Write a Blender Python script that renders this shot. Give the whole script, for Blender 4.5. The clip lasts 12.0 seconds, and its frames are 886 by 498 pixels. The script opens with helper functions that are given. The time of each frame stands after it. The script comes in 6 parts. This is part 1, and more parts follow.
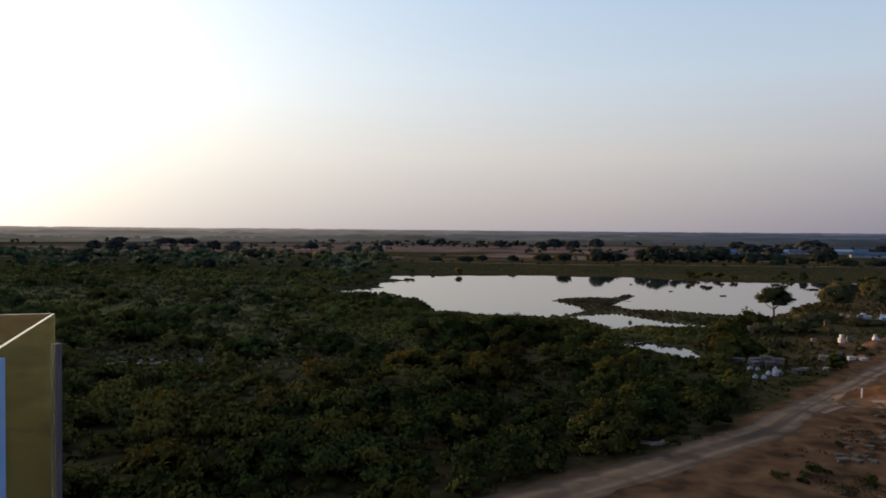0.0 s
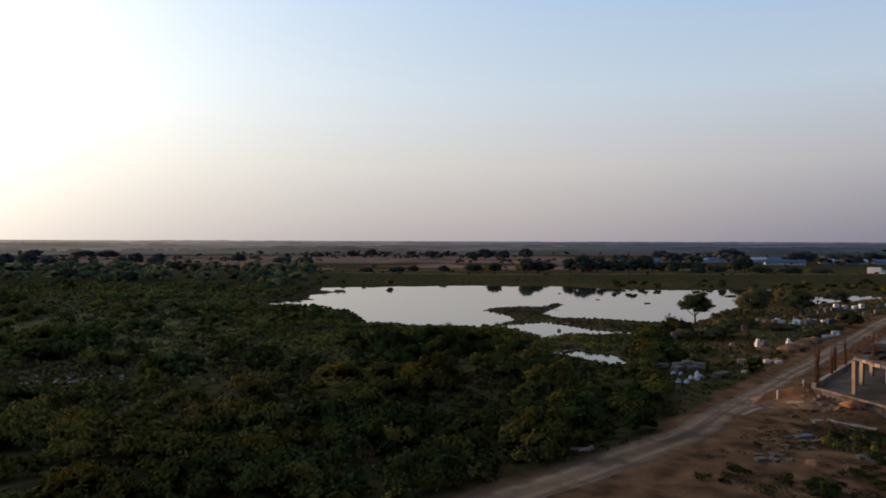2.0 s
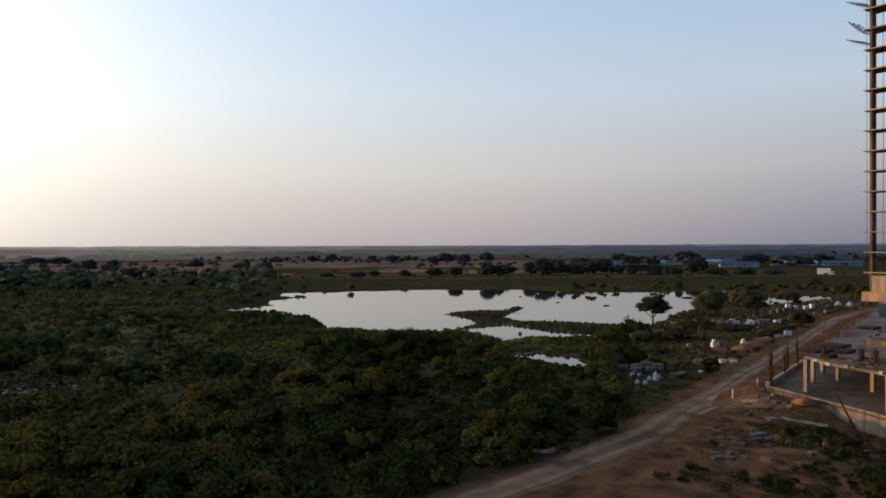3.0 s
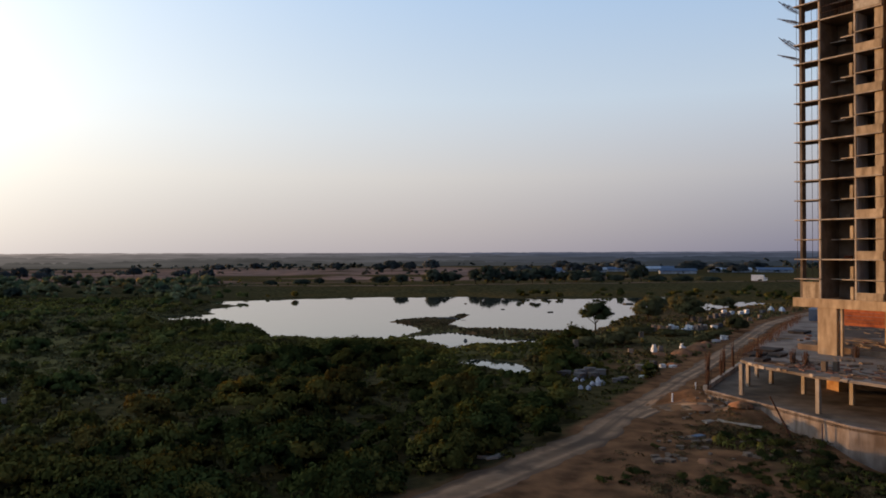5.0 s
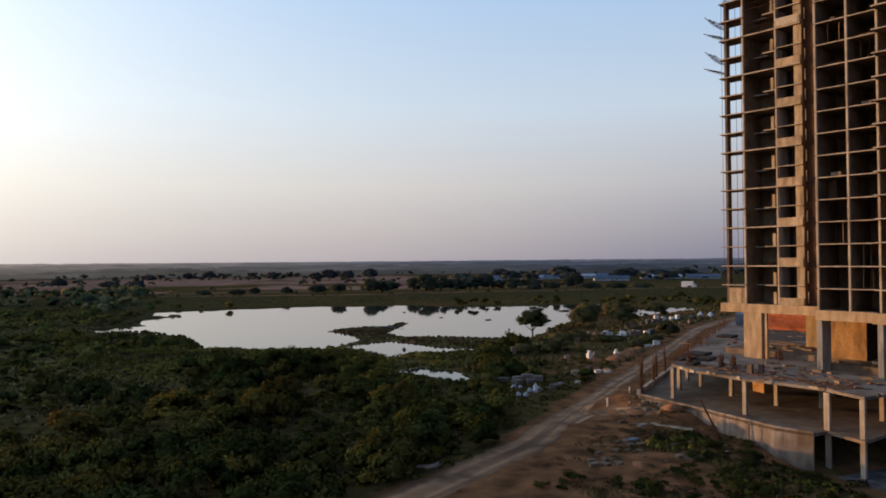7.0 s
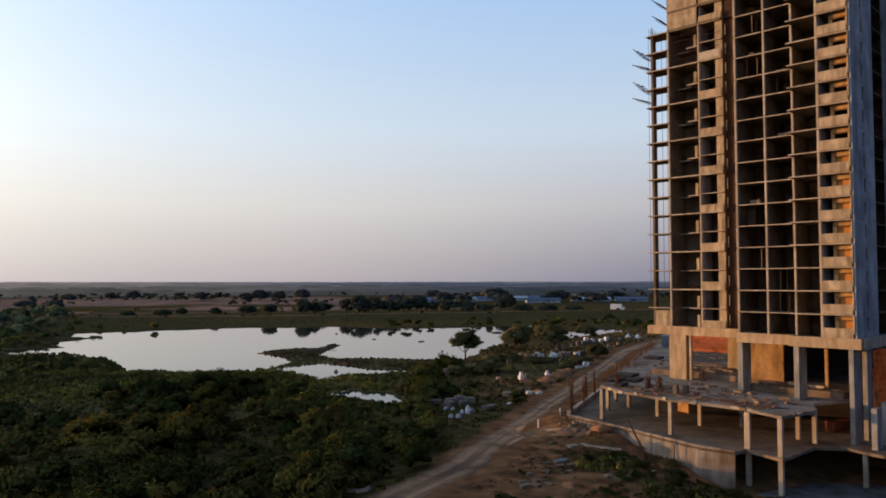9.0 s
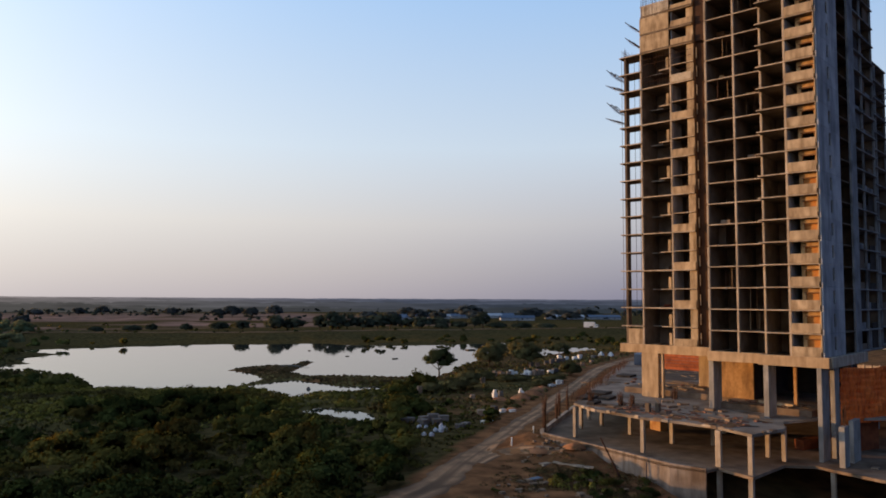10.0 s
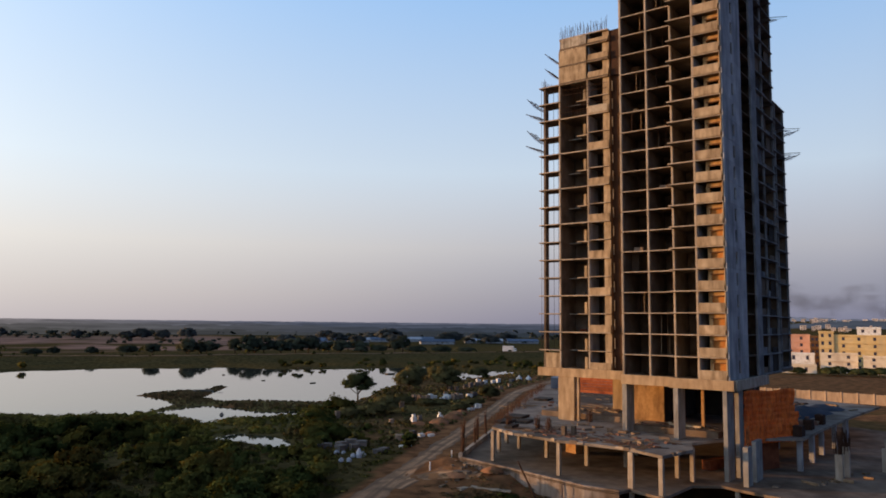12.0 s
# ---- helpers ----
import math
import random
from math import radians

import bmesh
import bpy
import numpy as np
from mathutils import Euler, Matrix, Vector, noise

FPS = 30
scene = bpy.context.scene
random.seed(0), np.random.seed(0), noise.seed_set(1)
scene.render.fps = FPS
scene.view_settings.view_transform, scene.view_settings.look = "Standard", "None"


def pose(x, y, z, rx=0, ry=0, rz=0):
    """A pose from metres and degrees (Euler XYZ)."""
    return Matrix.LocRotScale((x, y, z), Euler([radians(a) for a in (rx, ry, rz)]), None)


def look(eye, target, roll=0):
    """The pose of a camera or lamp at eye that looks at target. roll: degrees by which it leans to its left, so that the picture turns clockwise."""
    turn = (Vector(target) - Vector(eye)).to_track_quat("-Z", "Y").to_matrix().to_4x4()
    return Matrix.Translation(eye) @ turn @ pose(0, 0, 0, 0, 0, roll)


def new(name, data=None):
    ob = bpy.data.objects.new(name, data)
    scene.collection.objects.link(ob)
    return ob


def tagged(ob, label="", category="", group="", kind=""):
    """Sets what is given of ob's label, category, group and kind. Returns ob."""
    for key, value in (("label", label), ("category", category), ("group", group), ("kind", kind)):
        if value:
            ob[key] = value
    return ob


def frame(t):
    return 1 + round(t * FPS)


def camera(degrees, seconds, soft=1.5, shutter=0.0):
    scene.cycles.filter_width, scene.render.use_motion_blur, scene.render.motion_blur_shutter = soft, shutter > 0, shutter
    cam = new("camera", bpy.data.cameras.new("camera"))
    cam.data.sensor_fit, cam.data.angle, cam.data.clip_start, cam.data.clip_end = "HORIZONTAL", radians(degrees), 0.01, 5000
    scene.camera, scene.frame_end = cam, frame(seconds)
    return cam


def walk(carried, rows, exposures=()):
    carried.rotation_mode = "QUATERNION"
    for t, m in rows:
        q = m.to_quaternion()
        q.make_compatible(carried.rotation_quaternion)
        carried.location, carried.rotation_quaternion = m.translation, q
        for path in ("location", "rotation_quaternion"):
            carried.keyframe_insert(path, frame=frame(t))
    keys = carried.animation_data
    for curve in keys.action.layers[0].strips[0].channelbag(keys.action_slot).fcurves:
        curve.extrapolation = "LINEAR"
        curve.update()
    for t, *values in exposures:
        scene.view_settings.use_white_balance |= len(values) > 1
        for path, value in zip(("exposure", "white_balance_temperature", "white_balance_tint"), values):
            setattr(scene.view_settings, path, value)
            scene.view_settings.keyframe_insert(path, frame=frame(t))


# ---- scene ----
# ---------------------------------------------------------------- camera
EYE = 22.5
cam = camera(61.74, 12.0, soft=1.75)
ROWS = [
    (0.0, -0.005, 88.534, -0.500), (0.5, -1.603, 88.528, -0.445), (1.0, -2.608, 89.074, -0.457),
    (1.5, -4.242, 89.530, -0.207), (2.0, -5.340, 89.391, -0.173), (2.5, -6.621, 89.661, 0.089),
    (3.0, -8.354, 89.720, 0.193), (5.0, -12.558, 90.267, 0.185), (5.5, -13.796, 90.694, 0.294),
    (6.0, -14.497, 90.890, 0.299), (6.5, -15.795, 90.875, 0.400), (8.5, -21.486, 91.678, 0.253),
    (9.0, -22.441, 92.530, 0.023), (9.5, -23.345, 93.073, -0.264), (10.0, -24.424, 93.853, -0.335),
    (10.5, -25.824, 94.992, -0.600), (11.0, -26.939, 95.605, -0.985), (11.5, -28.607, 95.959, -1.021),
    (12.0, -30.563, 95.714, -0.657),
]
walk(cam, [(t, pose(0, 0, EYE, rx, ry, rz)) for t, rz, rx, ry in ROWS], exposures=[(0.0, -0.14), (3.0, -0.12), (6.0, -0.04), (9.0, 0.05), (12.0, 0.06)])

# ---------------------------------------------------------------- light
SUN_BEARING, SUN_HEIGHT = -51.0, 3.6  # degrees from +y towards +x, degrees over the horizon
sb, sh = radians(SUN_BEARING), radians(SUN_HEIGHT)
SUN_WAY = Vector((math.sin(sb) * math.cos(sh), math.cos(sb) * math.cos(sh), math.sin(sh)))
world = bpy.data.worlds.new("sky")
scene.world = world
world.use_nodes = True
wt = world.node_tree


def wmath(op, a, b):
    n = wt.nodes.new("ShaderNodeMath")
    n.operation = op
    for k, v in enumerate((a, b)):
        if isinstance(v, (int, float)):
            n.inputs[k].default_value = v
        else:
            wt.links.new(v, n.inputs[k])
    return n.outputs[0]


def wmix(kind, factor, a, b):
    n = wt.nodes.new("ShaderNodeMix")
    n.data_type, n.blend_type, n.clamp_factor = "RGBA", kind, False
    for k, v in ((0, factor), (6, a), (7, b)):
        if isinstance(v, (int, float, tuple)):
            n.inputs[k].default_value = v
        else:
            wt.links.new(v, n.inputs[k])
    return n.outputs[2]


# clear evening sky under a dust haze that pales towards the sun
sky = wt.nodes.new("ShaderNodeTexSky")
sky.sky_type, sky.sun_disc = "NISHITA", False
sky.sun_elevation, sky.sun_rotation = sh, sb
sky.air_density, sky.dust_density, sky.ozone_density = 1.0, 1.0, 3.0
way = wt.nodes.new("ShaderNodeTexCoord").outputs["Generated"]
xyz = wt.nodes.new("ShaderNodeSeparateXYZ")
wt.links.new(way, xyz.inputs[0])
haze = wt.nodes.new("ShaderNodeValToRGB")
wt.links.new(xyz.outputs["Z"], haze.inputs[0])
stops = [(0.0, (0.42, 0.375, 0.42)), (0.035, (0.505, 0.457, 0.475)), (0.10, (0.635, 0.605, 0.605)), (0.20, (0.57, 0.68, 0.815)), (0.42, (0.30, 0.535, 0.90)), (0.62, (0.17, 0.28, 0.49)), (1.0, (0.095, 0.155, 0.265))]
while len(haze.color_ramp.elements) < len(stops):
    haze.color_ramp.elements.new(0.5)
for e, (p, c) in zip(haze.color_ramp.elements, stops):
    e.position, e.color = p, (*c, 1)
dot = wt.nodes.new("ShaderNodeVectorMath")
dot.operation = "DOT_PRODUCT"
dot.inputs[1].default_value = SUN_WAY
wt.links.new(way, dot.inputs[0])
off = wmath("ARCCOSINE", dot.outputs["Value"], 0.0)
wide = wmath("EXPONENT", wmath("MULTIPLY", off, -2.5), 0.0)
near = wmath("EXPONENT", wmath("MULTIPLY", off, -5.5), 0.0)
low = wt.nodes.new("ShaderNodeMapRange")
wt.links.new(xyz.outputs["Z"], low.inputs[0])
for k, v in ((1, 0.0), (2, 0.16), (3, 0.62), (4, 1.0)):
    low.inputs[k].default_value = v
back = wt.nodes.new("ShaderNodeMapRange")
back.interpolation_type = "SMOOTHSTEP"
wt.links.new(dot.outputs["Value"], back.inputs[0])
for k, v in ((1, -0.62), (2, -0.33), (3, 0.0), (4, 1.0)):
    back.inputs[k].default_value = v
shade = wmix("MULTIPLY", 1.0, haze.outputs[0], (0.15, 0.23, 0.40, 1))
dusk = wmix("MIX", back.outputs[0], shade, haze.outputs[0])
aside = wt.nodes.new("ShaderNodeMapRange")
aside.interpolation_type = "SMOOTHSTEP"
wt.links.new(dot.outputs["Value"], aside.inputs[0])
for k, v in ((1, -0.25), (2, 0.55), (3, 1.0), (4, 0.0)):
    aside.inputs[k].default_value = v
floor_band = wt.nodes.new("ShaderNodeMapRange")
wt.links.new(xyz.outputs["Z"], floor_band.inputs[0])
for k, v in ((1, 0.0), (2, 0.20), (3, 1.0), (4, 0.0)):
    floor_band.inputs[k].default_value = v
dusk = wmix("MIX", wmath("MULTIPLY", aside.outputs[0], floor_band.outputs[0]), dusk, wmix("MULTIPLY", 1.0, dusk, (0.48, 0.55, 0.74, 1)))
tinted = wmix("ADD", wmath("MULTIPLY", wide, low.outputs[0]), dusk, (2.35, 2.28, 1.90, 1))
tinted = wmix("ADD", wmath("MULTIPLY", near, low.outputs[0]), tinted, (4.6, 3.7, 2.5, 1))
air = wmix("MULTIPLY", 1.0, sky.outputs[0], (0.08, 0.08, 0.08, 1))
bg = wt.nodes["Background"]
bg.inputs["Strength"].default_value = 1.0
wt.links.new(wmix("MIX", 0.88, air, tinted), bg.inputs["Color"])
sun = new("sun", bpy.data.lights.new("sun", "SUN"))
sun.data.energy, sun.data.angle, sun.data.color = 5.0, radians(0.6), (1.0, 0.515, 0.185)
sun.matrix_world = look((0, 0, 200), Vector((0, 0, 200)) - SUN_WAY)

# ---------------------------------------------------------------- materials
def mat(name, a, b, scale=1.0, rough=0.85, metal=0.0, bump=0.0, stain=None, stain_scale=0.2, per_object=0.0, gloss=0.15, leafy=False, streak=False):
    """Two colours mixed by fine noise, stains of a third colour at a larger scale, and relief."""
    m = bpy.data.materials.new(name)
    m.use_nodes = True
    nt = m.node_tree
    bs = nt.nodes["Principled BSDF"]
    bs.inputs["Roughness"].default_value = rough
    bs.inputs["Metallic"].default_value = metal
    bs.inputs["Specular IOR Level"].default_value = 0.0 if leafy else gloss
    geo = nt.nodes.new("ShaderNodeNewGeometry")
    n1 = nt.nodes.new("ShaderNodeTexNoise")
    n1.inputs["Scale"].default_value, n1.inputs["Detail"].default_value = scale, 5
    nt.links.new(geo.outputs["Position"], n1.inputs["Vector"])
    ramp = nt.nodes.new("ShaderNodeMapRange")
    ramp.inputs[1].default_value, ramp.inputs[2].default_value = 0.3, 0.7
    nt.links.new(n1.outputs[0], ramp.inputs[0])
    mix = nt.nodes.new("ShaderNodeMix")
    mix.data_type = "RGBA"
    mix.inputs[6].default_value, mix.inputs[7].default_value = (*a, 1), (*b, 1)
    nt.links.new(ramp.outputs[0], mix.inputs[0])
    out = mix.outputs[2]
    if stain:
        n2 = nt.nodes.new("ShaderNodeTexNoise")
        n2.inputs["Scale"].default_value, n2.inputs["Detail"].default_value = stain_scale, 6
        if streak:
            run = nt.nodes.new("ShaderNodeVectorMath")
            run.operation = "MULTIPLY"
            run.inputs[1].default_value = (2.2, 2.2, 0.55)
            nt.links.new(geo.outputs["Position"], run.inputs[0])
            nt.links.new(run.outputs[0], n2.inputs["Vector"])
        else:
            nt.links.new(geo.outputs["Position"], n2.inputs["Vector"])
        r2 = nt.nodes.new("ShaderNodeMapRange")
        r2.inputs[1].default_value, r2.inputs[2].default_value = (0.40, 0.78) if streak else (0.48, 0.66)
        nt.links.new(n2.outputs[0], r2.inputs[0])
        m2 = nt.nodes.new("ShaderNodeMix")
        m2.data_type = "RGBA"
        m2.inputs[7].default_value = (*stain, 1)
        nt.links.new(r2.outputs[0], m2.inputs[0])
        nt.links.new(out, m2.inputs[6])
        out = m2.outputs[2]
    if per_object:
        node = nt.nodes.new("ShaderNodeObjectInfo")
        r3 = nt.nodes.new("ShaderNodeMapRange")
        r3.inputs[3].default_value, r3.inputs[4].default_value = 1 - per_object, 1 + per_object
        nt.links.new(node.outputs["Random"], r3.inputs[0])
        hs = nt.nodes.new("ShaderNodeHueSaturation")
        nt.links.new(out, hs.inputs["Color"])
        nt.links.new(r3.outputs[0], hs.inputs["Value"])
        out = hs.outputs[0]
    nt.links.new(out, bs.inputs["Base Color"])
    if leafy:
        tint = nt.nodes.new("ShaderNodeAttribute")
        tint.attribute_name = "tint"
        hs = nt.nodes.new("ShaderNodeVectorMath")
        hs.operation = "MULTIPLY"
        nt.links.new(out, hs.inputs[0])
        nt.links.new(tint.outputs["Vector"], hs.inputs[1])
        nt.links.new(hs.outputs[0], bs.inputs["Base Color"])
        soft = nt.nodes.new("ShaderNodeAttribute")
        soft.attribute_name = "outward"
        nt.links.new(soft.outputs["Vector"], bs.inputs["Normal"])
        through_leaf = nt.nodes.new("ShaderNodeBsdfTranslucent")
        nt.links.new(hs.outputs[0], through_leaf.inputs["Color"])
        nt.links.new(soft.outputs["Vector"], through_leaf.inputs["Normal"])
        both = nt.nodes.new("ShaderNodeMixShader")
        both.inputs[0].default_value = 0.2
        nt.links.new(bs.outputs[0], both.inputs[1])
        nt.links.new(through_leaf.outputs[0], both.inputs[2])
        nt.links.new(both.outputs[0], nt.nodes["Material Output"].inputs["Surface"])
    if bump:
        n3 = nt.nodes.new("ShaderNodeTexNoise")
        n3.inputs["Scale"].default_value, n3.inputs["Detail"].default_value = scale * 4, 4
        nt.links.new(geo.outputs["Position"], n3.inputs["Vector"])
        bp = nt.nodes.new("ShaderNodeBump")
        bp.inputs["Strength"].default_value, bp.inputs["Distance"].default_value = 0.6, bump
        nt.links.new(n3.outputs[0], bp.inputs["Height"])
        nt.links.new(bp.outputs[0], bs.inputs["Normal"])
    return m


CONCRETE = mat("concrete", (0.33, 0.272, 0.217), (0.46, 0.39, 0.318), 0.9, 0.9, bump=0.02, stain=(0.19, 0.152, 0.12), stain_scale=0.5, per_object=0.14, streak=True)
# golden evening sun on the front beam and pier is put into this colour
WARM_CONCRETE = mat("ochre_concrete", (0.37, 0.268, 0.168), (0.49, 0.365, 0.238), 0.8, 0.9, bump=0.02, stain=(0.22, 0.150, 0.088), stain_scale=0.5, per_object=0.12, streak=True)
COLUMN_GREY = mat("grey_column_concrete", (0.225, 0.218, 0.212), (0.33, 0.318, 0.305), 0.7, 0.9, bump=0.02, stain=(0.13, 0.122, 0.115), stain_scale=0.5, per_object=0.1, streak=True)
# shade of rooms, soffits and the end column is put into this tone
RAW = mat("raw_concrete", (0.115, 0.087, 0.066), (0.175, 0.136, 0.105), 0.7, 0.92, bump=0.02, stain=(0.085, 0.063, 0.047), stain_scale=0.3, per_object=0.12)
PLASTER = mat("plaster", (0.33, 0.252, 0.168), (0.46, 0.365, 0.258), 1.1, 0.9, bump=0.01, stain=(0.145, 0.10, 0.06), stain_scale=0.55, per_object=0.12, streak=True)
ORANGE_WALL = mat("clay_block", (0.33, 0.186, 0.084), (0.43, 0.258, 0.124), 2.0, 0.9, bump=0.02, stain=(0.26, 0.125, 0.05), stain_scale=0.6, per_object=0.1)
BROWN_WALL = mat("brown_blockwork", (0.13, 0.070, 0.036), (0.19, 0.105, 0.055), 1.5, 0.95, bump=0.02)
# near-black: stands for unlit depth on walls; also colours dark sheets and debris
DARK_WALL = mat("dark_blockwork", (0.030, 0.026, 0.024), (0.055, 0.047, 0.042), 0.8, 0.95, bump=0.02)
# very dark even brown for the recess between the blocks
RECESS_BROWN = mat("brown_netting", (0.052, 0.025, 0.014), (0.080, 0.040, 0.022), 0.5, 0.95, bump=0.02)
BAY_OCHRE = mat("ochre_render", (0.40, 0.245, 0.112), (0.50, 0.325, 0.160), 1.6, 0.9, bump=0.02, stain=(0.26, 0.135, 0.055), stain_scale=0.6, per_object=0.12, streak=True)
INFILL = mat("orange_block", (0.36, 0.150, 0.042), (0.46, 0.215, 0.066), 2.0, 0.9, bump=0.02, per_object=0.12)
OCHRE = mat("ochre_block", (0.30, 0.160, 0.062), (0.41, 0.235, 0.096), 2.0, 0.9, bump=0.02, stain=(0.11, 0.058, 0.025), stain_scale=0.5, streak=True)
BRICK = mat("brick_red", (0.17, 0.052, 0.026), (0.24, 0.08, 0.038), 1.5, 0.9, bump=0.02, stain=(0.12, 0.038, 0.02), stain_scale=0.5, per_object=0.15)
RED_COURSE = mat("red_clay_course", (0.27, 0.075, 0.032), (0.36, 0.115, 0.050), 1.5, 0.9, bump=0.02, stain=(0.17, 0.045, 0.022), stain_scale=0.5, per_object=0.2)
NET = mat("safety_net", (0.66, 0.125, 0.026), (0.80, 0.20, 0.045), 0.6, 0.8, bump=0.05, stain=(0.34, 0.06, 0.018), stain_scale=0.9, per_object=0.2, streak=True)
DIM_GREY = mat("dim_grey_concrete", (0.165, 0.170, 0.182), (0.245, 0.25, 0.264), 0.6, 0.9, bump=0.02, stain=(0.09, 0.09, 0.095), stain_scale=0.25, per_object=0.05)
DECK_TOP = mat("dusty_deck_concrete", (0.175, 0.150, 0.132), (0.275, 0.238, 0.208), 0.5, 0.93, bump=0.03, stain=(0.105, 0.082, 0.064), stain_scale=0.16)
DECK = mat("deck_concrete", (0.135, 0.098, 0.072), (0.225, 0.168, 0.126), 0.6, 0.93, bump=0.03, stain=(0.085, 0.060, 0.042), stain_scale=0.18)
RUST = mat("rusty_steel", (0.040, 0.023, 0.017), (0.070, 0.036, 0.025), 3.0, 0.85, 0.2)
STEEL = mat("dark_steel", (0.05, 0.05, 0.08), (0.08, 0.08, 0.12), 4.0, 0.45, 0.6)
SHEET = mat("steel_sheet", (0.36, 0.31, 0.25), (0.52, 0.46, 0.38), 2.0, 0.75, stain=(0.24, 0.19, 0.14), stain_scale=0.6, per_object=0.35)
GREY = mat("grey_concrete", (0.30, 0.312, 0.342), (0.45, 0.462, 0.492), 0.5, 0.9, bump=0.02, stain=(0.13, 0.137, 0.155), stain_scale=0.3, per_object=0.12, streak=True)
PALE_SHEET = mat("pale_sheet", (0.26, 0.30, 0.36), (0.34, 0.38, 0.44), 0.5, 0.6, per_object=0.25)
BLUE_SHEET = mat("blue_sheet", (0.055, 0.085, 0.14), (0.075, 0.115, 0.19), 1.0, 0.5, per_object=0.2)
WHITE = mat("white_paint", (0.70, 0.70, 0.70), (0.80, 0.80, 0.80), 2.0, 0.7, stain=(0.55, 0.54, 0.52), stain_scale=0.8)
BARK = mat("bark", (0.08, 0.05, 0.03), (0.12, 0.08, 0.05), 3.0, 0.95, bump=0.03)
LEAF = mat("scrub_leaf", (0.096, 0.091, 0.033), (0.147, 0.127, 0.042), 0.3, 0.85, leafy=True)
LEAF_DARK = mat("tree_leaf", (0.072, 0.080, 0.034), (0.100, 0.104, 0.044), 0.1, 0.8, leafy=True)
LEAF_YARD = mat("olive_thorn_leaf", (0.130, 0.120, 0.054), (0.185, 0.160, 0.072), 0.15, 0.9, leafy=True)
# next three leaf colours are paled and greyed in place of distance haze
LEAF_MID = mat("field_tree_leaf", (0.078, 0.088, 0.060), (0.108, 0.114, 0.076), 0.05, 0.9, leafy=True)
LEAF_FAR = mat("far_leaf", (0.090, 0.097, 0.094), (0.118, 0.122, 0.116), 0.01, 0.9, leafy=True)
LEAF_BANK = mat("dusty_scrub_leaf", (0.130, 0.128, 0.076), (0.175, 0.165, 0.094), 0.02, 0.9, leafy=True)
REED = mat("reed_leaf", (0.092, 0.100, 0.026), (0.190, 0.176, 0.042), 0.08, 0.85, stain=(0.115, 0.085, 0.040), stain_scale=0.05, leafy=True)
# pale olive raised further to stand for bright haze over the plain
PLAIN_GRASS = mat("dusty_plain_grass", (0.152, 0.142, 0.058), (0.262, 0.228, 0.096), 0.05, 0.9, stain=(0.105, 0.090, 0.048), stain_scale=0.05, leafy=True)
SEDGE = mat("sedge_leaf", (0.190, 0.185, 0.042), (0.31, 0.275, 0.066), 0.08, 0.85, stain=(0.12, 0.095, 0.040), stain_scale=0.05, leafy=True)
SITE_GRASS = mat("dusty_grass", (0.100, 0.078, 0.036), (0.175, 0.128, 0.062), 0.2, 0.9, leafy=True)
MUD_GRASS = mat("mud_grass", (0.140, 0.104, 0.050), (0.215, 0.158, 0.078), 0.15, 0.9, leafy=True)
STAINED = mat("stained_concrete", (0.175, 0.125, 0.090), (0.27, 0.195, 0.140), 0.5, 0.92, bump=0.03, stain=(0.085, 0.062, 0.046), stain_scale=0.6, streak=True)
RETAIN = mat("patchy_wall_concrete", (0.155, 0.110, 0.080), (0.36, 0.315, 0.290), 0.28, 0.92, bump=0.03, stain=(0.075, 0.055, 0.042), stain_scale=0.5, streak=True)
DIRT = mat("trodden_dirt", (0.060, 0.040, 0.028), (0.115, 0.078, 0.054), 0.6, 0.95, bump=0.05)
SITE_BUSH = mat("dull_weed_leaf", (0.046, 0.050, 0.020), (0.082, 0.078, 0.030), 0.25, 0.9, leafy=True)
DIRTY_FLOOR = mat("dirty_floor_concrete", (0.055, 0.056, 0.060), (0.135, 0.135, 0.140), 0.45, 0.9, bump=0.03, stain=(0.045, 0.040, 0.036), stain_scale=0.3)
RED_RUBBLE = mat("red_rubble", (0.125, 0.066, 0.050), (0.185, 0.095, 0.070), 2.0, 0.9, per_object=0.3)
WOOD = mat("weathered_wood", (0.17, 0.115, 0.07), (0.27, 0.19, 0.12), 2.5, 0.85, per_object=0.3)
STONE = mat("stone_block", (0.20, 0.145, 0.105), (0.30, 0.22, 0.165), 1.5, 0.9, bump=0.03, per_object=0.3)
SOIL = mat("red_soil", (0.25, 0.114, 0.056), (0.34, 0.165, 0.084), 0.8, 0.95, bump=0.05, per_object=0.1)
ROADM = mat("road_dust", (0.43, 0.243, 0.132), (0.55, 0.332, 0.190), 0.7, 0.95, bump=0.03, stain=(0.145, 0.090, 0.055), stain_scale=0.25)
rn = ROADM.node_tree
rut_at = rn.nodes.new("ShaderNodeAttribute")
rut_at.attribute_name = "rut"
rut_mix = rn.nodes.new("ShaderNodeMix")
rut_mix.data_type = "RGBA"
rut_mix.inputs[6].default_value = (0.135, 0.082, 0.050, 1)
rn.links.new(rut_at.outputs["Fac"], rut_mix.inputs[0])
rn.links.new(rn.nodes["Principled BSDF"].inputs["Base Color"].links[0].from_socket, rut_mix.inputs[7])
rn.links.new(rut_mix.outputs[2], rn.nodes["Principled BSDF"].inputs["Base Color"])


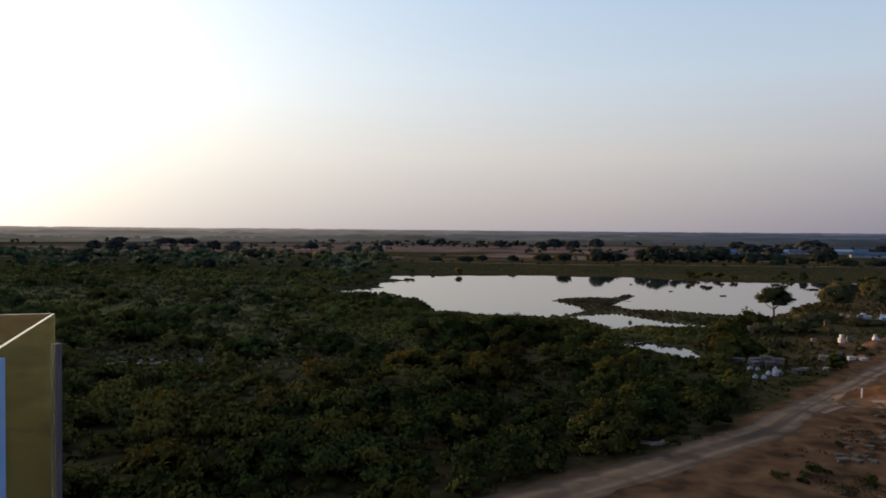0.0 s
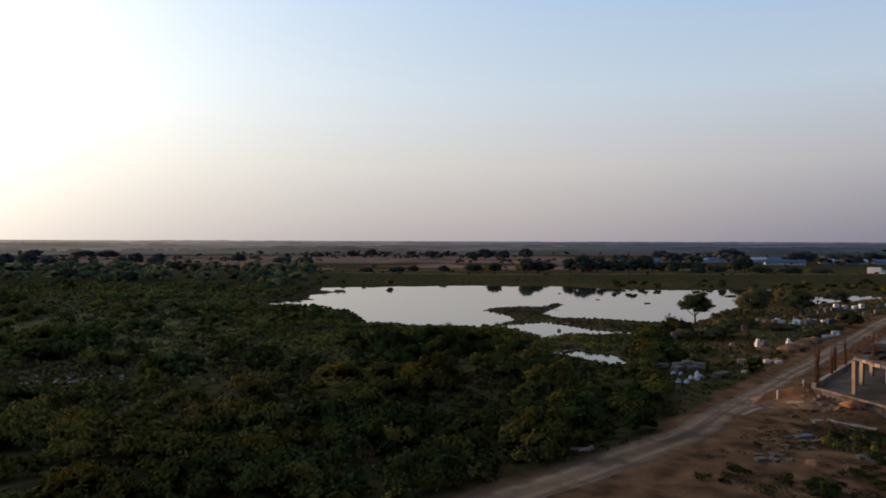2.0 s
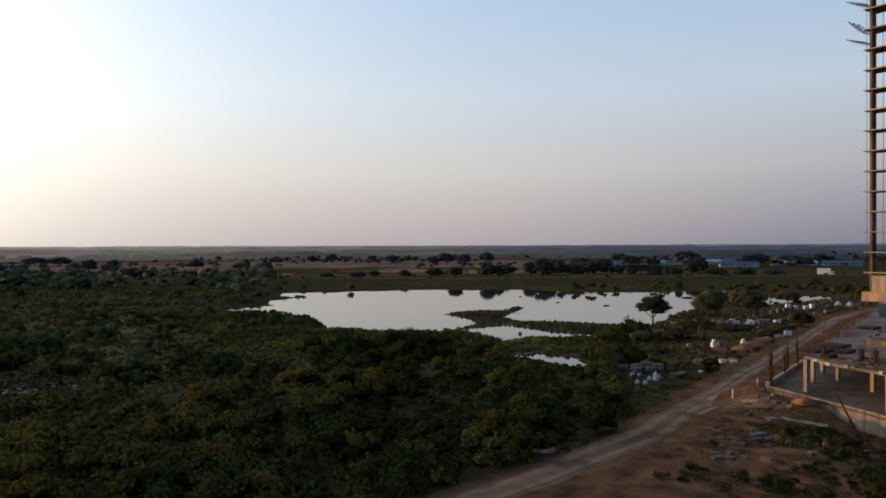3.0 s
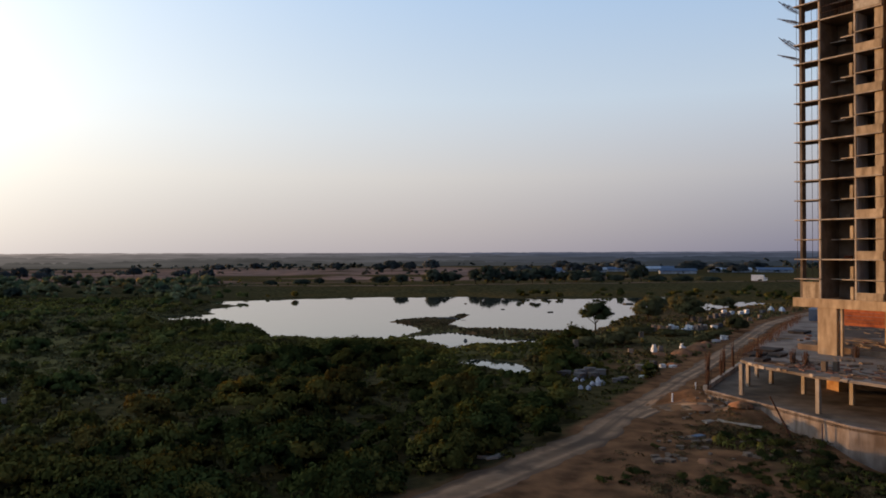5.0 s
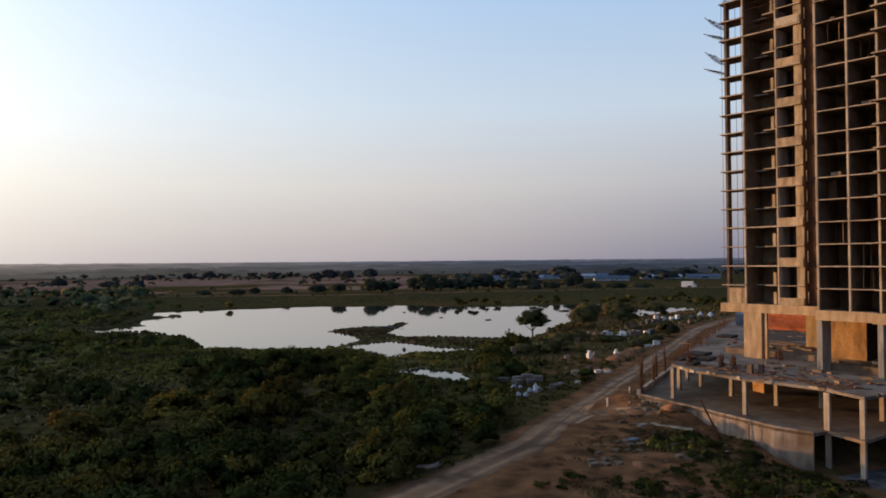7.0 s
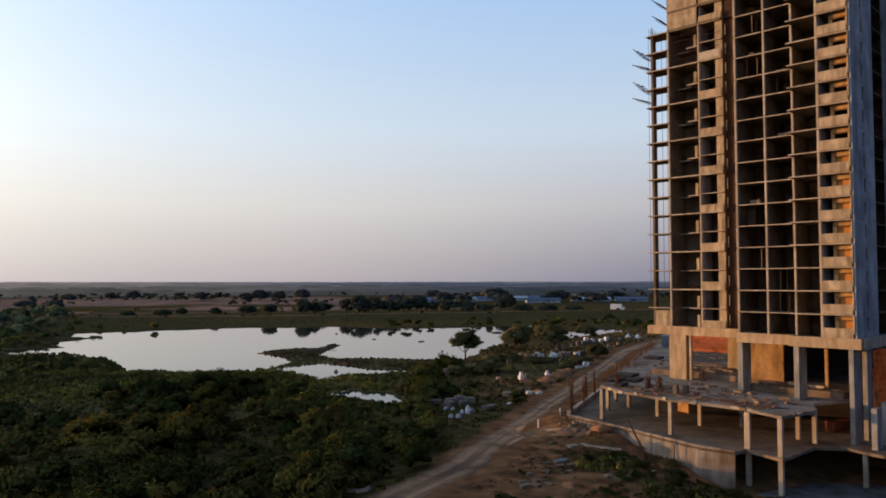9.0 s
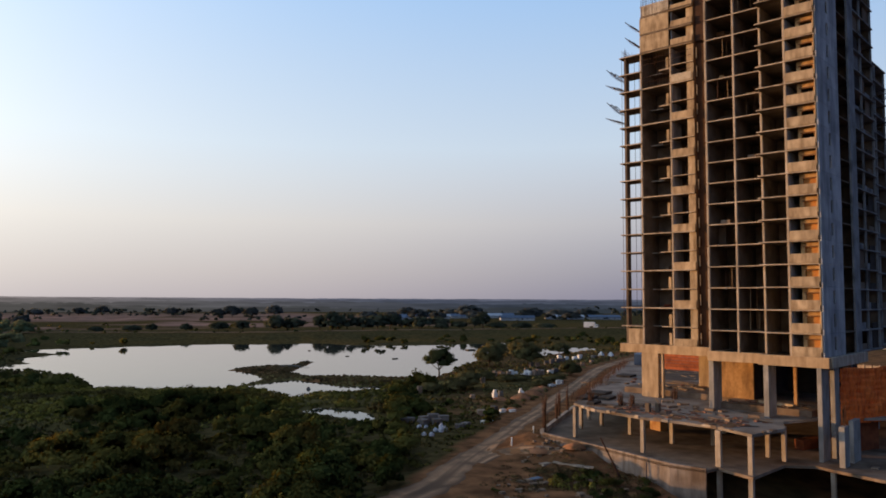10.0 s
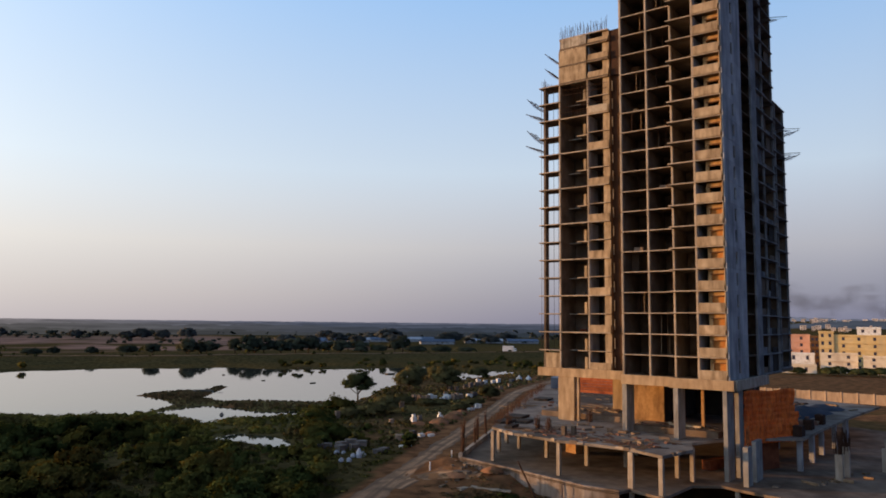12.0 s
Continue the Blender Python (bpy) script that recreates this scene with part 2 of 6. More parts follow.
def ground_material():
    m = bpy.data.materials.new("ground_earth")
    m.use_nodes = True
    nt = m.node_tree
    bs = nt.nodes["Principled BSDF"]
    bs.inputs["Roughness"].default_value = 0.95
    bs.inputs["Specular IOR Level"].default_value = 0.0
    geo = nt.nodes.new("ShaderNodeNewGeometry")
    at = nt.nodes.new("ShaderNodeAttribute")
    at.attribute_name = "zones"
    sep = nt.nodes.new("ShaderNodeSeparateColor")
    nt.links.new(at.outputs["Color"], sep.inputs[0])

    def noisy(a, b, scale):
        n = nt.nodes.new("ShaderNodeTexNoise")
        n.inputs["Scale"].default_value, n.inputs["Detail"].default_value = scale, 7
        nt.links.new(geo.outputs["Position"], n.inputs["Vector"])
        r = nt.nodes.new("ShaderNodeMapRange")
        r.inputs[1].default_value, r.inputs[2].default_value = 0.35, 0.65
        nt.links.new(n.outputs[0], r.inputs[0])
        x = nt.nodes.new("ShaderNodeMix")
        x.data_type = "RGBA"
        x.inputs[6].default_value, x.inputs[7].default_value = (*a, 1), (*b, 1)
        nt.links.new(r.outputs[0], x.inputs[0])
        return x.outputs[2]

    out = noisy((0.042, 0.036, 0.016), (0.100, 0.078, 0.034), 0.5)
    for channel, a, b, s in ((0, (0.100, 0.053, 0.029), (0.268, 0.134, 0.066), 0.30), (1, (0.155, 0.105, 0.084), (0.320, 0.205, 0.160), 0.03), (2, (0.104, 0.091, 0.036), (0.172, 0.143, 0.058), 0.12)):
        x = nt.nodes.new("ShaderNodeMix")
        x.data_type = "RGBA"
        nt.links.new(sep.outputs[channel], x.inputs[0])
        nt.links.new(out, x.inputs[6])
        nt.links.new(noisy(a, b, s), x.inputs[7])
        out = x.outputs[2]
    nt.links.new(out, bs.inputs["Base Color"])
    n = nt.nodes.new("ShaderNodeTexNoise")
    n.inputs["Scale"].default_value, n.inputs["Detail"].default_value = 1.2, 6
    nt.links.new(geo.outputs["Position"], n.inputs["Vector"])
    bp = nt.nodes.new("ShaderNodeBump")
    bp.inputs["Strength"].default_value, bp.inputs["Distance"].default_value = 0.7, 0.15
    nt.links.new(n.outputs[0], bp.inputs["Height"])
    nt.links.new(bp.outputs[0], bs.inputs["Normal"])
    return m


def water_material():
    m = bpy.data.materials.new("pond_water")
    m.use_nodes = True
    nt = m.node_tree
    bs = nt.nodes["Principled BSDF"]
    bs.inputs["Base Color"].default_value = (0.03, 0.035, 0.03, 1)
    bs.inputs["Roughness"].default_value = 0.03
    bs.inputs["IOR"].default_value = 1.33
    geo = nt.nodes.new("ShaderNodeNewGeometry")
    n = nt.nodes.new("ShaderNodeTexNoise")
    n.inputs["Scale"].default_value, n.inputs["Detail"].default_value = 0.8, 3
    nt.links.new(geo.outputs["Position"], n.inputs["Vector"])
    bp = nt.nodes.new("ShaderNodeBump")
    bp.inputs["Strength"].default_value, bp.inputs["Distance"].default_value = 0.15, 0.02
    nt.links.new(n.outputs[0], bp.inputs["Height"])
    nt.links.new(bp.outputs[0], bs.inputs["Normal"])
    return m


def glass_material():
    m = bpy.data.materials.new("tinted_glass")
    m.use_nodes = True
    nt = m.node_tree
    bs = nt.nodes["Principled BSDF"]
    bs.inputs["Base Color"].default_value = (0.36, 0.50, 0.42, 1)
    bs.inputs["Transmission Weight"].default_value = 0.972
    bs.inputs["Roughness"].default_value = 0.06
    bs.inputs["IOR"].default_value = 1.45
    geo = nt.nodes.new("ShaderNodeNewGeometry")
    n = nt.nodes.new("ShaderNodeTexNoise")
    n.inputs["Scale"].default_value = 3.0
    nt.links.new(geo.outputs["Position"], n.inputs["Vector"])
    r = nt.nodes.new("ShaderNodeMapRange")
    r.inputs[3].default_value, r.inputs[4].default_value = 0.05, 0.075
    nt.links.new(n.outputs[0], r.inputs[0])
    nt.links.new(r.outputs[0], bs.inputs["Roughness"])
    return m


BLUE_PAINT = mat("pale_blue_paint", (0.06, 0.21, 0.74), (0.09, 0.26, 0.80), 3.0, 0.6)
NAVY = mat("navy_paint", (0.030, 0.050, 0.125), (0.042, 0.066, 0.155), 3.0, 0.5)
DARK_TILE = mat("dark_floor_tile", (0.035, 0.036, 0.030), (0.055, 0.056, 0.046), 1.5, 0.8, bump=0.005)
GROUND, WATER, GLASS = ground_material(), water_material(), glass_material()


# ---------------------------------------------------------------- helpers of the scene
def mesh_from(name, verts, faces, material):
    me = bpy.data.meshes.new(name)
    me.from_pydata(verts, [], faces)
    me.materials.append(material)
    me.update()
    return me


def quads(name, cloud, material):
    """A mesh of loose quads from an array (n, 4, 3), with the outward way of each for soft shading."""
    v, ways, tints = cloud
    v = np.asarray(v, dtype=np.float32)
    n = len(v)
    me = bpy.data.meshes.new(name)
    me.vertices.add(n * 4)
    me.vertices.foreach_set("co", v.ravel())
    me.loops.add(n * 4)
    me.loops.foreach_set("vertex_index", np.arange(n * 4, dtype=np.int32))
    me.polygons.add(n)
    me.polygons.foreach_set("loop_start", np.arange(0, n * 4, 4, dtype=np.int32))
    me.materials.append(material)
    at = me.attributes.new("outward", "FLOAT_VECTOR", "POINT")
    at.data.foreach_set("vector", np.asarray(ways, dtype=np.float32).ravel())
    at = me.attributes.new("tint", "FLOAT_VECTOR", "POINT")
    at.data.foreach_set("vector", np.repeat(tints, 4, axis=0).astype(np.float32).ravel())
    me.update(calc_edges=True)
    return me


def add_box(bm, x0, x1, y0, y1, z0, z1):
    c = [bm.verts.new(p) for p in ((x0, y0, z0), (x1, y0, z0), (x1, y1, z0), (x0, y1, z0), (x0, y0, z1), (x1, y0, z1), (x1, y1, z1), (x0, y1, z1))]
    for f in ((3, 2, 1, 0), (4, 5, 6, 7), (0, 1, 5, 4), (1, 2, 6, 5), (2, 3, 7, 6), (3, 0, 4, 7)):
        bm.faces.new([c[i] for i in f])


def part(name, bm, material, parent=None, label=""):
    """Links a bmesh as one mesh object, under a thing or a part when one is given."""
    me = bpy.data.meshes.new(name)
    bm.to_mesh(me)
    bm.free()
    me.materials.append(material)
    ob = new(name, me)
    if parent:
        ob.parent = parent
    return tagged(ob, label)


BOXES = {}


def box(name, x0, x1, y0, y1, z0, z1, material, parent=None, label="", bevel=0.02, turn=0.0):
    """A block with softened edges; blocks of one size and material share their mesh."""
    size = (round(x1 - x0, 3), round(y1 - y0, 3), round(z1 - z0, 3), material.name, bevel)
    if size not in BOXES:
        bm = bmesh.new()
        add_box(bm, -size[0] / 2, size[0] / 2, -size[1] / 2, size[1] / 2, 0, size[2])
        if bevel:
            bmesh.ops.bevel(bm, geom=bm.edges[:], offset=min(bevel, min(size[:3]) * 0.3), segments=1, affect="EDGES")
        me = bpy.data.meshes.new(name)
        bm.to_mesh(me)
        bm.free()
        me.materials.append(material)
        BOXES[size] = me
    ob = new(name, BOXES[size])
    ob.location = ((x0 + x1) / 2, (y0 + y1) / 2, z0)
    ob.rotation_euler = (0, 0, radians(turn))
    if parent:
        ob.parent = parent
    return tagged(ob, label)


def plate(name, outline, z0, z1, material, parent=None, label=""):
    """A flat slab over a polygon."""
    bm = bmesh.new()
    low = [bm.verts.new((x, y, z0)) for x, y in outline]
    top = [bm.verts.new((x, y, z1)) for x, y in outline]
    bm.faces.new(top)
    bm.faces.new(low[::-1])
    n = len(outline)
    for i in range(n):
        bm.faces.new((low[i], low[(i + 1) % n], top[(i + 1) % n], top[i]))
    bmesh.ops.recalc_face_normals(bm, faces=bm.faces[:])
    bmesh.ops.triangulate(bm, faces=[f for f in bm.faces if len(f.verts) > 4])
    return part(name, bm, material, parent, label)


def empty(name, x, y, z):
    ob = new(name)
    ob.empty_display_size = 0.5
    return ob


def seg_dist(px, py, line):
    """Distance of points to a polyline, and the share of the way along it."""
    best = np.full(px.shape, 1e9)
    along = np.zeros(px.shape)
    n = len(line) - 1
    for i in range(n):
        (ax, ay), (bx, by) = line[i], line[i + 1]
        dx, dy = bx - ax, by - ay
        t = np.clip(((px - ax) * dx + (py - ay) * dy) / (dx * dx + dy * dy), 0, 1)
        d = np.hypot(px - ax - t * dx, py - ay - t * dy)
        along = np.where(d < best, (i + t) / n, along)
        best = np.minimum(best, d)
    return best, along


def poly_sdf(px, py, poly):
    """Signed distance to a closed polygon, negative inside."""
    d, _ = seg_dist(px, py, poly + poly[:1])
    inside = np.zeros(px.shape, bool)
    n = len(poly)
    for i in range(n):
        (x1, y1), (x2, y2) = poly[i], poly[(i + 1) % n]
        if y1 != y2:
            c = ((y1 > py) != (y2 > py)) & (px < (x2 - x1) * (py - y1) / (y2 - y1) + x1)
            inside ^= c
    return np.where(inside, -d, d)


RNG = np.random.default_rng(7)
LATTICE = RNG.random((256, 256))


def vnoise(x, y, size):
    """Smooth value noise with cells of the given size, 0 to 1."""
    u, v = x / size, y / size
    i, j = np.floor(u).astype(int), np.floor(v).astype(int)
    a, b = u - i, v - j
    a, b = a * a * (3 - 2 * a), b * b * (3 - 2 * b)
    g = lambda p, q: LATTICE[p % 256, q % 256]
    return (g(i, j) * (1 - a) + g(i + 1, j) * a) * (1 - b) + (g(i, j + 1) * (1 - a) + g(i + 1, j + 1) * a) * b


def smooth(e0, e1, x):
    t = np.clip((x - e0) / (e1 - e0), 0, 1)
    return t * t * (3 - 2 * t)


# ---------------------------------------------------------------- the land
POND = [(-40, 287), (-36, 271), (-24, 262), (-22, 275), (-16, 254), (-8, 246), (-4, 226), (-2, 206), (10, 197), (22, 193), (31, 199), (38, 207), (41, 214), (41.5, 225), (36, 243),
        (45, 254), (57, 253.5), (66, 266), (69, 265), (62, 249), (53, 230), (55.5, 216), (64.5, 214), (78, 203.5), (86, 201), (91, 203), (105, 222), (114, 234), (134, 258), (150, 278), (170, 306), (190, 325),
        (188, 342), (159, 338), (134, 341), (112, 352), (98, 370), (75, 371), (48, 379), (20, 378), (-7, 372), (-33, 362), (-28, 349), (-14, 333), (-30, 318), (-22, 290)]
INLET = [(34.5, 198), (37, 185), (40, 171), (45, 173), (52, 177.5), (64, 179), (66, 184), (56, 189), (53.5, 199), (48, 209), (42, 205)]
PUDDLE = [(36.5, 151), (43, 153.5), (47.5, 148), (49, 141), (47.5, 133.5), (43.5, 135), (40.5, 143)]
FAR_WATER = [(165, 262), (190, 276), (215, 285), (212, 300), (185, 295), (166, 280)]
ROAD = [(-15, 46.2), (1.1, 56.6), (8.7, 62.2), (14.6, 66.5), (20.2, 70.6), (25.9, 75.2), (31.9, 79.7), (37.5, 84.0), (43.2, 91.0), (49.0, 97.4), (55.4, 103.6), (65.4, 114.4), (73.6, 123.2), (81.0, 130.2), (92, 142), (107, 158), (119, 171), (150, 204), (185, 232), (230, 262), (300, 300)]
ROAD_WIDE = [2.7, 2.7, 2.7, 2.8, 2.9, 2.9, 2.8, 2.6, 2.4, 2.2, 2.0, 1.9, 2.0, 2.2, 2.2, 2.2, 2.2, 2.2, 2.2, 2.2, 2.2]
SIDE_TRACK = [(47, 93), (53.5, 98.5), (55.6, 95.5), (57.2, 91.5), (59.0, 87.5)]
BUND = [(-420, 500), (-200, 490), (-48, 472), (23, 459), (89, 440), (157, 443), (223, 439), (300, 430), (460, 405), (700, 380)]
PODIUM = [(61, 96), (63, 82), (64.5, 68.4), (78, 60), (140, 45), (190, 90), (150, 175), (120, 155)]


def land(px, py):
    """Height of the ground."""
    z = (vnoise(px, py, 23.0) - 0.5) * 0.7 + (vnoise(px + 50, py, 7.0) - 0.5) * 0.35
    rd, _ = seg_dist(px, py, ROAD)
    z = z * (0.15 + 0.85 * smooth(2.5, 9.0, rd))
    pit = smooth(77, 68, py) * smooth(56.5, 62.5, px) * smooth(230, 140, px)
    z = z * (1 - pit) - 2.1 * pit
    under = poly_sdf(px, py, PODIUM)
    z = np.where(under < 1.5, np.minimum(z, -0.1), z)
    wd, _ = seg_dist(px, py, [(60.0, 99.0), (61.0, 90), (62.0, 84)])
    z = z + np.where(under > 0.3, 1.7 + 0.9 * vnoise(px, py, 3.0), 0.6) * smooth(7.5, 0.5, wd) * smooth(79, 88, py)
    bd, _ = seg_dist(px, py, BUND)
    z = z + 2.6 * smooth(55, 6, bd)
    wob = (vnoise(px, py, 5.0) - 0.5) * 5.0
    for poly, w in ((POND, 0.5), (INLET, 0.2), (PUDDLE, 0.3), (FAR_WATER, 0.5)):
        s = poly_sdf(px, py, poly) + wob * w
        z = np.where(s < 8 * w + 2, z * smooth(0, 8 * w + 2, s) - 0.45 + 0.45 * smooth(-1, 7 * w + 2, s) - 0.9 * smooth(0.5, -5, s), z)
    far = np.hypot(px, py)
    z = z + smooth(1200, 3600, far) * (4.0 + 8.0 * vnoise(px, py, 900.0))
    bearing = np.degrees(np.arctan2(px, py))
    z = z + 34 * smooth(900, 1700, far) * smooth(46, 56, bearing) * smooth(110, 80, bearing)
    return z


def grid_lines(lo, hi, fine_lo, fine_hi, step):
    inner = list(np.arange(fine_lo, fine_hi, step))
    out, s, x = [], step, fine_hi
    while x < hi:
        out.append(x)
        s *= 1.13
        x += s
    low, s, x = [], step, fine_lo - step
    while x > lo:
        low.append(x)
        s *= 1.13
        x -= s
    return np.array(low[::-1] + inner + out)


gx, gy = grid_lines(-4200, 4800, -60, 200, 2.0), grid_lines(-600, 4800, 36, 500, 2.0)
GX, GY = np.meshgrid(gx, gy)
GZ = land(GX, GY)
nx, ny = len(gx), len(gy)
gv = np.stack([GX, GY, GZ], -1).reshape(-1, 3)
gi = np.arange(nx * ny).reshape(ny, nx)
gf = np.stack([gi[:-1, :-1], gi[:-1, 1:], gi[1:, 1:], gi[1:, :-1]], -1).reshape(-1, 4)
gm = bpy.data.meshes.new("ground")
gm.vertices.add(len(gv))
gm.vertices.foreach_set("co", gv.astype(np.float32).ravel())
gm.loops.add(gf.size)
gm.loops.foreach_set("vertex_index", gf.astype(np.int32).ravel())
gm.polygons.add(len(gf))
gm.polygons.foreach_set("loop_start", np.arange(0, gf.size, 4, dtype=np.int32))
gm.update(calc_edges=True)
gm.polygons.foreach_set("use_smooth", np.ones(len(gf), bool))


def bare(px, py):
    """Share of bare red earth: along the track, between it and the building site, and in the stone yard."""
    rd, _ = seg_dist(px, py, ROAD)
    n = vnoise(px, py, 9.0)
    side = smooth(22, 8, rd + (n - 0.5) * 10)
    right = smooth(0, 6, (px - 20) - (py - 66) * 1.0 - 4) * smooth(150, 120, py) * smooth(20, 40, px)
    yard = smooth(26, 10, np.hypot((px - 82) / 1.2, (py - 142) / 1.0) + (n - 0.5) * 14)
    yard2 = smooth(40, 22, np.hypot((px - 160) / 1.6, (py - 235)) + (n - 0.5) * 16)
    spit = smooth(17, 8, np.hypot((px - 172) / 1.6, py - 272) + (n - 0.5) * 8)
    left = (px - 20) * 0.75 - (py - 70) * 0.66 < 0
    side = np.where(left, smooth(3.0, 2.2, rd + (n - 0.5) * 1.6), side)
    return np.clip(np.maximum.reduce([side, right * (0.35 + 0.9 * (n > 0.45)), yard * 0.5, yard2 * 0.4, spit * 0.9, 0.7 * smooth(5.0, 2.0, seg_dist(px, py, BUND)[0]), 0.8 * smooth(52.5, 54, np.degrees(np.arctan2(px, py))) * smooth(225, 240, np.hypot(px, py)) * smooth(410, 390, np.hypot(px, py)), 0.75 * ((px > 28) & (px < 102) & (py > 199) & (py < 263))]), 0, 1)


zone_fields = smooth(540, 620, GY) * smooth(1250, 950, GY) * smooth(-560, -420, GX) * smooth(360, 240, GX) * smooth(0.36, 0.46, 0.6 * vnoise(GX, GY * 3.0, 180.0) + 0.4 * vnoise(GX, GY * 2.0, 60.0))
zone_fields = np.maximum(zone_fields, smooth(900, 1000, GY) * smooth(0.66, 0.74, vnoise(GX, GY * 3.0, 420.0)) * 0.6)
zone_grass = smooth(-40, -70, GX) * smooth(150, 190, GY) * smooth(330, 280, GY) * smooth(0.4, 0.6, vnoise(GX, GY * 2.0, 40.0)) * 0.8
# pale grass on the left plain, raised also for sunward haze
zone_left = 1.0 * smooth(10, -25, GX) * smooth(75, 105, GY) * smooth(330, 250, GY) * smooth(0.62, 0.42, vnoise(GX, GY, 26.0))
zone_grass = np.maximum(zone_grass, zone_left)
zone_shore = smooth(60, 25, poly_sdf(GX, GY, POND)) * smooth(235, 215, GY) * smooth(110, 80, GX) * smooth(0.25, 0.5, vnoise(GX, GY, 18.0))
zone_grass = np.maximum(zone_grass, zone_shore * 0.9)
zc = gm.color_attributes.new("zones", "FLOAT_COLOR", "POINT")
zc.data.foreach_set("color", np.stack([bare(GX, GY), zone_fields, zone_grass, np.ones_like(GX)], -1).astype(np.float32).ravel())
gm.materials.append(GROUND)
tagged(new("ground", gm), "uneven earth ground with scrub, bare red soil and brown fields", "ground", kind="structure")

# unseen rise added towards the low sun to keep the plain in shade
rise_v, rise_f = [], []
for i in range(81):
    p = -160 + 460 * i / 80
    for j in range(9):
        s_ = 845 + 110 * j / 8
        h = (56.0 + 1.9 * float(smooth(85, 65, p)) - 1.6 * float(smooth(128, 148, p))) * math.sin(math.pi * j / 8) ** 0.7 * float(smooth(300, 282, p)) + 2.0 * float(vnoise(np.array(p), np.array(s_), 14.0)) - 1.0
        rise_v.append((0.63 * p - 0.777 * s_, 0.777 * p + 0.63 * s_, h))
    if i:
        rise_f += [((i - 1) * 9 + j, i * 9 + j, i * 9 + j + 1, (i - 1) * 9 + j + 1) for j in range(8)]
tagged(new("wooded_rise", mesh_from("wooded_rise", rise_v, rise_f, GROUND)), "unseen long green rise in the west, added to shade the plain", "hill", kind="structure")

# water of the pond and its arms
wv = [(-45, 125, -0.42), (225, 125, -0.42), (225, 390, -0.42), (-45, 390, -0.42)]
tagged(new("water", mesh_from("water", wv, [(0, 1, 2, 3)], WATER)), "still grey pond water mirroring the evening sky", "pond", kind="structure")

# dirt road and the faint track that leaves it for the site
def dirt_track(name, line, wide, lift, label):
    """A worn strip of dust that sinks raggedly into the ground at both sides, with wheel ruts."""
    fine, half = [], []
    for i in range(len(line) - 1):
        (ax, ay), (bx, by) = line[i], line[i + 1]
        n = max(2, int(math.hypot(bx - ax, by - ay) / 0.7))
        fine += [(ax + (bx - ax) * k / n, ay + (by - ay) * k / n) for k in range(n)]
        half += [wide[i] + (wide[i + 1] - wide[i]) * k / n for k in range(n)]
    fine, half = np.array(fine), np.array(half)
    for _ in range(24):
        fine[1:-1] = (fine[:-2] + fine[1:-1] * 2 + fine[2:]) / 4
    tang = np.gradient(fine, axis=0)
    tang /= np.linalg.norm(tang, axis=1, keepdims=True)
    across = np.linspace(-1.35, 1.35, 29)
    w = half[:, None]
    x, y = fine[:, :1] + tang[:, 1:] * across * w, fine[:, 1:] - tang[:, :1] * across * w
    s = np.abs(across)[None] + 0 * w
    ragged = (vnoise(x, y, 1.6) - 0.5) * 0.30 + (vnoise(x + 9, y, 4.5) - 0.5) * 0.34
    ruts = np.exp(-((np.abs(across - 0.08) - 0.42) / 0.13) ** 2)[None] * (0.6 + 0.6 * vnoise(x, y, 3.0)) + 0.7 * np.exp(-((across - 0.85) / 0.10) ** 2)[None] * vnoise(x + 40, y, 6.0)
    z = land(x, y) + lift - 0.04 * ruts - 0.16 * smooth(0.72, 1.12, s + ragged) + 0.03 * (vnoise(x, y, 0.9) - 0.5)
    way = np.arange(len(fine))[:, None] * 0.7
    streak = vnoise(across[None] * 5.5 + 0 * way, way * 0.05 + 3, 1.0) - 0.5
    dust = np.clip(0.34 + 0.5 * ruts - 0.5 * smooth(0.55, 1.1, s + ragged) + 0.75 * streak + 0.12 * (vnoise(x, y, 2.2) - 0.5), 0, 1) * (0.72 + 0.28 * smooth(58, 84, y))
    na = len(across)
    v = np.stack([x, y, z], -1).reshape(-1, 3)
    f = [(k * na + a, k * na + a + 1, (k + 1) * na + a + 1, (k + 1) * na + a) for k in range(len(fine) - 1) for a in range(na - 1)]
    ob = new(name, mesh_from(name, v.tolist(), f, ROADM))
    ra = ob.data.attributes.new("rut", "FLOAT", "POINT")
    ra.data.foreach_set("value", dust.astype(np.float32).ravel())
    ob.data.polygons.foreach_set("use_smooth", np.ones(len(f), bool))
    return tagged(ob, label, "dirt road", kind="structure")


dirt_track("road", ROAD, ROAD_WIDE, 0.085, "pale dusty dirt road with worn wheel ruts")
dirt_track("bank_path", BUND, [1.5] * len(BUND), 0.22, "thin pale footpath along the top of the pond bank")
dirt_track("side_track", SIDE_TRACK, [2.2, 1.7, 1.5, 1.3, 0.9], 0.07, "faint dusty side track leading to the building site")


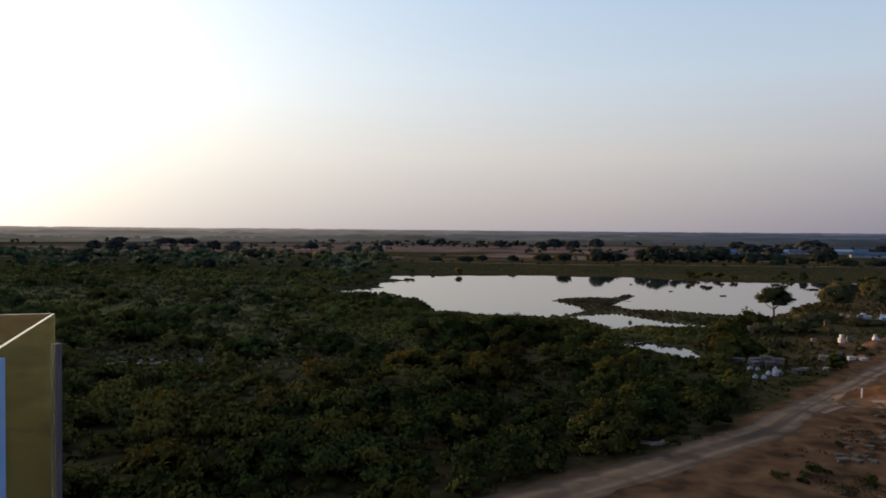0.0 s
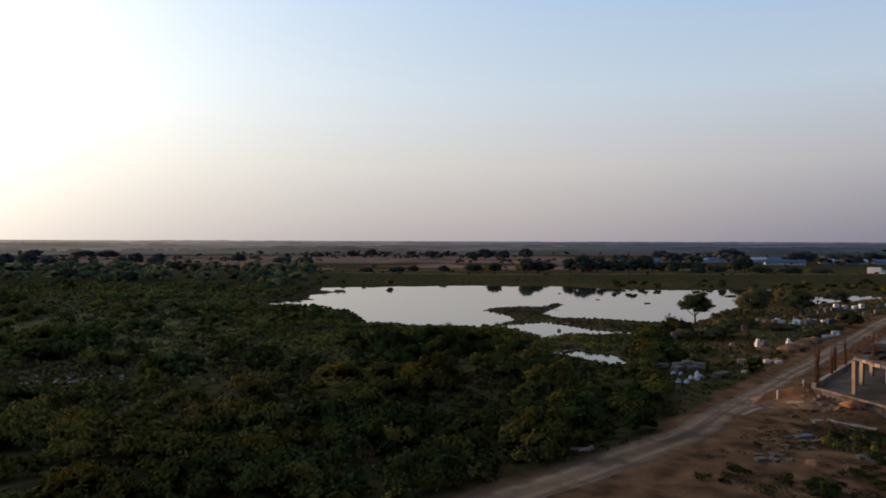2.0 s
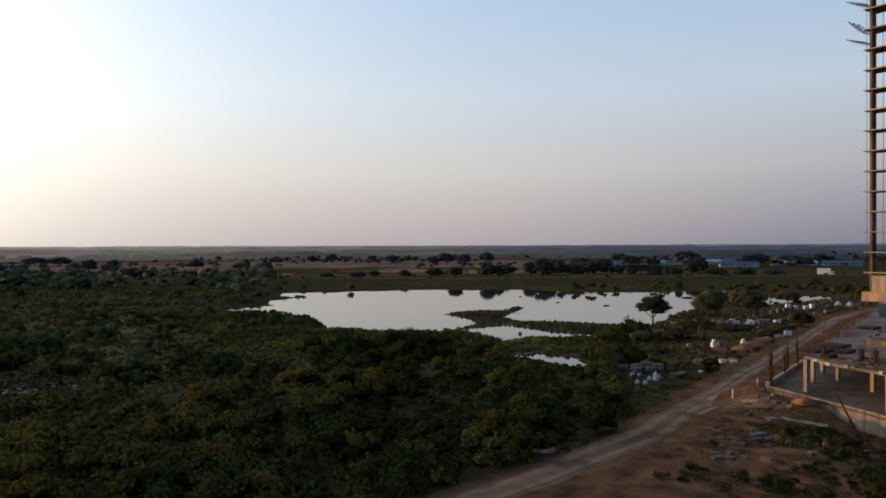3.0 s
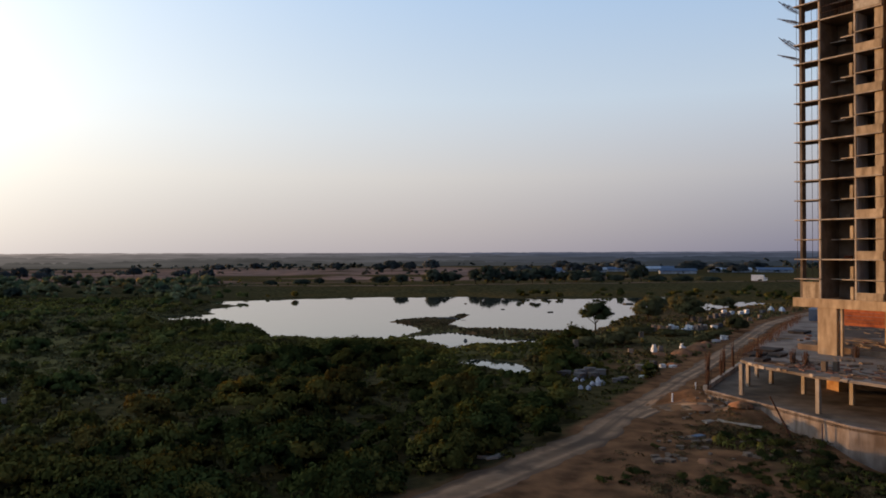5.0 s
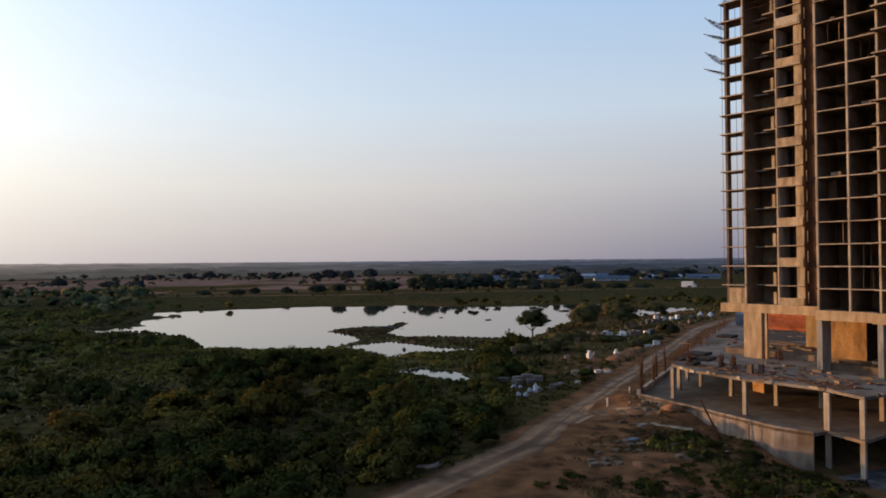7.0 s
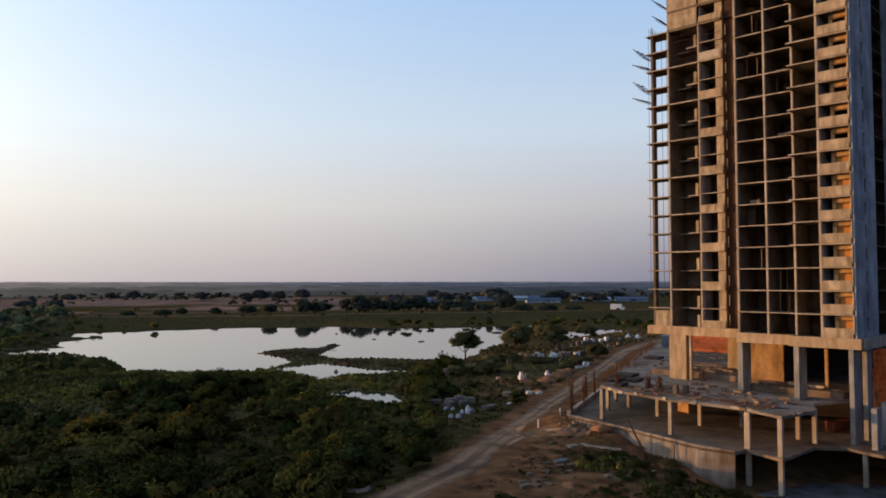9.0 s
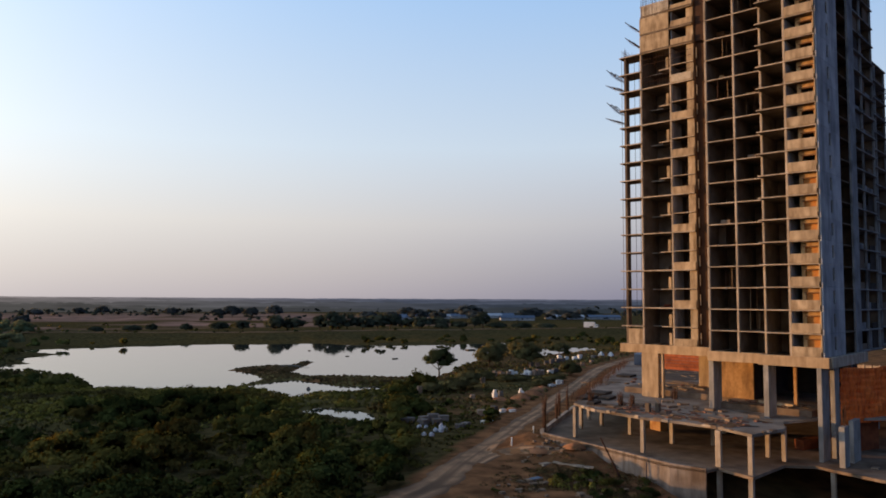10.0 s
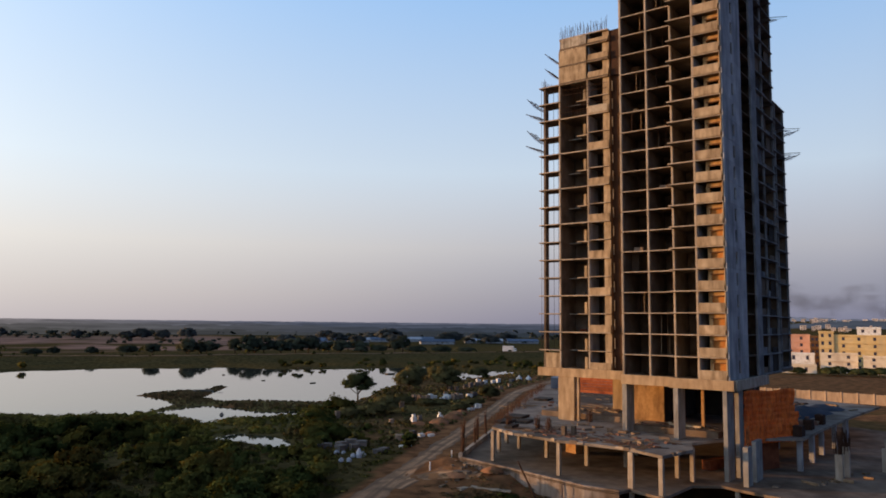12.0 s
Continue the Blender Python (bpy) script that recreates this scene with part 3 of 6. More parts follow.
# ---------------------------------------------------------------- plants
def leaf_cloud(centres, radii, per, size, core=0, vary=0.7, seed=1, fill=0.36, mound=None, tints=None):
    """Loose leaf quads over lumpy crowns, each crown with a tint of its own."""
    g = np.random.default_rng(seed)
    n = len(centres)
    share = radii[:, 0] ** 2 / max(1e-6, np.mean(radii[:, 0] ** 2))
    idx = np.repeat(np.arange(n), np.clip(per * share, per * 0.35, per * 2.6).astype(int))
    m = len(idx)
    d = g.normal(size=(m, 3))
    d /= np.linalg.norm(d, axis=1, keepdims=True)
    d[:, 2] = np.where(d[:, 2] < -0.25, -d[:, 2] * 0.6, d[:, 2])
    lump = 0.78 + 0.3 * g.random((n, 8))

    def swell(k, way):
        """The lumpy outline of crown k along a way, smooth round the crown."""
        turn = (np.arctan2(way[..., 1], way[..., 0]) / (2 * np.pi) + 0.5) * 8
        i = turn.astype(int)
        f = turn - i
        return lump[k, i % 8] * (1 - f) + lump[k, (i + 1) % 8] * f

    r = swell(idx, d) * ((0.58 + 0.5 * g.random(m) ** 0.9) if core else (0.55 + 0.5 * g.random(m) ** 0.5))
    p = centres[idx] + d * radii[idx] * r[:, None]
    nrm = d + g.normal(size=(m, 3)) * 0.6
    nrm /= np.linalg.norm(nrm, axis=1, keepdims=True)
    t = np.cross(nrm, g.normal(size=(m, 3)))
    t /= np.linalg.norm(t, axis=1, keepdims=True)
    b = np.cross(nrm, t)
    s = (np.asarray(size)[idx] if np.ndim(size) else np.full(m, size)) * (0.6 + 0.8 * g.random(m))
    t, b = t * s[:, None], b * (s * 0.65)[:, None]
    ways = d * [1, 1, 0.9] + [0, 0, 0.35] + nrm * 0.12
    if mound is not None:
        ways = ways * 0.28 + mound[idx]
    ways /= np.linalg.norm(ways, axis=1, keepdims=True)
    if tints is None:
        patch = np.clip(vnoise(centres[:, 0], centres[:, 1], 9.0) * 1.7 - 0.35, 0, 1)
        tints = (1.0 - vary * 0.5 + vary * (0.35 * g.random(n) + 0.6 * patch))[:, None] * np.ones(3)
    leaves = np.stack([p - t, p - b * 0.9, p + t, p + b], 1)
    ways = np.repeat(ways[:, None], 4, axis=1)
    grain = tints[idx] * (0.92 + 0.16 * g.random(m))[:, None]
    if not core:
        return leaves, ways, grain
    # a lumpy inner mass of foliage behind the loose leaves, darkened for shade between them
    around = int(core)
    rings = 1.0 - 1.35 * np.linspace(0, 1, max(4, around // 2)) ** 1.4
    ang = 2 * np.pi * np.arange(around) / around
    flat = np.sqrt(np.clip(1 - rings ** 2, 0, 1))
    unit = np.stack([flat[:, None] * np.cos(ang), flat[:, None] * np.sin(ang), np.repeat(rings[:, None], around, 1)], -1).reshape(-1, 3)
    bulge = swell(np.arange(n)[:, None], np.repeat(unit[None], n, 0)) * (fill + 0.22 * g.random((n, len(unit))))
    bulge[:, :around] = bulge[:, :1]
    body = centres[:, None] + unit[None] * radii[:, None] * bulge[..., None]
    ids = np.array([(q * around + k, (q + 1) * around + k, (q + 1) * around + (k + 1) % around, q * around + (k + 1) % around) for q in range(len(rings) - 1) for k in range(around)])
    inner = body[:, ids].reshape(-1, 4, 3)
    cw = unit[ids] * 0.5 + [0, 0, 0.35] + g.normal(size=(n, len(ids), 1, 3)) * 0.12
    if mound is not None:
        cw = cw * 0.35 + mound[:, None, None]
    cw = (cw / np.linalg.norm(cw, axis=-1, keepdims=True)).reshape(-1, 4, 3)
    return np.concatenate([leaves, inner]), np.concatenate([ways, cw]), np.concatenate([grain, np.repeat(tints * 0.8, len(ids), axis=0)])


BUSH_TINTS = np.array([(0.62, 0.84, 0.72), (0.95, 1.05, 0.85), (1.26, 1.20, 0.88), (1.12, 0.96, 0.78), (0.42, 0.56, 0.62)])


def bush_tints(x, y, g):
    """A tint for each bush: greens, olives, a few dry ones, in patches over the land."""
    patch = vnoise(x + 11, y, 22.0)
    kind = np.searchsorted([0.30, 0.55, 0.82, 0.89], np.clip(g.random(len(x)) * 0.75 + 0.5 * (patch - 0.25), 0, 0.999))
    kind = np.where((kind == 4) & (patch > 0.45), 2, kind)
    # dusty brightens bushes on the sun side: veiling haze put into their tint
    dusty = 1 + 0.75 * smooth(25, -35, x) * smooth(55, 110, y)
    return BUSH_TINTS[kind] * (dusty * (0.72 + 0.5 * g.random(len(x)) + 0.25 * (patch - 0.5)) * (0.62 + 0.76 * vnoise(x + 70, y, 38.0)))[:, None]


def scatter(n, x0, x1, y0, y1, keep, seed):
    g = np.random.default_rng(seed)
    x, y = g.uniform(x0, x1, n), g.uniform(y0, y1, n)
    k = keep(x, y, g.random(n))
    return x[k], y[k]


def wet(x, y):
    return np.minimum.reduce([poly_sdf(x, y, p) for p in (POND, INLET, PUDDLE, FAR_WATER)])


def clear_view(x, y):
    """Keeps tall growth off the strip in front of the inlet and the puddle, and off the spit."""
    ok = ~((x > 30) & (x < 100) & (y > 178) & (y < 260))
    for k in (1.0, 1.04, 1.08, 1.12, 1.16, 1.20, 1.24):
        ok &= (poly_sdf(x * (k * 0.6 + 0.4), y * (k * 0.6 + 0.4), POND) > 2.0) | (x > -8)
        ok &= np.minimum(poly_sdf(x * k, y * k, INLET), poly_sdf(x * k, y * k, PUDDLE)) > 2.6
    ok &= np.hypot((x + 47) / 11, (y - 121) / 10) > 1
    far, way = np.hypot(x, y), np.degrees(np.arctan2(x, y))
    ok &= ~((way > 21.6) & (way < 27.5) & (far > 106) & (far < 138))
    return ok


def scrub_keep(x, y, u):
    rd, _ = seg_dist(x, y, ROAD)
    return (wet(x, y) > 2.5) & clear_view(x, y) & ~((x > -24) & (x < 44) & (y > 163) & (y < 205)) & (rd > 3.5) & (bare(x, y) < 0.3) & (poly_sdf(x, y, PODIUM) > 3) & (u < (0.5 + 0.9 * vnoise(x, y, 16.0)) * (1 - 0.84 * smooth(8, -24, x) * smooth(75, 105, y) * (0.6 + 0.4 * smooth(0.6, 0.4, vnoise(x, y, 26.0))))) & (np.hypot(x, y) > 34) & (seg_dist(x, y, BUND)[0] > 75)


def meadow(x, y):
    """The open strip of olive grass beyond the scrub."""
    return (x < -58) & (y > 296 + 12 * vnoise(x, y, 30.0)) & (y < 385 - 0.16 * (x + 60) + 30 * vnoise(x, y, 50.0))


def scrub(name, n, region, rlo, rhi, per, leaf, material, label, seed, tall=0.75, keep=scrub_keep, core=0, vary=0.7, clumps=1, fill=0.36):
    x, y = scatter(n, *region, keep, seed)
    g = np.random.default_rng(seed + 99)
    r = rlo + (rhi - rlo) * g.random(len(x)) ** 2
    tints = bush_tints(x, y, g) * (0.7 + 0.3 * vary / 0.7) if clumps > 1 else None
    if clumps > 1:
        # each bush is a dome of uneven clumps
        x, y, big = np.repeat(x, clumps), np.repeat(y, clumps), np.repeat(r, clumps)
        tints = np.repeat(tints, clumps, axis=0)
        flat = np.repeat(0.75 + 0.5 * g.random(len(r)), clumps)
        a, q = g.random(len(x)) * 2 * np.pi, np.sqrt(g.random(len(x)))
        x, y = x + np.cos(a) * q * big * 0.82, y + np.sin(a) * q * big * 0.82
        up = np.sqrt(np.clip(1 - q * q, 0, 1))
        turn = np.stack([np.cos(a) * q * 0.8, np.sin(a) * q * 0.8, 0.7 + 0.55 * up], 1)
        r = big * (0.24 + 0.16 * g.random(len(x))) * (13 / clumps) ** 0.4
        lift = big * tall * flat * up * (0.78 + 0.3 * g.random(len(q))) - r * 0.25
        tints = tints * (0.94 + 0.12 * g.random(len(x)))[:, None]
        ok = keep(x, y, np.zeros(len(x)))
        x, y, r, lift, turn, tints = x[ok], y[ok], r[ok], lift[ok], turn[ok], tints[ok]
    else:
        lift, turn = 0.0, None
    rad = np.stack([r, r * (0.8 + 0.4 * g.random(len(x))), r * (0.85 if clumps > 1 else tall)], 1)
    c = np.stack([x, y, land(x, y) + lift + rad[:, 2] * 0.4], 1)
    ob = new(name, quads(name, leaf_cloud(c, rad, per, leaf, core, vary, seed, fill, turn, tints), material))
    return tagged(ob, label, "shrubs", kind="stuff")


scrub("scrub_near", 620, (-70, 60, 36, 122), 1.7, 5.2, 62, 0.23, LEAF, "dense dark green thorny scrub covering the plain", 11, 0.62, core=8, vary=0.35, clumps=13, fill=0.5)
scrub("scrub_middle", 1450, (-150, 75, 118, 240), 1.8, 5.4, 36, 0.32, LEAF, "dense dark green thorny scrub covering the plain", 12, 0.62, core=7, clumps=9, fill=0.54)
scrub("scrub_far", 2600, (-420, 330, 235, 640), 1.4, 4.2, 16, 0.5, LEAF, "dark green scrub beyond the pond", 13, 0.7, lambda x, y, u: scrub_keep(x, y, u) & (u < 0.9 * smooth(560, 360, y) + 0.06), core=7, clumps=4, fill=0.6)
scrub("left_scrub", 1700, (-280, -28, 150, 350), 1.5, 4.6, 14, 0.36, LEAF, "dark thorn bushes on the rough grass beside the pond", 24, 0.62, lambda x, y, u: (wet(x, y) > 4) & (np.minimum.reduce([poly_sdf(x * k, y * k, POND) for k in (1.05, 1.1, 1.15)]) > 2) & (u < 0.02 + 0.42 * vnoise(x, y, 30.0)) & ((x < -110) | (y > 225)) & ~meadow(x, y), core=7, vary=1.2, clumps=7, fill=0.6)
scrub("bank_scrub", 1500, (-480, -38, 330, 590), 2.2, 6.4, 12, 0.6, LEAF_BANK, "belt of dark scrub and low trees at the edge of the fields, paled for haze", 21, 0.95, lambda x, y, u: (wet(x, y) > 4) & (u < 0.35 + 0.8 * vnoise(x, y * 2, 40.0)) & (y > 345 + 40 * vnoise(x, y, 60.0)) & ~meadow(x, y), core=6, clumps=5, fill=0.64)
scrub("bund_bushes", 320, (-60, 480, 395, 500), 0.6, 1.6, 12, 0.4, LEAF_DARK, "low dark bushes along the pond bank", 22, 0.8, lambda x, y, u: (seg_dist(x, y, BUND)[0] < 14) & (u < 0.2 + 0.9 * vnoise(x, y, 25.0)), core=7, clumps=3, fill=0.6)


def roadside_keep(x, y, u):
    rd, _ = seg_dist(x, y, ROAD)
    return (rd > 4.6) & (np.degrees(np.arctan2(x, y)) < 21.8) & ((x - 20) * 0.75 - (y - 70) * 0.66 < 0) & (u < 0.35 + 0.9 * vnoise(x, y, 9.0))


scrub("roadside_scrub", 110, (20, 47, 76, 126), 1.1, 3.2, 50, 0.2, LEAF, "dark green bushes beside the dirt road", 27, 0.6, roadside_keep, core=8, vary=0.3, clumps=9, fill=0.5)


def brush_keep(x, y, u):
    near = np.minimum(poly_sdf(x * 1.02, y * 1.02, INLET), poly_sdf(x * 1.02, y * 1.02, PUDDLE))
    return (wet(x, y) > 1.5) & (near > 0.5) & (seg_dist(x, y, ROAD)[0] > 2.65) & (bare(x, y) < 0.55) & (poly_sdf(x, y, PODIUM) > 3) & (u < 0.5 + 0.9 * vnoise(x, y, 11.0)) & (np.hypot(x, y) > 34)


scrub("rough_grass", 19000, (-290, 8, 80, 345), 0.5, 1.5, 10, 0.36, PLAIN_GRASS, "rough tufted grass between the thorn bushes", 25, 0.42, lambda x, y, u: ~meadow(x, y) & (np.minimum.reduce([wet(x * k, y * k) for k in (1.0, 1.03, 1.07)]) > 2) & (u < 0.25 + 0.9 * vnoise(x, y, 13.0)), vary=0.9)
scrub("meadow_grass", 5200, (-330, -58, 296, 450), 0.5, 1.3, 9, 0.5, SEDGE, "open strip of olive-yellow grass", 28, 0.4, lambda x, y, u: meadow(x, y) & (wet(x, y) > 4), vary=0.5)
scrub("low_brush", 8500, (-110, 80, 36, 190), 0.35, 1.0, 22, 0.19, REED, "low yellow-green brush and grass tufts", 14, 0.55, lambda x, y, u: brush_keep(x, y, u) & (u < 1 - 0.6 * smooth(5, -30, x)))


ISLAND = [(35, 246), (39, 215), (37, 203), (50, 206), (58, 188), (86, 190), (93, 205), (84, 207), (66, 217), (57, 219), (71, 268), (48, 260)]


def island(x, y):
    """The low mud island and spit in the pond."""
    return poly_sdf(x, y, ISLAND) < 2.5


def reed_keep(x, y, u):
    w = wet(x, y)
    return ~island(x, y) & (w > 0.4) & (w < 16) & (np.minimum(poly_sdf(x * 1.02, y * 1.02, INLET), poly_sdf(x * 1.02, y * 1.02, PUDDLE)) > 0.5) & (u < 1.1 - w / 16) & (y < 262) & (bare(x, y) < 0.4)


scrub("island_grass", 5200, (30, 98, 183, 272), 0.16, 0.42, 20, 0.2, MUD_GRASS, "short brown grass on the mud island", 23, 0.8, lambda x, y, u: island(x, y) & (wet(x, y) > 0.3))
scrub("pond_reeds", 5200, (-45, 120, 125, 262), 0.35, 0.8, 36, 0.22, REED, "yellow-green reeds and grass along the pond edge", 15, 0.9, reed_keep)


def bed_keep(x, y, u):
    w = poly_sdf(x, y, POND)
    return ~island(x, y) & (w > 1.0) & (wet(x, y) > 1.0) & (w < 50) & (y < 215) & (u < 1.1 - w / 55) & (vnoise(x, y, 14.0) > 0.3)


scrub("reed_bed", 6500, (-34, 50, 140, 215), 0.45, 1.1, 30, 0.2, SEDGE, "yellow-green reed bed along the near shore", 19, 0.75, bed_keep)


def yard_keep(x, y, u):
    rd, _ = seg_dist(x, y, ROAD)
    return ~island(x, y) & (wet(x, y) > 1.0) & (rd > 4.5) & (poly_sdf(x, y, PODIUM) > 2) & (u < 0.15 + vnoise(x, y, 12.0))


scrub("yard_grass", 6800, (56, 215, 120, 300), 0.3, 0.8, 24, 0.26, PLAIN_GRASS, "rough green grass between the stones of the yard", 18, 0.6, yard_keep)


def far_keep(x, y, u):
    return (u < 0.015 + 0.9 * smooth(0.58, 0.70, vnoise(x, y * 2.6, 150.0)) + 0.12 * smooth(150, 400, x)) & (y > 640 + 120 * smooth(250, -200, x))


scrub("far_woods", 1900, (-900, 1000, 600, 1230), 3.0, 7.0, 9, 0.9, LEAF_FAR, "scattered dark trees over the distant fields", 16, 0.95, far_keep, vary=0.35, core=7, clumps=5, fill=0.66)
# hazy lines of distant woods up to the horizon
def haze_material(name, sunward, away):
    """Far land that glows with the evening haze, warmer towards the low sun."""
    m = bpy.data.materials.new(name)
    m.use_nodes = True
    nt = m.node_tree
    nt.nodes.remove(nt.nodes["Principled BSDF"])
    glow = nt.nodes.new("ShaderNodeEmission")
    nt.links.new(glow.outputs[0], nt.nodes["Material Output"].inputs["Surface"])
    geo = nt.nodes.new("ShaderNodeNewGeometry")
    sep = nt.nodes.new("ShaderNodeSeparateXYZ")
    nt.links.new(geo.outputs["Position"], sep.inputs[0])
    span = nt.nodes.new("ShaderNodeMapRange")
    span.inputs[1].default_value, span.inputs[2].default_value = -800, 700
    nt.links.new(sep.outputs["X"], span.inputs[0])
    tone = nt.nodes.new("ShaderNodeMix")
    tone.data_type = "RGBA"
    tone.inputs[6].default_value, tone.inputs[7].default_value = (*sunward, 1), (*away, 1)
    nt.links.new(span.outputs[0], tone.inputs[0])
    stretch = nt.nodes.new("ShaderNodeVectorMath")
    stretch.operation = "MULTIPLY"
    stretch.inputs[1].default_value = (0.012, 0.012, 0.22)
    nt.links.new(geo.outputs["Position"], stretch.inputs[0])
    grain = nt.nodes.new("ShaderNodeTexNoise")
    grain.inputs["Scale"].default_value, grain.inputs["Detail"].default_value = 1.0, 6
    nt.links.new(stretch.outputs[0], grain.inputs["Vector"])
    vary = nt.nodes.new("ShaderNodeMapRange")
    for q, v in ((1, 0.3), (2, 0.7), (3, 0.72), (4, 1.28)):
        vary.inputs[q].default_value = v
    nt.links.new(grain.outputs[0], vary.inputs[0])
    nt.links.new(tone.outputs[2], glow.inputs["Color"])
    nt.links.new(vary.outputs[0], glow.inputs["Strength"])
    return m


def treeline(dist, low, swing, bump, colours, b0, b1, steps, label):
    """One hazy line of overlapping round tree tops, far off, between two bearings."""
    k = np.arange(steps + 1)
    a = np.radians(b0 + (b1 - b0) * k / steps)
    crowns = np.zeros(steps + 1)
    many = int(steps * 0.28)
    for c, w, h in zip(gb.integers(0, steps, many), gb.uniform(2.0, 9.0, many), gb.uniform(0.25, 1.0, many)):
        crowns = np.maximum(crowns, h * np.sqrt(np.clip(1 - ((k - c) / w) ** 2, 0, 1)))
    top = low + swing * (vnoise(k * 1.0, k * 0.0 + dist, 90.0) - 0.5) * 2 + bump * crowns * (0.25 + 0.75 * vnoise(k * 1.0, k * 0.0 + 3.3 + dist, 55.0))
    x, y = dist * np.sin(a), dist * np.cos(a)
    bv = np.stack([np.stack([x, y, np.full_like(x, -6.0)], -1), np.stack([x, y, top], -1)], 1).reshape(-1, 3)
    bf = [(2 * i, 2 * i + 2, 2 * i + 3, 2 * i + 1) for i in range(steps)]
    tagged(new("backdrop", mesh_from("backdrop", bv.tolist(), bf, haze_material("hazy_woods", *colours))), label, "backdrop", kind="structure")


gb = np.random.default_rng(44)
# haze and its glow are painted as emission, warmer on the sun side
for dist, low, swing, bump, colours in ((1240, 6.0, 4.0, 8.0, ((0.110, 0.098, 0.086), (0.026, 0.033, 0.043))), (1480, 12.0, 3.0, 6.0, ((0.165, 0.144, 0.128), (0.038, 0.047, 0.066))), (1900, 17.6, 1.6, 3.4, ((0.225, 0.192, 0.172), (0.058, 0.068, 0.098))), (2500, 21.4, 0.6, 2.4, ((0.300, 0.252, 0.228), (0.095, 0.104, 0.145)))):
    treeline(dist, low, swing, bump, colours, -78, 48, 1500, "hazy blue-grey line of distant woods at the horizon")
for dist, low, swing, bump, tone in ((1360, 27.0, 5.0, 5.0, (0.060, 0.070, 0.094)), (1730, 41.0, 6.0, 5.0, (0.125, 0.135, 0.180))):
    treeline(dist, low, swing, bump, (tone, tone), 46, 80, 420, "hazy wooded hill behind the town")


def tree(x, y, height, width, seed, leaf=0.28, per=150, lean=0.0, low=0.32, material=LEAF_DARK, label="dark round-crowned tree with a short forked trunk"):
    """A tapered trunk with limbs and a crown of many leaf clumps."""
    g = random.Random(seed)
    z = float(land(np.array([float(x)]), np.array([float(y)]))[0])
    top = empty("tree", 0, 0, 0)
    top.location = (x, y, z)
    bm = bmesh.new()

    def limb(a, b, r0, r1, n=7):
        a, b = Vector(a), Vector(b)
        axis = (b - a).normalized()
        s = axis.orthogonal().normalized()
        t = axis.cross(s)
        ring = []
        for p, r in ((a, r0), ((a + b) / 2 + s * 0.05 * (b - a).length, (r0 + r1) / 2), (b, r1)):
            ring.append([bm.verts.new(p + (s * math.cos(2 * math.pi * k / n) + t * math.sin(2 * math.pi * k / n)) * r) for k in range(n)])
        for q in range(2):
            for k in range(n):
                bm.faces.new((ring[q][k], ring[q][(k + 1) % n], ring[q + 1][(k + 1) % n], ring[q + 1][k]))

    fork = Vector((lean * height * 0.3, 0, height * 0.24))
    limb((0, 0, -0.2), fork, height * 0.035, height * 0.026)
    centres, radii, ways = [], [], []
    count = 17
    mid = height * (low + 0.94) / 2
    tall = height * (0.94 - low) / 2
    for k in range(count):
        up = 1 - 1.7 * (k + 0.5) / count
        a = 2.4 * k + g.uniform(-0.4, 0.4)
        flat = math.sqrt(1 - up * up) * g.uniform(0.8, 1.05)
        way = Vector((math.cos(a) * flat, math.sin(a) * flat, up))
        r = width * g.uniform(0.15, 0.21)
        end = Vector((way.x * (width / 2 - r) + lean * height * 0.3, way.y * (width / 2 - r), mid + way.z * tall * 0.72))
        if k % 2:
            limb(fork * g.uniform(0.8, 1.0), end, height * 0.016, height * 0.005, 5)
        centres.append(end)
        radii.append((r, r, min(r, tall * 0.6) * g.uniform(0.75, 1.0)))
        ways.append((way.x * 0.7, way.y * 0.7, 0.65 + 0.7 * max(way.z, -0.2)))
    part("trunk", bm, BARK, top)
    tone = g.uniform(0.8, 1.25)
    tints = np.array([(tone * q, tone * q, tone * q * 0.95) for q in (g.uniform(0.85, 1.15) for _ in centres)])
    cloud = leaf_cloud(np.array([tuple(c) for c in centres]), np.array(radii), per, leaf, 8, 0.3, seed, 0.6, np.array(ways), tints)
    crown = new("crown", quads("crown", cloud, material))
    crown.parent = top
    return tagged(top, label, "tree")


tree(91.5, 204, 8.6, 11.0, 1, 0.24, 200, low=0.22, label="lone round-crowned tree standing at the pond edge")
tree(129.5, 216, 8.5, 12.0, 2, 0.3, 130, low=0.08, material=LEAF_YARD, label="broad dark tree beside the stone yard")
tree(118, 222, 7.0, 13.0, 3, 0.3, 130, low=0.06, material=LEAF_YARD, label="spreading low tree beside the pond")
for k, (x, y, h, w) in enumerate([(96, 184, 2.4, 8), (100, 178, 1.8, 7), (105, 180, 1.4, 7), (83, 168, 4.4, 9), (78, 165, 3.4, 7), (72, 166, 2.6, 6), (88, 176, 3.6, 6), (113, 175, 1.5, 8), (104, 167, 1.5, 6), (126, 186, 4.0, 8), (142, 262, 6, 12), (156, 268, 6, 12), (172, 262, 5, 11)]):
    tree(x, y, h, w, 20 + k, 0.26, 90, low=0.04, material=LEAF_YARD, label="low spreading green thorn tree near the stone yard")
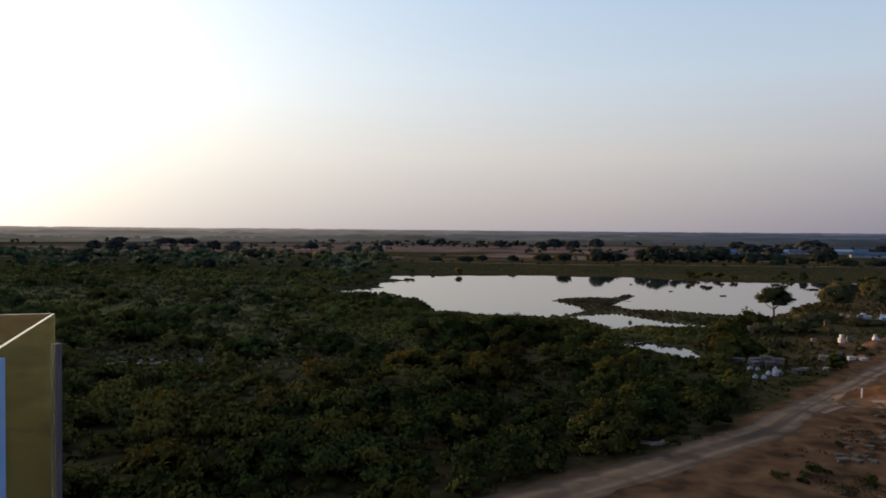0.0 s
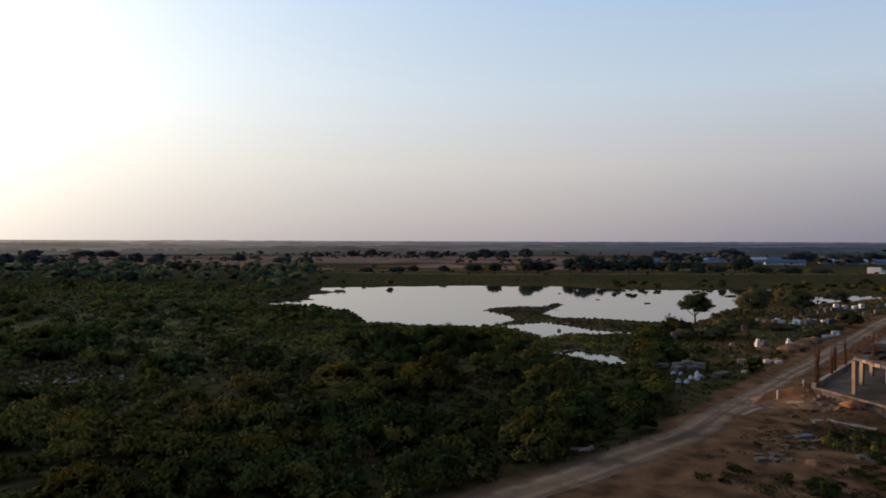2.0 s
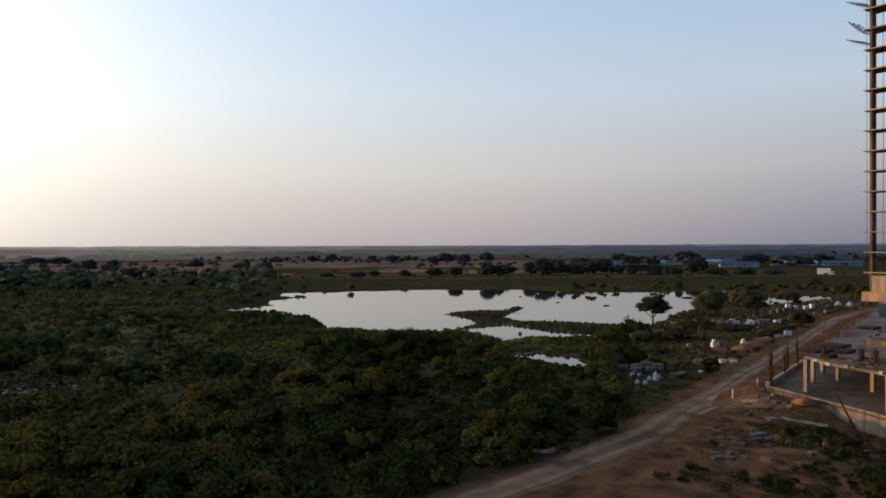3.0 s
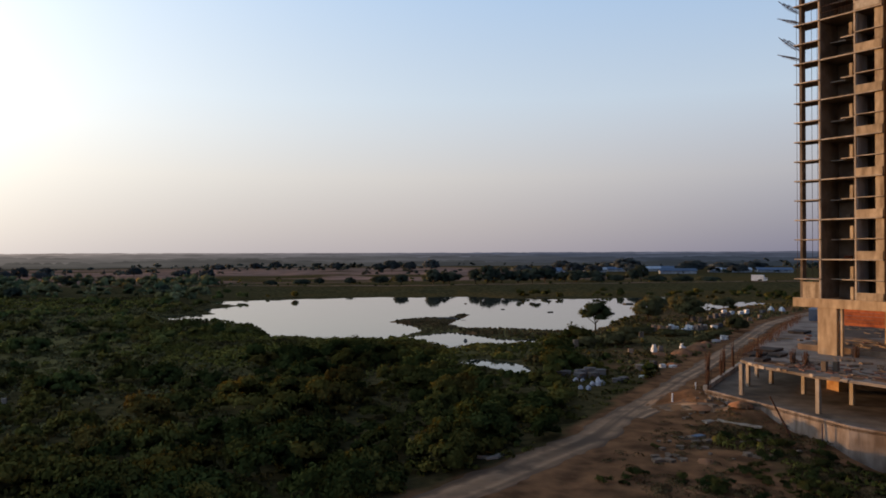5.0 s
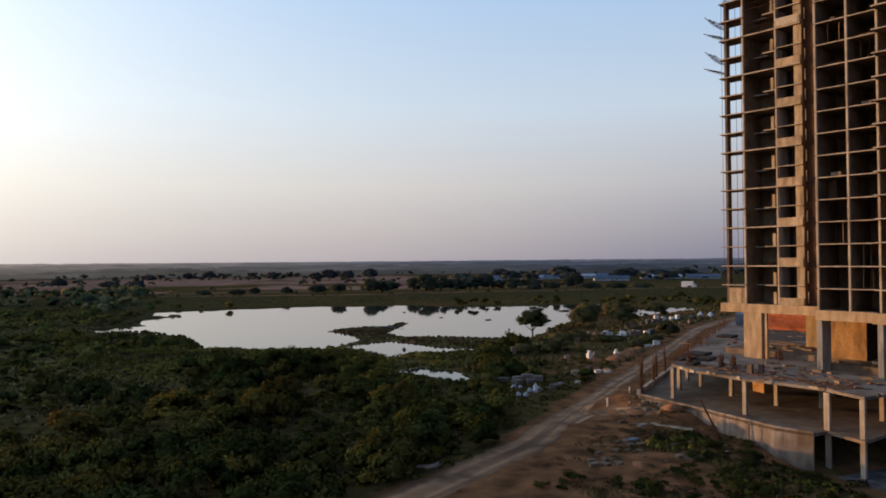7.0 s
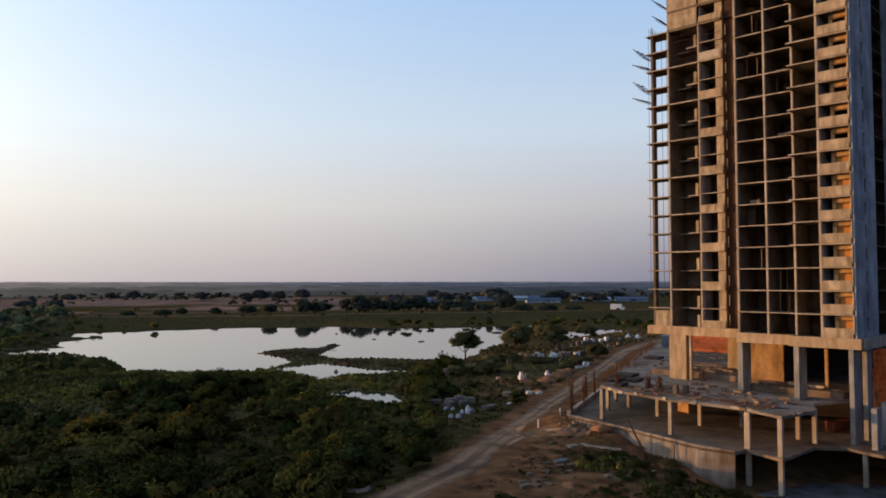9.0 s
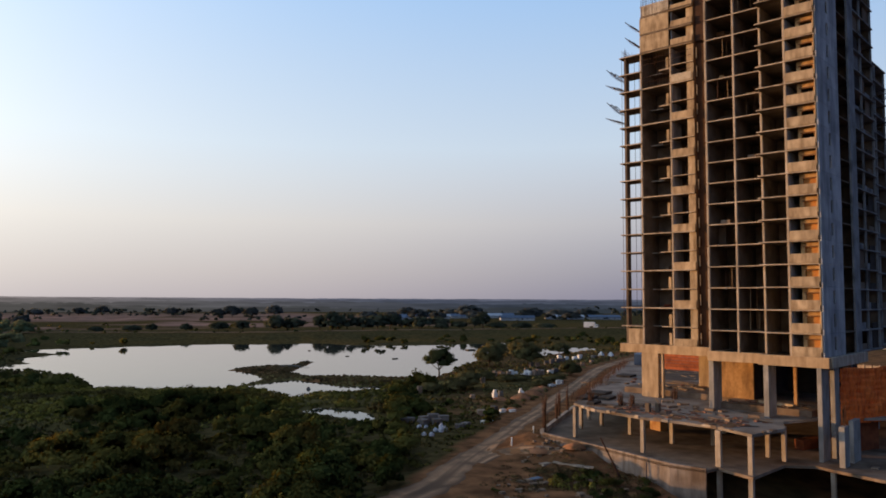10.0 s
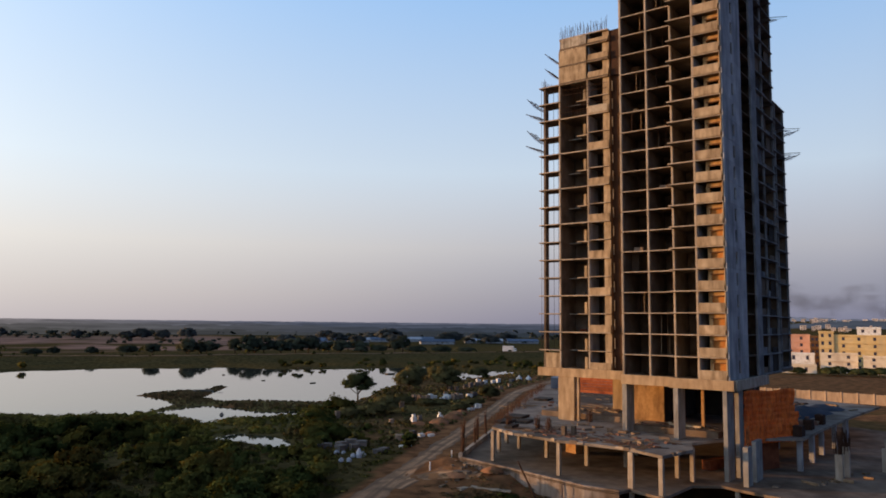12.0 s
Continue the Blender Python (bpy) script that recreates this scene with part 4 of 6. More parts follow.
for k, (x, y, h, w) in enumerate([(76, 463, 7.6, 12), (98, 469, 11.4, 14), (105, 471, 8.5, 11), (129, 480, 11.4, 14), (136, 475, 13.3, 20), (147, 478, 12.3, 19), (158, 478, 10.4, 16), (15, 497, 4.8, 16), (26, 489, 4.8, 9), (-5, 501, 3.8, 12), (193, 465, 6.6, 10), (213, 471, 4.8, 14), (224, 466, 5.7, 16), (233, 460, 9.5, 12), (239, 459, 13.3, 14),
                                  (254, 467, 5.7, 20), (278, 473, 5.7, 20), (302, 478, 4.8, 21), (104, 505, 9, 20), (118, 510, 10, 22), (166, 500, 10, 22), (178, 505, 12, 24), (190, 512, 12, 24), (204, 508, 9, 22), (216, 515, 10, 24), (152, 515, 10, 22), (70, 520, 7, 18), (232, 520, 9, 26), (45, 478, 5, 9), (-60, 420, 6, 10), (-130, 410, 6, 11), (-105, 501, 7.6, 14), (-132, 515, 7.6, 17), (-170, 430, 7, 14), (-215, 440, 8, 15)]):
    tree(x, y, h * 0.95, w * 0.92, 50 + k, 0.6, 45, low=0.06, material=LEAF_MID, label="dark field tree behind the pond bank")
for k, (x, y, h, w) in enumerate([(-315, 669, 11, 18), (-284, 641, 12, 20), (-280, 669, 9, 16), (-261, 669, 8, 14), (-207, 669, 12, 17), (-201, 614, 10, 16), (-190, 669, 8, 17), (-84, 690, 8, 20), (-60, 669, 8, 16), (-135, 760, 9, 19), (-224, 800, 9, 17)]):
    tree(x, y, h, w, 120 + k, 0.7, 40, low=0.06, material=LEAF_FAR, label="dark tree standing in the brown fields, paled for haze")
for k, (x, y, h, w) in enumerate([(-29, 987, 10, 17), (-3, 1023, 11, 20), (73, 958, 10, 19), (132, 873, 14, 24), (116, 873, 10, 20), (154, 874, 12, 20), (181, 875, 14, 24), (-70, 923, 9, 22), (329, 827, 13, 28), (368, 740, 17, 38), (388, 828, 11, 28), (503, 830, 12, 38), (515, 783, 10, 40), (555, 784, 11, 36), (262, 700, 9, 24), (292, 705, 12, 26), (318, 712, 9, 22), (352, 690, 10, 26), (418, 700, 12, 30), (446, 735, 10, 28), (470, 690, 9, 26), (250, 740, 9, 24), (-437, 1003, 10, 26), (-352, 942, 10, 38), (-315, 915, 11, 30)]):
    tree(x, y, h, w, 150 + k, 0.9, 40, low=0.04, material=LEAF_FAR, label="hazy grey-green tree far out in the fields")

# ---------------------------------------------------------------- the unfinished tower
# The tower's own axes: x runs into the depth from the west front, y along the front, turned with the tower.
TOWER_TURN = 22.3
LEFT, MID, RIGHT = 110.3, 103.1, 101.6  # front planes of the set-back block, the middle bays and the balcony bays
SOUTH = 29.4  # plane of the shaded south side
S0 = 21.35  # top of the slab at level 0


def level(n):
    return S0 + 3.0 * n


def spot(x, y):
    """A place on the ground from the tower's own axes."""
    a = radians(TOWER_TURN)
    return x * math.cos(a) - y * math.sin(a), x * math.sin(a) + y * math.cos(a)


CROWN = level(17) - 1.1  # top of the lower block
tower = empty("unfinished_tower", 0, 0, 0)
tower.rotation_euler = (0, 0, radians(TOWER_TURN))
tagged(tower, "unfinished bare concrete apartment tower with open floors and balconies", "tower")
TOP = 22
# transfer beam
for x, y0, y1 in ((RIGHT, 28.8, 37.5), (MID, 37.5, 45.1), (LEFT, 47.6, 63.05)):
    box("beam", x - 0.6, x + 0.4, y0, y1, 14.05, 15.40, WARM_CONCRETE, tower)
box("beam", MID + 0.4, LEFT + 0.4, 44.2, 45.1, 14.05, 15.38, CONCRETE, tower)
box("beam", RIGHT + 0.4, 118.2, 28.6, 29.3, 14.05, 15.38, CONCRETE, tower)
box("slab", RIGHT + 0.4, 118.8, 29.4, 37.5, 14.6, 15.3, RAW, tower)
box("slab", MID + 0.4, 118.8, 37.5, 44.2, 14.6, 15.3, RAW, tower)
box("slab", LEFT + 0.4, 128.0, 45.2, 63.0, 14.6, 15.3, RAW, tower)
box("slab", 118.8, 149.0, 31.8, 45.0, 14.6, 15.3, RAW, tower)


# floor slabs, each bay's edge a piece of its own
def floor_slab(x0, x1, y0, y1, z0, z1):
    """A slab with a clean formwork edge and a body darkened for soffit shade."""
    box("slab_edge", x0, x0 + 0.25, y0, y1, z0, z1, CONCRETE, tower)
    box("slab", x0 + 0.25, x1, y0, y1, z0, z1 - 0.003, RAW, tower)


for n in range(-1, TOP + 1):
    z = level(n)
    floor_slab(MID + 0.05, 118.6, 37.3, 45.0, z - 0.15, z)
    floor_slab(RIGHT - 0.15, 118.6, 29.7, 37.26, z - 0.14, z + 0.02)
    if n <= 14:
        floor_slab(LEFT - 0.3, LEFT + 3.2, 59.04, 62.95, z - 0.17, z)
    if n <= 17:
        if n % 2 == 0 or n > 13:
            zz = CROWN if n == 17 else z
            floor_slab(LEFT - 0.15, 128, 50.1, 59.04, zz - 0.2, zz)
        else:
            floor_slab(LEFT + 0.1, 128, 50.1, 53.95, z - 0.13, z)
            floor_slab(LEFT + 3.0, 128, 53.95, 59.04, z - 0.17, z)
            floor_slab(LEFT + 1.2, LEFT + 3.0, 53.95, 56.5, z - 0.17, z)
# front columns, one to a storey
for x, y, w, d, n1 in ((LEFT + 0.2, 62.1, 0.40, 1.1, 14), (LEFT, 59.1, 0.26, 0.3, 16), (LEFT, 53.88, 0.26, 0.3, 14), (MID, 44.95, 0.30, 0.3, TOP), (MID, 40.9, 0.27, 0.3, TOP), (MID, 37.2, 0.27, 0.3, TOP), (RIGHT + 0.0, 33.5, 0.30, 0.35, TOP)):
    for n in range(-2, n1):
        box("column", x, x + d, y - w / 2, y + w / 2, level(n), level(n + 1) - 0.17, RAW if d > 1 else CONCRETE, tower)
for n in range(-2, 14):
    box("column", LEFT + 2.2, LEFT + 2.7, 59.3, 59.55, level(n), level(n + 1) - 0.17, CONCRETE, tower)
    if n % 2 == 1 or n == -2:
        box("column", LEFT + 1.4, LEFT + 1.7, 54.9, 55.35, level(n), level(n) + 1.9, PLASTER, tower)
for x, y in ((LEFT + 0.9, 60.7), (LEFT + 1.6, 60.2), (LEFT + 0.3, 62.75)):
    for n in range(-1, 14):
        box("scaffold_pole", x, x + 0.06, y, y + 0.06, level(n), level(n) + 2.83, RUST, tower)
# cross walls and back walls of the rooms
box("wall", LEFT + 0.4, LEFT + 3.4, 53.7, 53.9, level(-2), CROWN - 0.2, GREY, tower)
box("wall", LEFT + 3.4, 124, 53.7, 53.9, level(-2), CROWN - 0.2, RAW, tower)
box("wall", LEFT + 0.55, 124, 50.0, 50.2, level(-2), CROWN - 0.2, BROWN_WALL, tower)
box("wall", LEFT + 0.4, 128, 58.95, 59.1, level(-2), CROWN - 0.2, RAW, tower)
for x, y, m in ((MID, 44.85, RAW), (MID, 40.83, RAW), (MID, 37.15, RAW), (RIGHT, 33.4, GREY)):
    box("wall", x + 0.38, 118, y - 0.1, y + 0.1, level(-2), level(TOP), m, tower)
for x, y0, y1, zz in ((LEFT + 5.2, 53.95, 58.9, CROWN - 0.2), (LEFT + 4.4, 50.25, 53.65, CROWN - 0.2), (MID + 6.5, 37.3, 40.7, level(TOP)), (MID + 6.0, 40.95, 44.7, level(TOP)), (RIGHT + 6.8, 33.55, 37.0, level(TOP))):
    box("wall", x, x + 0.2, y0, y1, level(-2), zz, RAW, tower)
box("wall", LEFT + 0.9, LEFT + 1.1, 45.2, 50.0, level(-2), CROWN, RECESS_BROWN, tower, "dark brown wall in the recess")
for n in range(-2, 14):
    box("column", LEFT + 0.5, LEFT + 0.7, 49.65, 49.78, level(n) + 0.4, level(n) + 2.1, PLASTER, tower)
# set-back block: parapets, piers and windows
for n in range(-2, 17):
    z = level(n)
    tall = 1.7 if n == 16 else 2.8
    if n % 2 == 0 or n > 13:
        box("parapet", LEFT - 0.1, LEFT + 0.1, 50.08, 53.73, z, z + (0.8 if n == 16 else 1.15), PLASTER, tower)
    box("pier", LEFT + 0.3, LEFT + 0.55, 50.08, 51.24, z, z + tall, PLASTER, tower, "sunlit plastered pier")
    box("wall", LEFT + 0.55, LEFT + 3.4, 51.08, 51.22, z, z + tall, RAW, tower)
    if n in (14, 15):
        box("panel", LEFT - 0.1, LEFT + 0.1, 54.03, 58.9, z, z + 2.9, PLASTER, tower, "formwork panel on the upper storeys")
    if n == 16:
        for k in range(22):
            y = 54.03 + k * 0.222
            box("sheet", LEFT - 0.1 - 0.06 * (k % 2), LEFT + 0.1, y, y + 0.212, z - 0.3 + 0.25 * (k % 3 == 0), z + 1.85 + 0.1 * (k % 2), SHEET, tower)
box("panel", LEFT + 0.1, LEFT + 0.25, 59.3, 61.87, level(-2) + 0.05, level(-1) - 0.5, PLASTER, tower)
# balcony bay
for n in range(-2, TOP):
    z = level(n)
    box("parapet", RIGHT - 0.25, RIGHT - 0.05, 29.78, 33.25, z + 0.05, z + 1.28, PLASTER, tower)
    box("balcony_wall", RIGHT + 1.0, RIGHT + 1.4, 29.6, 32.26, z, z + 1.0, BAY_OCHRE, tower)
    box("balcony_wall", RIGHT + 1.0, RIGHT + 1.4, 29.6, 30.24, z + 1.0, z + 2.15, BAY_OCHRE, tower)
    box("balcony_wall", RIGHT + 1.0, RIGHT + 1.4, 31.78, 32.26, z + 1.0, z + 2.15, BAY_OCHRE, tower)
    box("balcony_wall", RIGHT + 1.0, RIGHT + 1.4, 29.6, 32.26, z + 2.15, z + 2.83, BAY_OCHRE, tower)
    box("window_infill", RIGHT + 1.28, RIGHT + 1.38, 30.24, 31.78, z + 1.0, z + (2.15 if n < 6 else 1.55), INFILL if n < 6 else BROWN_WALL, tower)
    box("lintel", RIGHT + 0.93, RIGHT + 1.0, 30.0, 32.0, z + 2.15, z + 2.3, BROWN_WALL, tower)
    box("fin", RIGHT - 0.25, RIGHT + 0.9, 29.62, 29.76, z + 0.6, z + 2.83, PLASTER, tower)
# odds and ends left in the open rooms: props, block stacks, half-built partitions
gr = random.Random(23)
for n in range(-2, TOP):
    z = level(n)
    for y0, y1 in ((37.4, 40.6), (41.1, 44.6)):
        pick = gr.random()
        if pick < 0.22:
            for _ in range(gr.randint(1, 3)):
                y = gr.uniform(y0 + 0.3, y1 - 0.3)
                x = MID + gr.uniform(0.4, 3.0)
                box("prop", x, x + 0.09, y, y + 0.09, z, z + 2.84, WOOD if gr.random() < 0.5 else RUST, tower)
        elif pick < 0.42:
            y = gr.uniform(y0, y1 - 1.4)
            box("block", MID + 1.2, MID + 1.8, y, y + gr.uniform(0.6, 1.4), z, z + gr.uniform(0.3, 0.9), gr.choice((BRICK, STAINED, ORANGE_WALL)), tower)
        elif pick < 0.62:
            x = MID + gr.uniform(2.6, 4.4)
            w = gr.uniform(0.9, 1.9)
            box("partition", x, x + 0.15, y1 - w, y1 + 0.1, z, z + gr.choice((1.2, 2.1, 2.84)), gr.choice((RAW, RAW, BROWN_WALL)), tower)
    if gr.random() < 0.4 and n < 13:
        y = gr.uniform(54.4, 57.8)
        box("block", LEFT + 3.6, LEFT + 4.2, y, y + gr.uniform(0.5, 1.2), z, z + gr.uniform(0.3, 0.8), gr.choice((BRICK, STAINED)), tower)
# shaded south side
for n in range(-2, TOP):
    z = level(n)
    box("wall", RIGHT - 0.1, 105.8, SOUTH, SOUTH + 0.2, z, z + 2.99, GREY, tower)
    box("wall", 106.7, 110.6, SOUTH, SOUTH + 0.2, z, z + 2.99, GREY, tower)
    box("wall", 105.8, 106.7, SOUTH, SOUTH + 0.2, z, z + 0.8, GREY, tower)
    box("wall", 105.8, 106.7, SOUTH, SOUTH + 0.2, z + 2.5, z + 2.99, GREY, tower)
    box("wall", 116.0, 118.8, SOUTH, SOUTH + 0.3, z, z + 2.99, DIM_GREY, tower)
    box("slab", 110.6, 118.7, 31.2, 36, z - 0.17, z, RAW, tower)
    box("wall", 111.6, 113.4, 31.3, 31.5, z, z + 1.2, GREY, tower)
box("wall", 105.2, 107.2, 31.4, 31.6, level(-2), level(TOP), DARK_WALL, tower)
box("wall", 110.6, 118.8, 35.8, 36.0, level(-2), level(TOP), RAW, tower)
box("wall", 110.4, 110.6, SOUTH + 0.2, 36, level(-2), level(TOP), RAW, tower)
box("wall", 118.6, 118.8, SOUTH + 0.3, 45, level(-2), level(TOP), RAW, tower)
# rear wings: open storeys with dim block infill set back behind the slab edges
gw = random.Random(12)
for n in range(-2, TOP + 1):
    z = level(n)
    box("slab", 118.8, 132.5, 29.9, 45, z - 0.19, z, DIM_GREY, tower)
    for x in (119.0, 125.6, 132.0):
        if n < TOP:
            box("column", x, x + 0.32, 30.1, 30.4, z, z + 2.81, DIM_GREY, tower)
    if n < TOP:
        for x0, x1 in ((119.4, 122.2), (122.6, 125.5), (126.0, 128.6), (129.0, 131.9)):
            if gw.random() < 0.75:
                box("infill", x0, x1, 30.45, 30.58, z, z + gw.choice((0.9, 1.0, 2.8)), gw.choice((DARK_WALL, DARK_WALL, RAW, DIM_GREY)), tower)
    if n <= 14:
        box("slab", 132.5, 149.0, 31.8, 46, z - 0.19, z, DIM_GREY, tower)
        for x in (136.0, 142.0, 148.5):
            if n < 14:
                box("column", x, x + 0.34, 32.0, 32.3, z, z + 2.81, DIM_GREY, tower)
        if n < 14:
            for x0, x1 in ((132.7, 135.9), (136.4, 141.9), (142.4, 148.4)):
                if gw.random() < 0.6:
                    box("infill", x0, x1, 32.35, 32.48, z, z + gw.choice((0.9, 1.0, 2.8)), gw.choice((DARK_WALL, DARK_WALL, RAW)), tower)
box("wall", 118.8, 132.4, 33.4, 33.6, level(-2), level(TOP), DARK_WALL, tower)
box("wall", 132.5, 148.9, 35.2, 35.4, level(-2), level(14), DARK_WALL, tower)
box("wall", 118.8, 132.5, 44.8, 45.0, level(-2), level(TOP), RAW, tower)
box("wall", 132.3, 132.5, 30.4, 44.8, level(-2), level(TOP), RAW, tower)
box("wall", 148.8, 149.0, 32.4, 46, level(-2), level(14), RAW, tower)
box("wall", 127.8, 128.0, 50.2, 59.0, level(-2), CROWN - 0.2, RAW, tower)
# columns under the beam
for x0, x1, y0, y1, z0 in ((LEFT - 0.5, LEFT + 0.4, 56.4, 59.25, 7.1), (LEFT - 0.4, LEFT + 0.1, 55.6, 55.9, 7.1), (MID + 0.2, MID + 3.0, 44.6, 45.3, 7.1), (RIGHT - 0.4, RIGHT + 2.4, 36.3, 36.95, 7.1), (RIGHT - 0.55, RIGHT + 2.3, 29.75, 30.3, 2.4), (104.6, 106.6, 29.25, 29.8, 2.4),
                           (121.5, 122.5, 53, 55, 8.0), (116.5, 117.5, 30.4, 31.4, 2.4), (108.4, 109.4, 31.2, 32.0, 2.4)):
    box("column", x0, x1, y0, y1, z0, 14.05 if x1 < 112 and y0 != 31.2 else 14.6, WARM_CONCRETE if y0 > 50 else COLUMN_GREY, tower)
box("wall", 111.4, 111.7, 42.1, 48.2, 8.0, 14.6, OCHRE, tower, "sunlit ochre block wall under the tower")
# return walls added to keep the low sun off the space behind
box("wall", 111.7, 126.0, 47.9, 48.2, 8.0, 14.6, RAW, tower)
box("wall", 111.7, 126.0, 42.1, 42.4, 8.0, 14.6, DARK_WALL, tower)
box("plinth", 112.6, 128.0, 45.0, 64.0, 7.1, 8.0, DECK, tower, "raised floor slab under the tower")
box("plinth", 105.6, 128.0, 32.4, 45.0, 7.1, 7.99, DECK, tower, "raised floor slab under the tower")
box("column", 108.0, 108.4, 35.0, 35.4, 7.99, 14.6, ORANGE_WALL, tower)
# core wall added to shade the far deck, its near-black standing for shade
box("wall", 126.0, 134.0, 34.0, 50.0, 7.1, 14.6, DARK_WALL, tower, "closed core wall under the tower, near-black in place of shade")
for k in range(8):
    box("brick_course", 133.0, 133.25 + 0.08 * (k % 2), 58.5, 67.5, 9.4 + k * 0.6, 9.94 + k * 0.6, RED_COURSE, tower, "red brick courses under the tower")

# ---------------------------------------------------------------- podium
podium = empty("podium", 0, 0, 0)
tagged(podium, "two-level bare concrete podium deck strewn with rubble", "podium")
plate("deck", [(64.3, 94.0), (63.2, 88.2), (64.2, 83.7), (64.8, 79.5), (67.3, 74.2), (68.7, 69.9), (68.4, 64.2), (75.3, 65.6), (79.5, 69.5), (88, 69.5), (97, 65.0), (107.4, 69.2), (128, 76.8), (150, 84), (150, 160), (122, 153), (105, 137.5), (79, 110)], 6.75, 7.1, DECK_TOP, podium, "upper podium deck with broken edges")
plate("deck", [(60.2, 96.6), (62.3, 83), (63.5, 72.5), (65.4, 68.4), (67.8, 69.0), (67.9, 63.7), (76.6, 66.9), (79.6, 65.0), (80.4, 57.2), (84, 49), (112, 44), (140, 54), (150, 84), (150, 165), (122, 160), (81, 118)], 2.05, 2.4, DECK, podium, "lower podium deck slab")
plate("retaining_wall", [(60.2, 96.6), (62.3, 83), (63.5, 72.5), (65.4, 68.4), (65.9, 68.8), (64.0, 72.8), (62.8, 83.2), (60.7, 97.0)], -3.0, 2.6, RETAIN, podium, "stained concrete retaining wall")
plate("dirt_layer", [(99, 112), (104, 111), (109, 113.5), (116, 120), (123, 128), (125, 137), (119, 138), (112, 131), (105, 124), (101, 118)], 7.08, 7.125, DIRT, podium, "trodden brown dirt on the deck")
plate("kerb", [(60.0, 96.6), (60.4, 96.2), (82, 118), (81.6, 118.4)], 2.4, 3.1, CONCRETE, podium)
for x, y in ((63.4, 92.4), (68.5, 98.2), (74.8, 105), (72.3, 91), (65.3, 79.6), (73.2, 83), (77.6, 79.7), (68.4, 69.5), (78.4, 71), (78.3, 68.4), (73, 99), (80, 92), (86, 86)):
    box("column", x - 0.25, x + 0.25, y - 0.25, y + 0.25, 2.4, 6.75, CONCRETE, podium, turn=TOWER_TURN)
for x, y in ((68.6, 64.6), (68.4, 69.3), (80.5, 63.2)):
    box("column", x - 0.27, x + 0.27, y - 0.27, y + 0.27, -2.6, 6.75 if x < 70 else 2.05, CONCRETE, podium, turn=TOWER_TURN)

for x, y in ((97.7, 66.2), (105.5, 69.5), (113.2, 72.9), (121, 75.6), (129, 78.6), (104, 76), (112, 80), (122, 84), (90, 72), (135, 82)):
    box("column", x - 0.35, x + 0.35, y - 0.35, y + 0.35, 2.4, 6.75, GREY, podium, turn=TOWER_TURN)
for x0, x1, y0, y1, top in ((99.4, 101.3, 26.85, 27.5, 7.3), (103.2, 106.2, 26.85, 27.4, 7.6)):
    cx, cy = spot((x0 + x1) / 2, (y0 + y1) / 2)
    box("starter_column", cx - (x1 - x0) / 2, cx + (x1 - x0) / 2, cy - (y1 - y0) / 2, cy + (y1 - y0) / 2, 2.4, top, COLUMN_GREY, podium, "cut-off wall column beside the tower", turn=TOWER_TURN)
for x, y, h in ((96.1, 59.5, 3.5), (99.8, 60.8, 4.0), (108, 60, 3.2), (116, 64, 3.4)):
    box("starter_column", x - 0.45, x + 0.45, y - 0.45, y + 0.45, 2.4, 2.4 + h, CONCRETE, podium, "cut-off column stub", turn=TOWER_TURN)

plate("pit_floor", [(66.6, 66.2), (67.4, 58.5), (76, 53.0), (92, 49.5), (96, 57.0), (84, 62.0), (77, 67.2)], -2.4, -1.92, DIRTY_FLOOR, podium, "pale concrete floor below the lower deck")


def rods(name, spots, z0, h, parent=None, r=0.035, spread=0.3, count=8, seed=5, label=""):
    """Bundles of upright reinforcing bars."""
    g = random.Random(seed)
    bm = bmesh.new()
    for x, y in spots:
        for k in range(count):
            a, b = g.uniform(-spread, spread), g.uniform(-spread, spread)
            hh = h * g.uniform(0.55, 1.1)
            lx, ly = g.uniform(-0.2, 0.2), g.uniform(-0.2, 0.2)
            ring = [[bm.verts.new((x + a + dx + lx * q, y + b + dy + ly * q, z0 + hh * q)) for dx, dy in ((r, 0), (-r * 0.5, r * 0.87), (-r * 0.5, -r * 0.87))] for q in (0, 1)]
            for q in range(3):
                bm.faces.new((ring[0][q], ring[0][(q + 1) % 3], ring[1][(q + 1) % 3], ring[1][q]))
            bm.faces.new(ring[1])
    return tagged(part(name, bm, RUST, parent, label), kind="stuff")


rods("rebar", [spot(100.3, 27.2)], 7.3, 2.4, podium, seed=6, label="rusty starter bars")
rods("rebar", [(96.1, 59.5), (99.8, 60.8)], 5.9, 2.8, podium, count=30, r=0.05, spread=0.5, seed=7, label="rusty starter bars")
for k, (x, y) in enumerate(((60.9, 96.9), (61.6, 97.8), (67.6, 103.8), (69.6, 106.0), (74.6, 111.0))):
    rods("rebar", [(x, y)], 2.4, 5.2, podium, 0.05, 0.22, 12, 30 + k, "tall rusty reinforcing cage at the deck edge")
# row of rusty bars and brick along the diagonal deck edge
g = random.Random(3)
rods("rebar", [(65.2 + k * 0.95, 94.8 + k * 0.98) for k in range(54)], 7.1, 1.4, podium, 0.028, 0.8, 6, 41, "thicket of rusty starter bars along the deck edge")
for k, (x, y) in enumerate(((69.0, 89.0), (69.8, 87.4), (81.4, 91.5), (66.4, 92.6))):
    rods("rebar", [(x, y)], 7.1, 1.9, podium, 0.04, 0.34, 22, 80 + k, "rusty starter bars on the upper deck")
for x, y in ((68.4, 82.2), (69.6, 81.6)):
    box("starter_column", x - 0.3, x + 0.3, y - 0.3, y + 0.3, 7.1, 8.4, RAW, podium, "column stub on the upper deck", turn=TOWER_TURN)

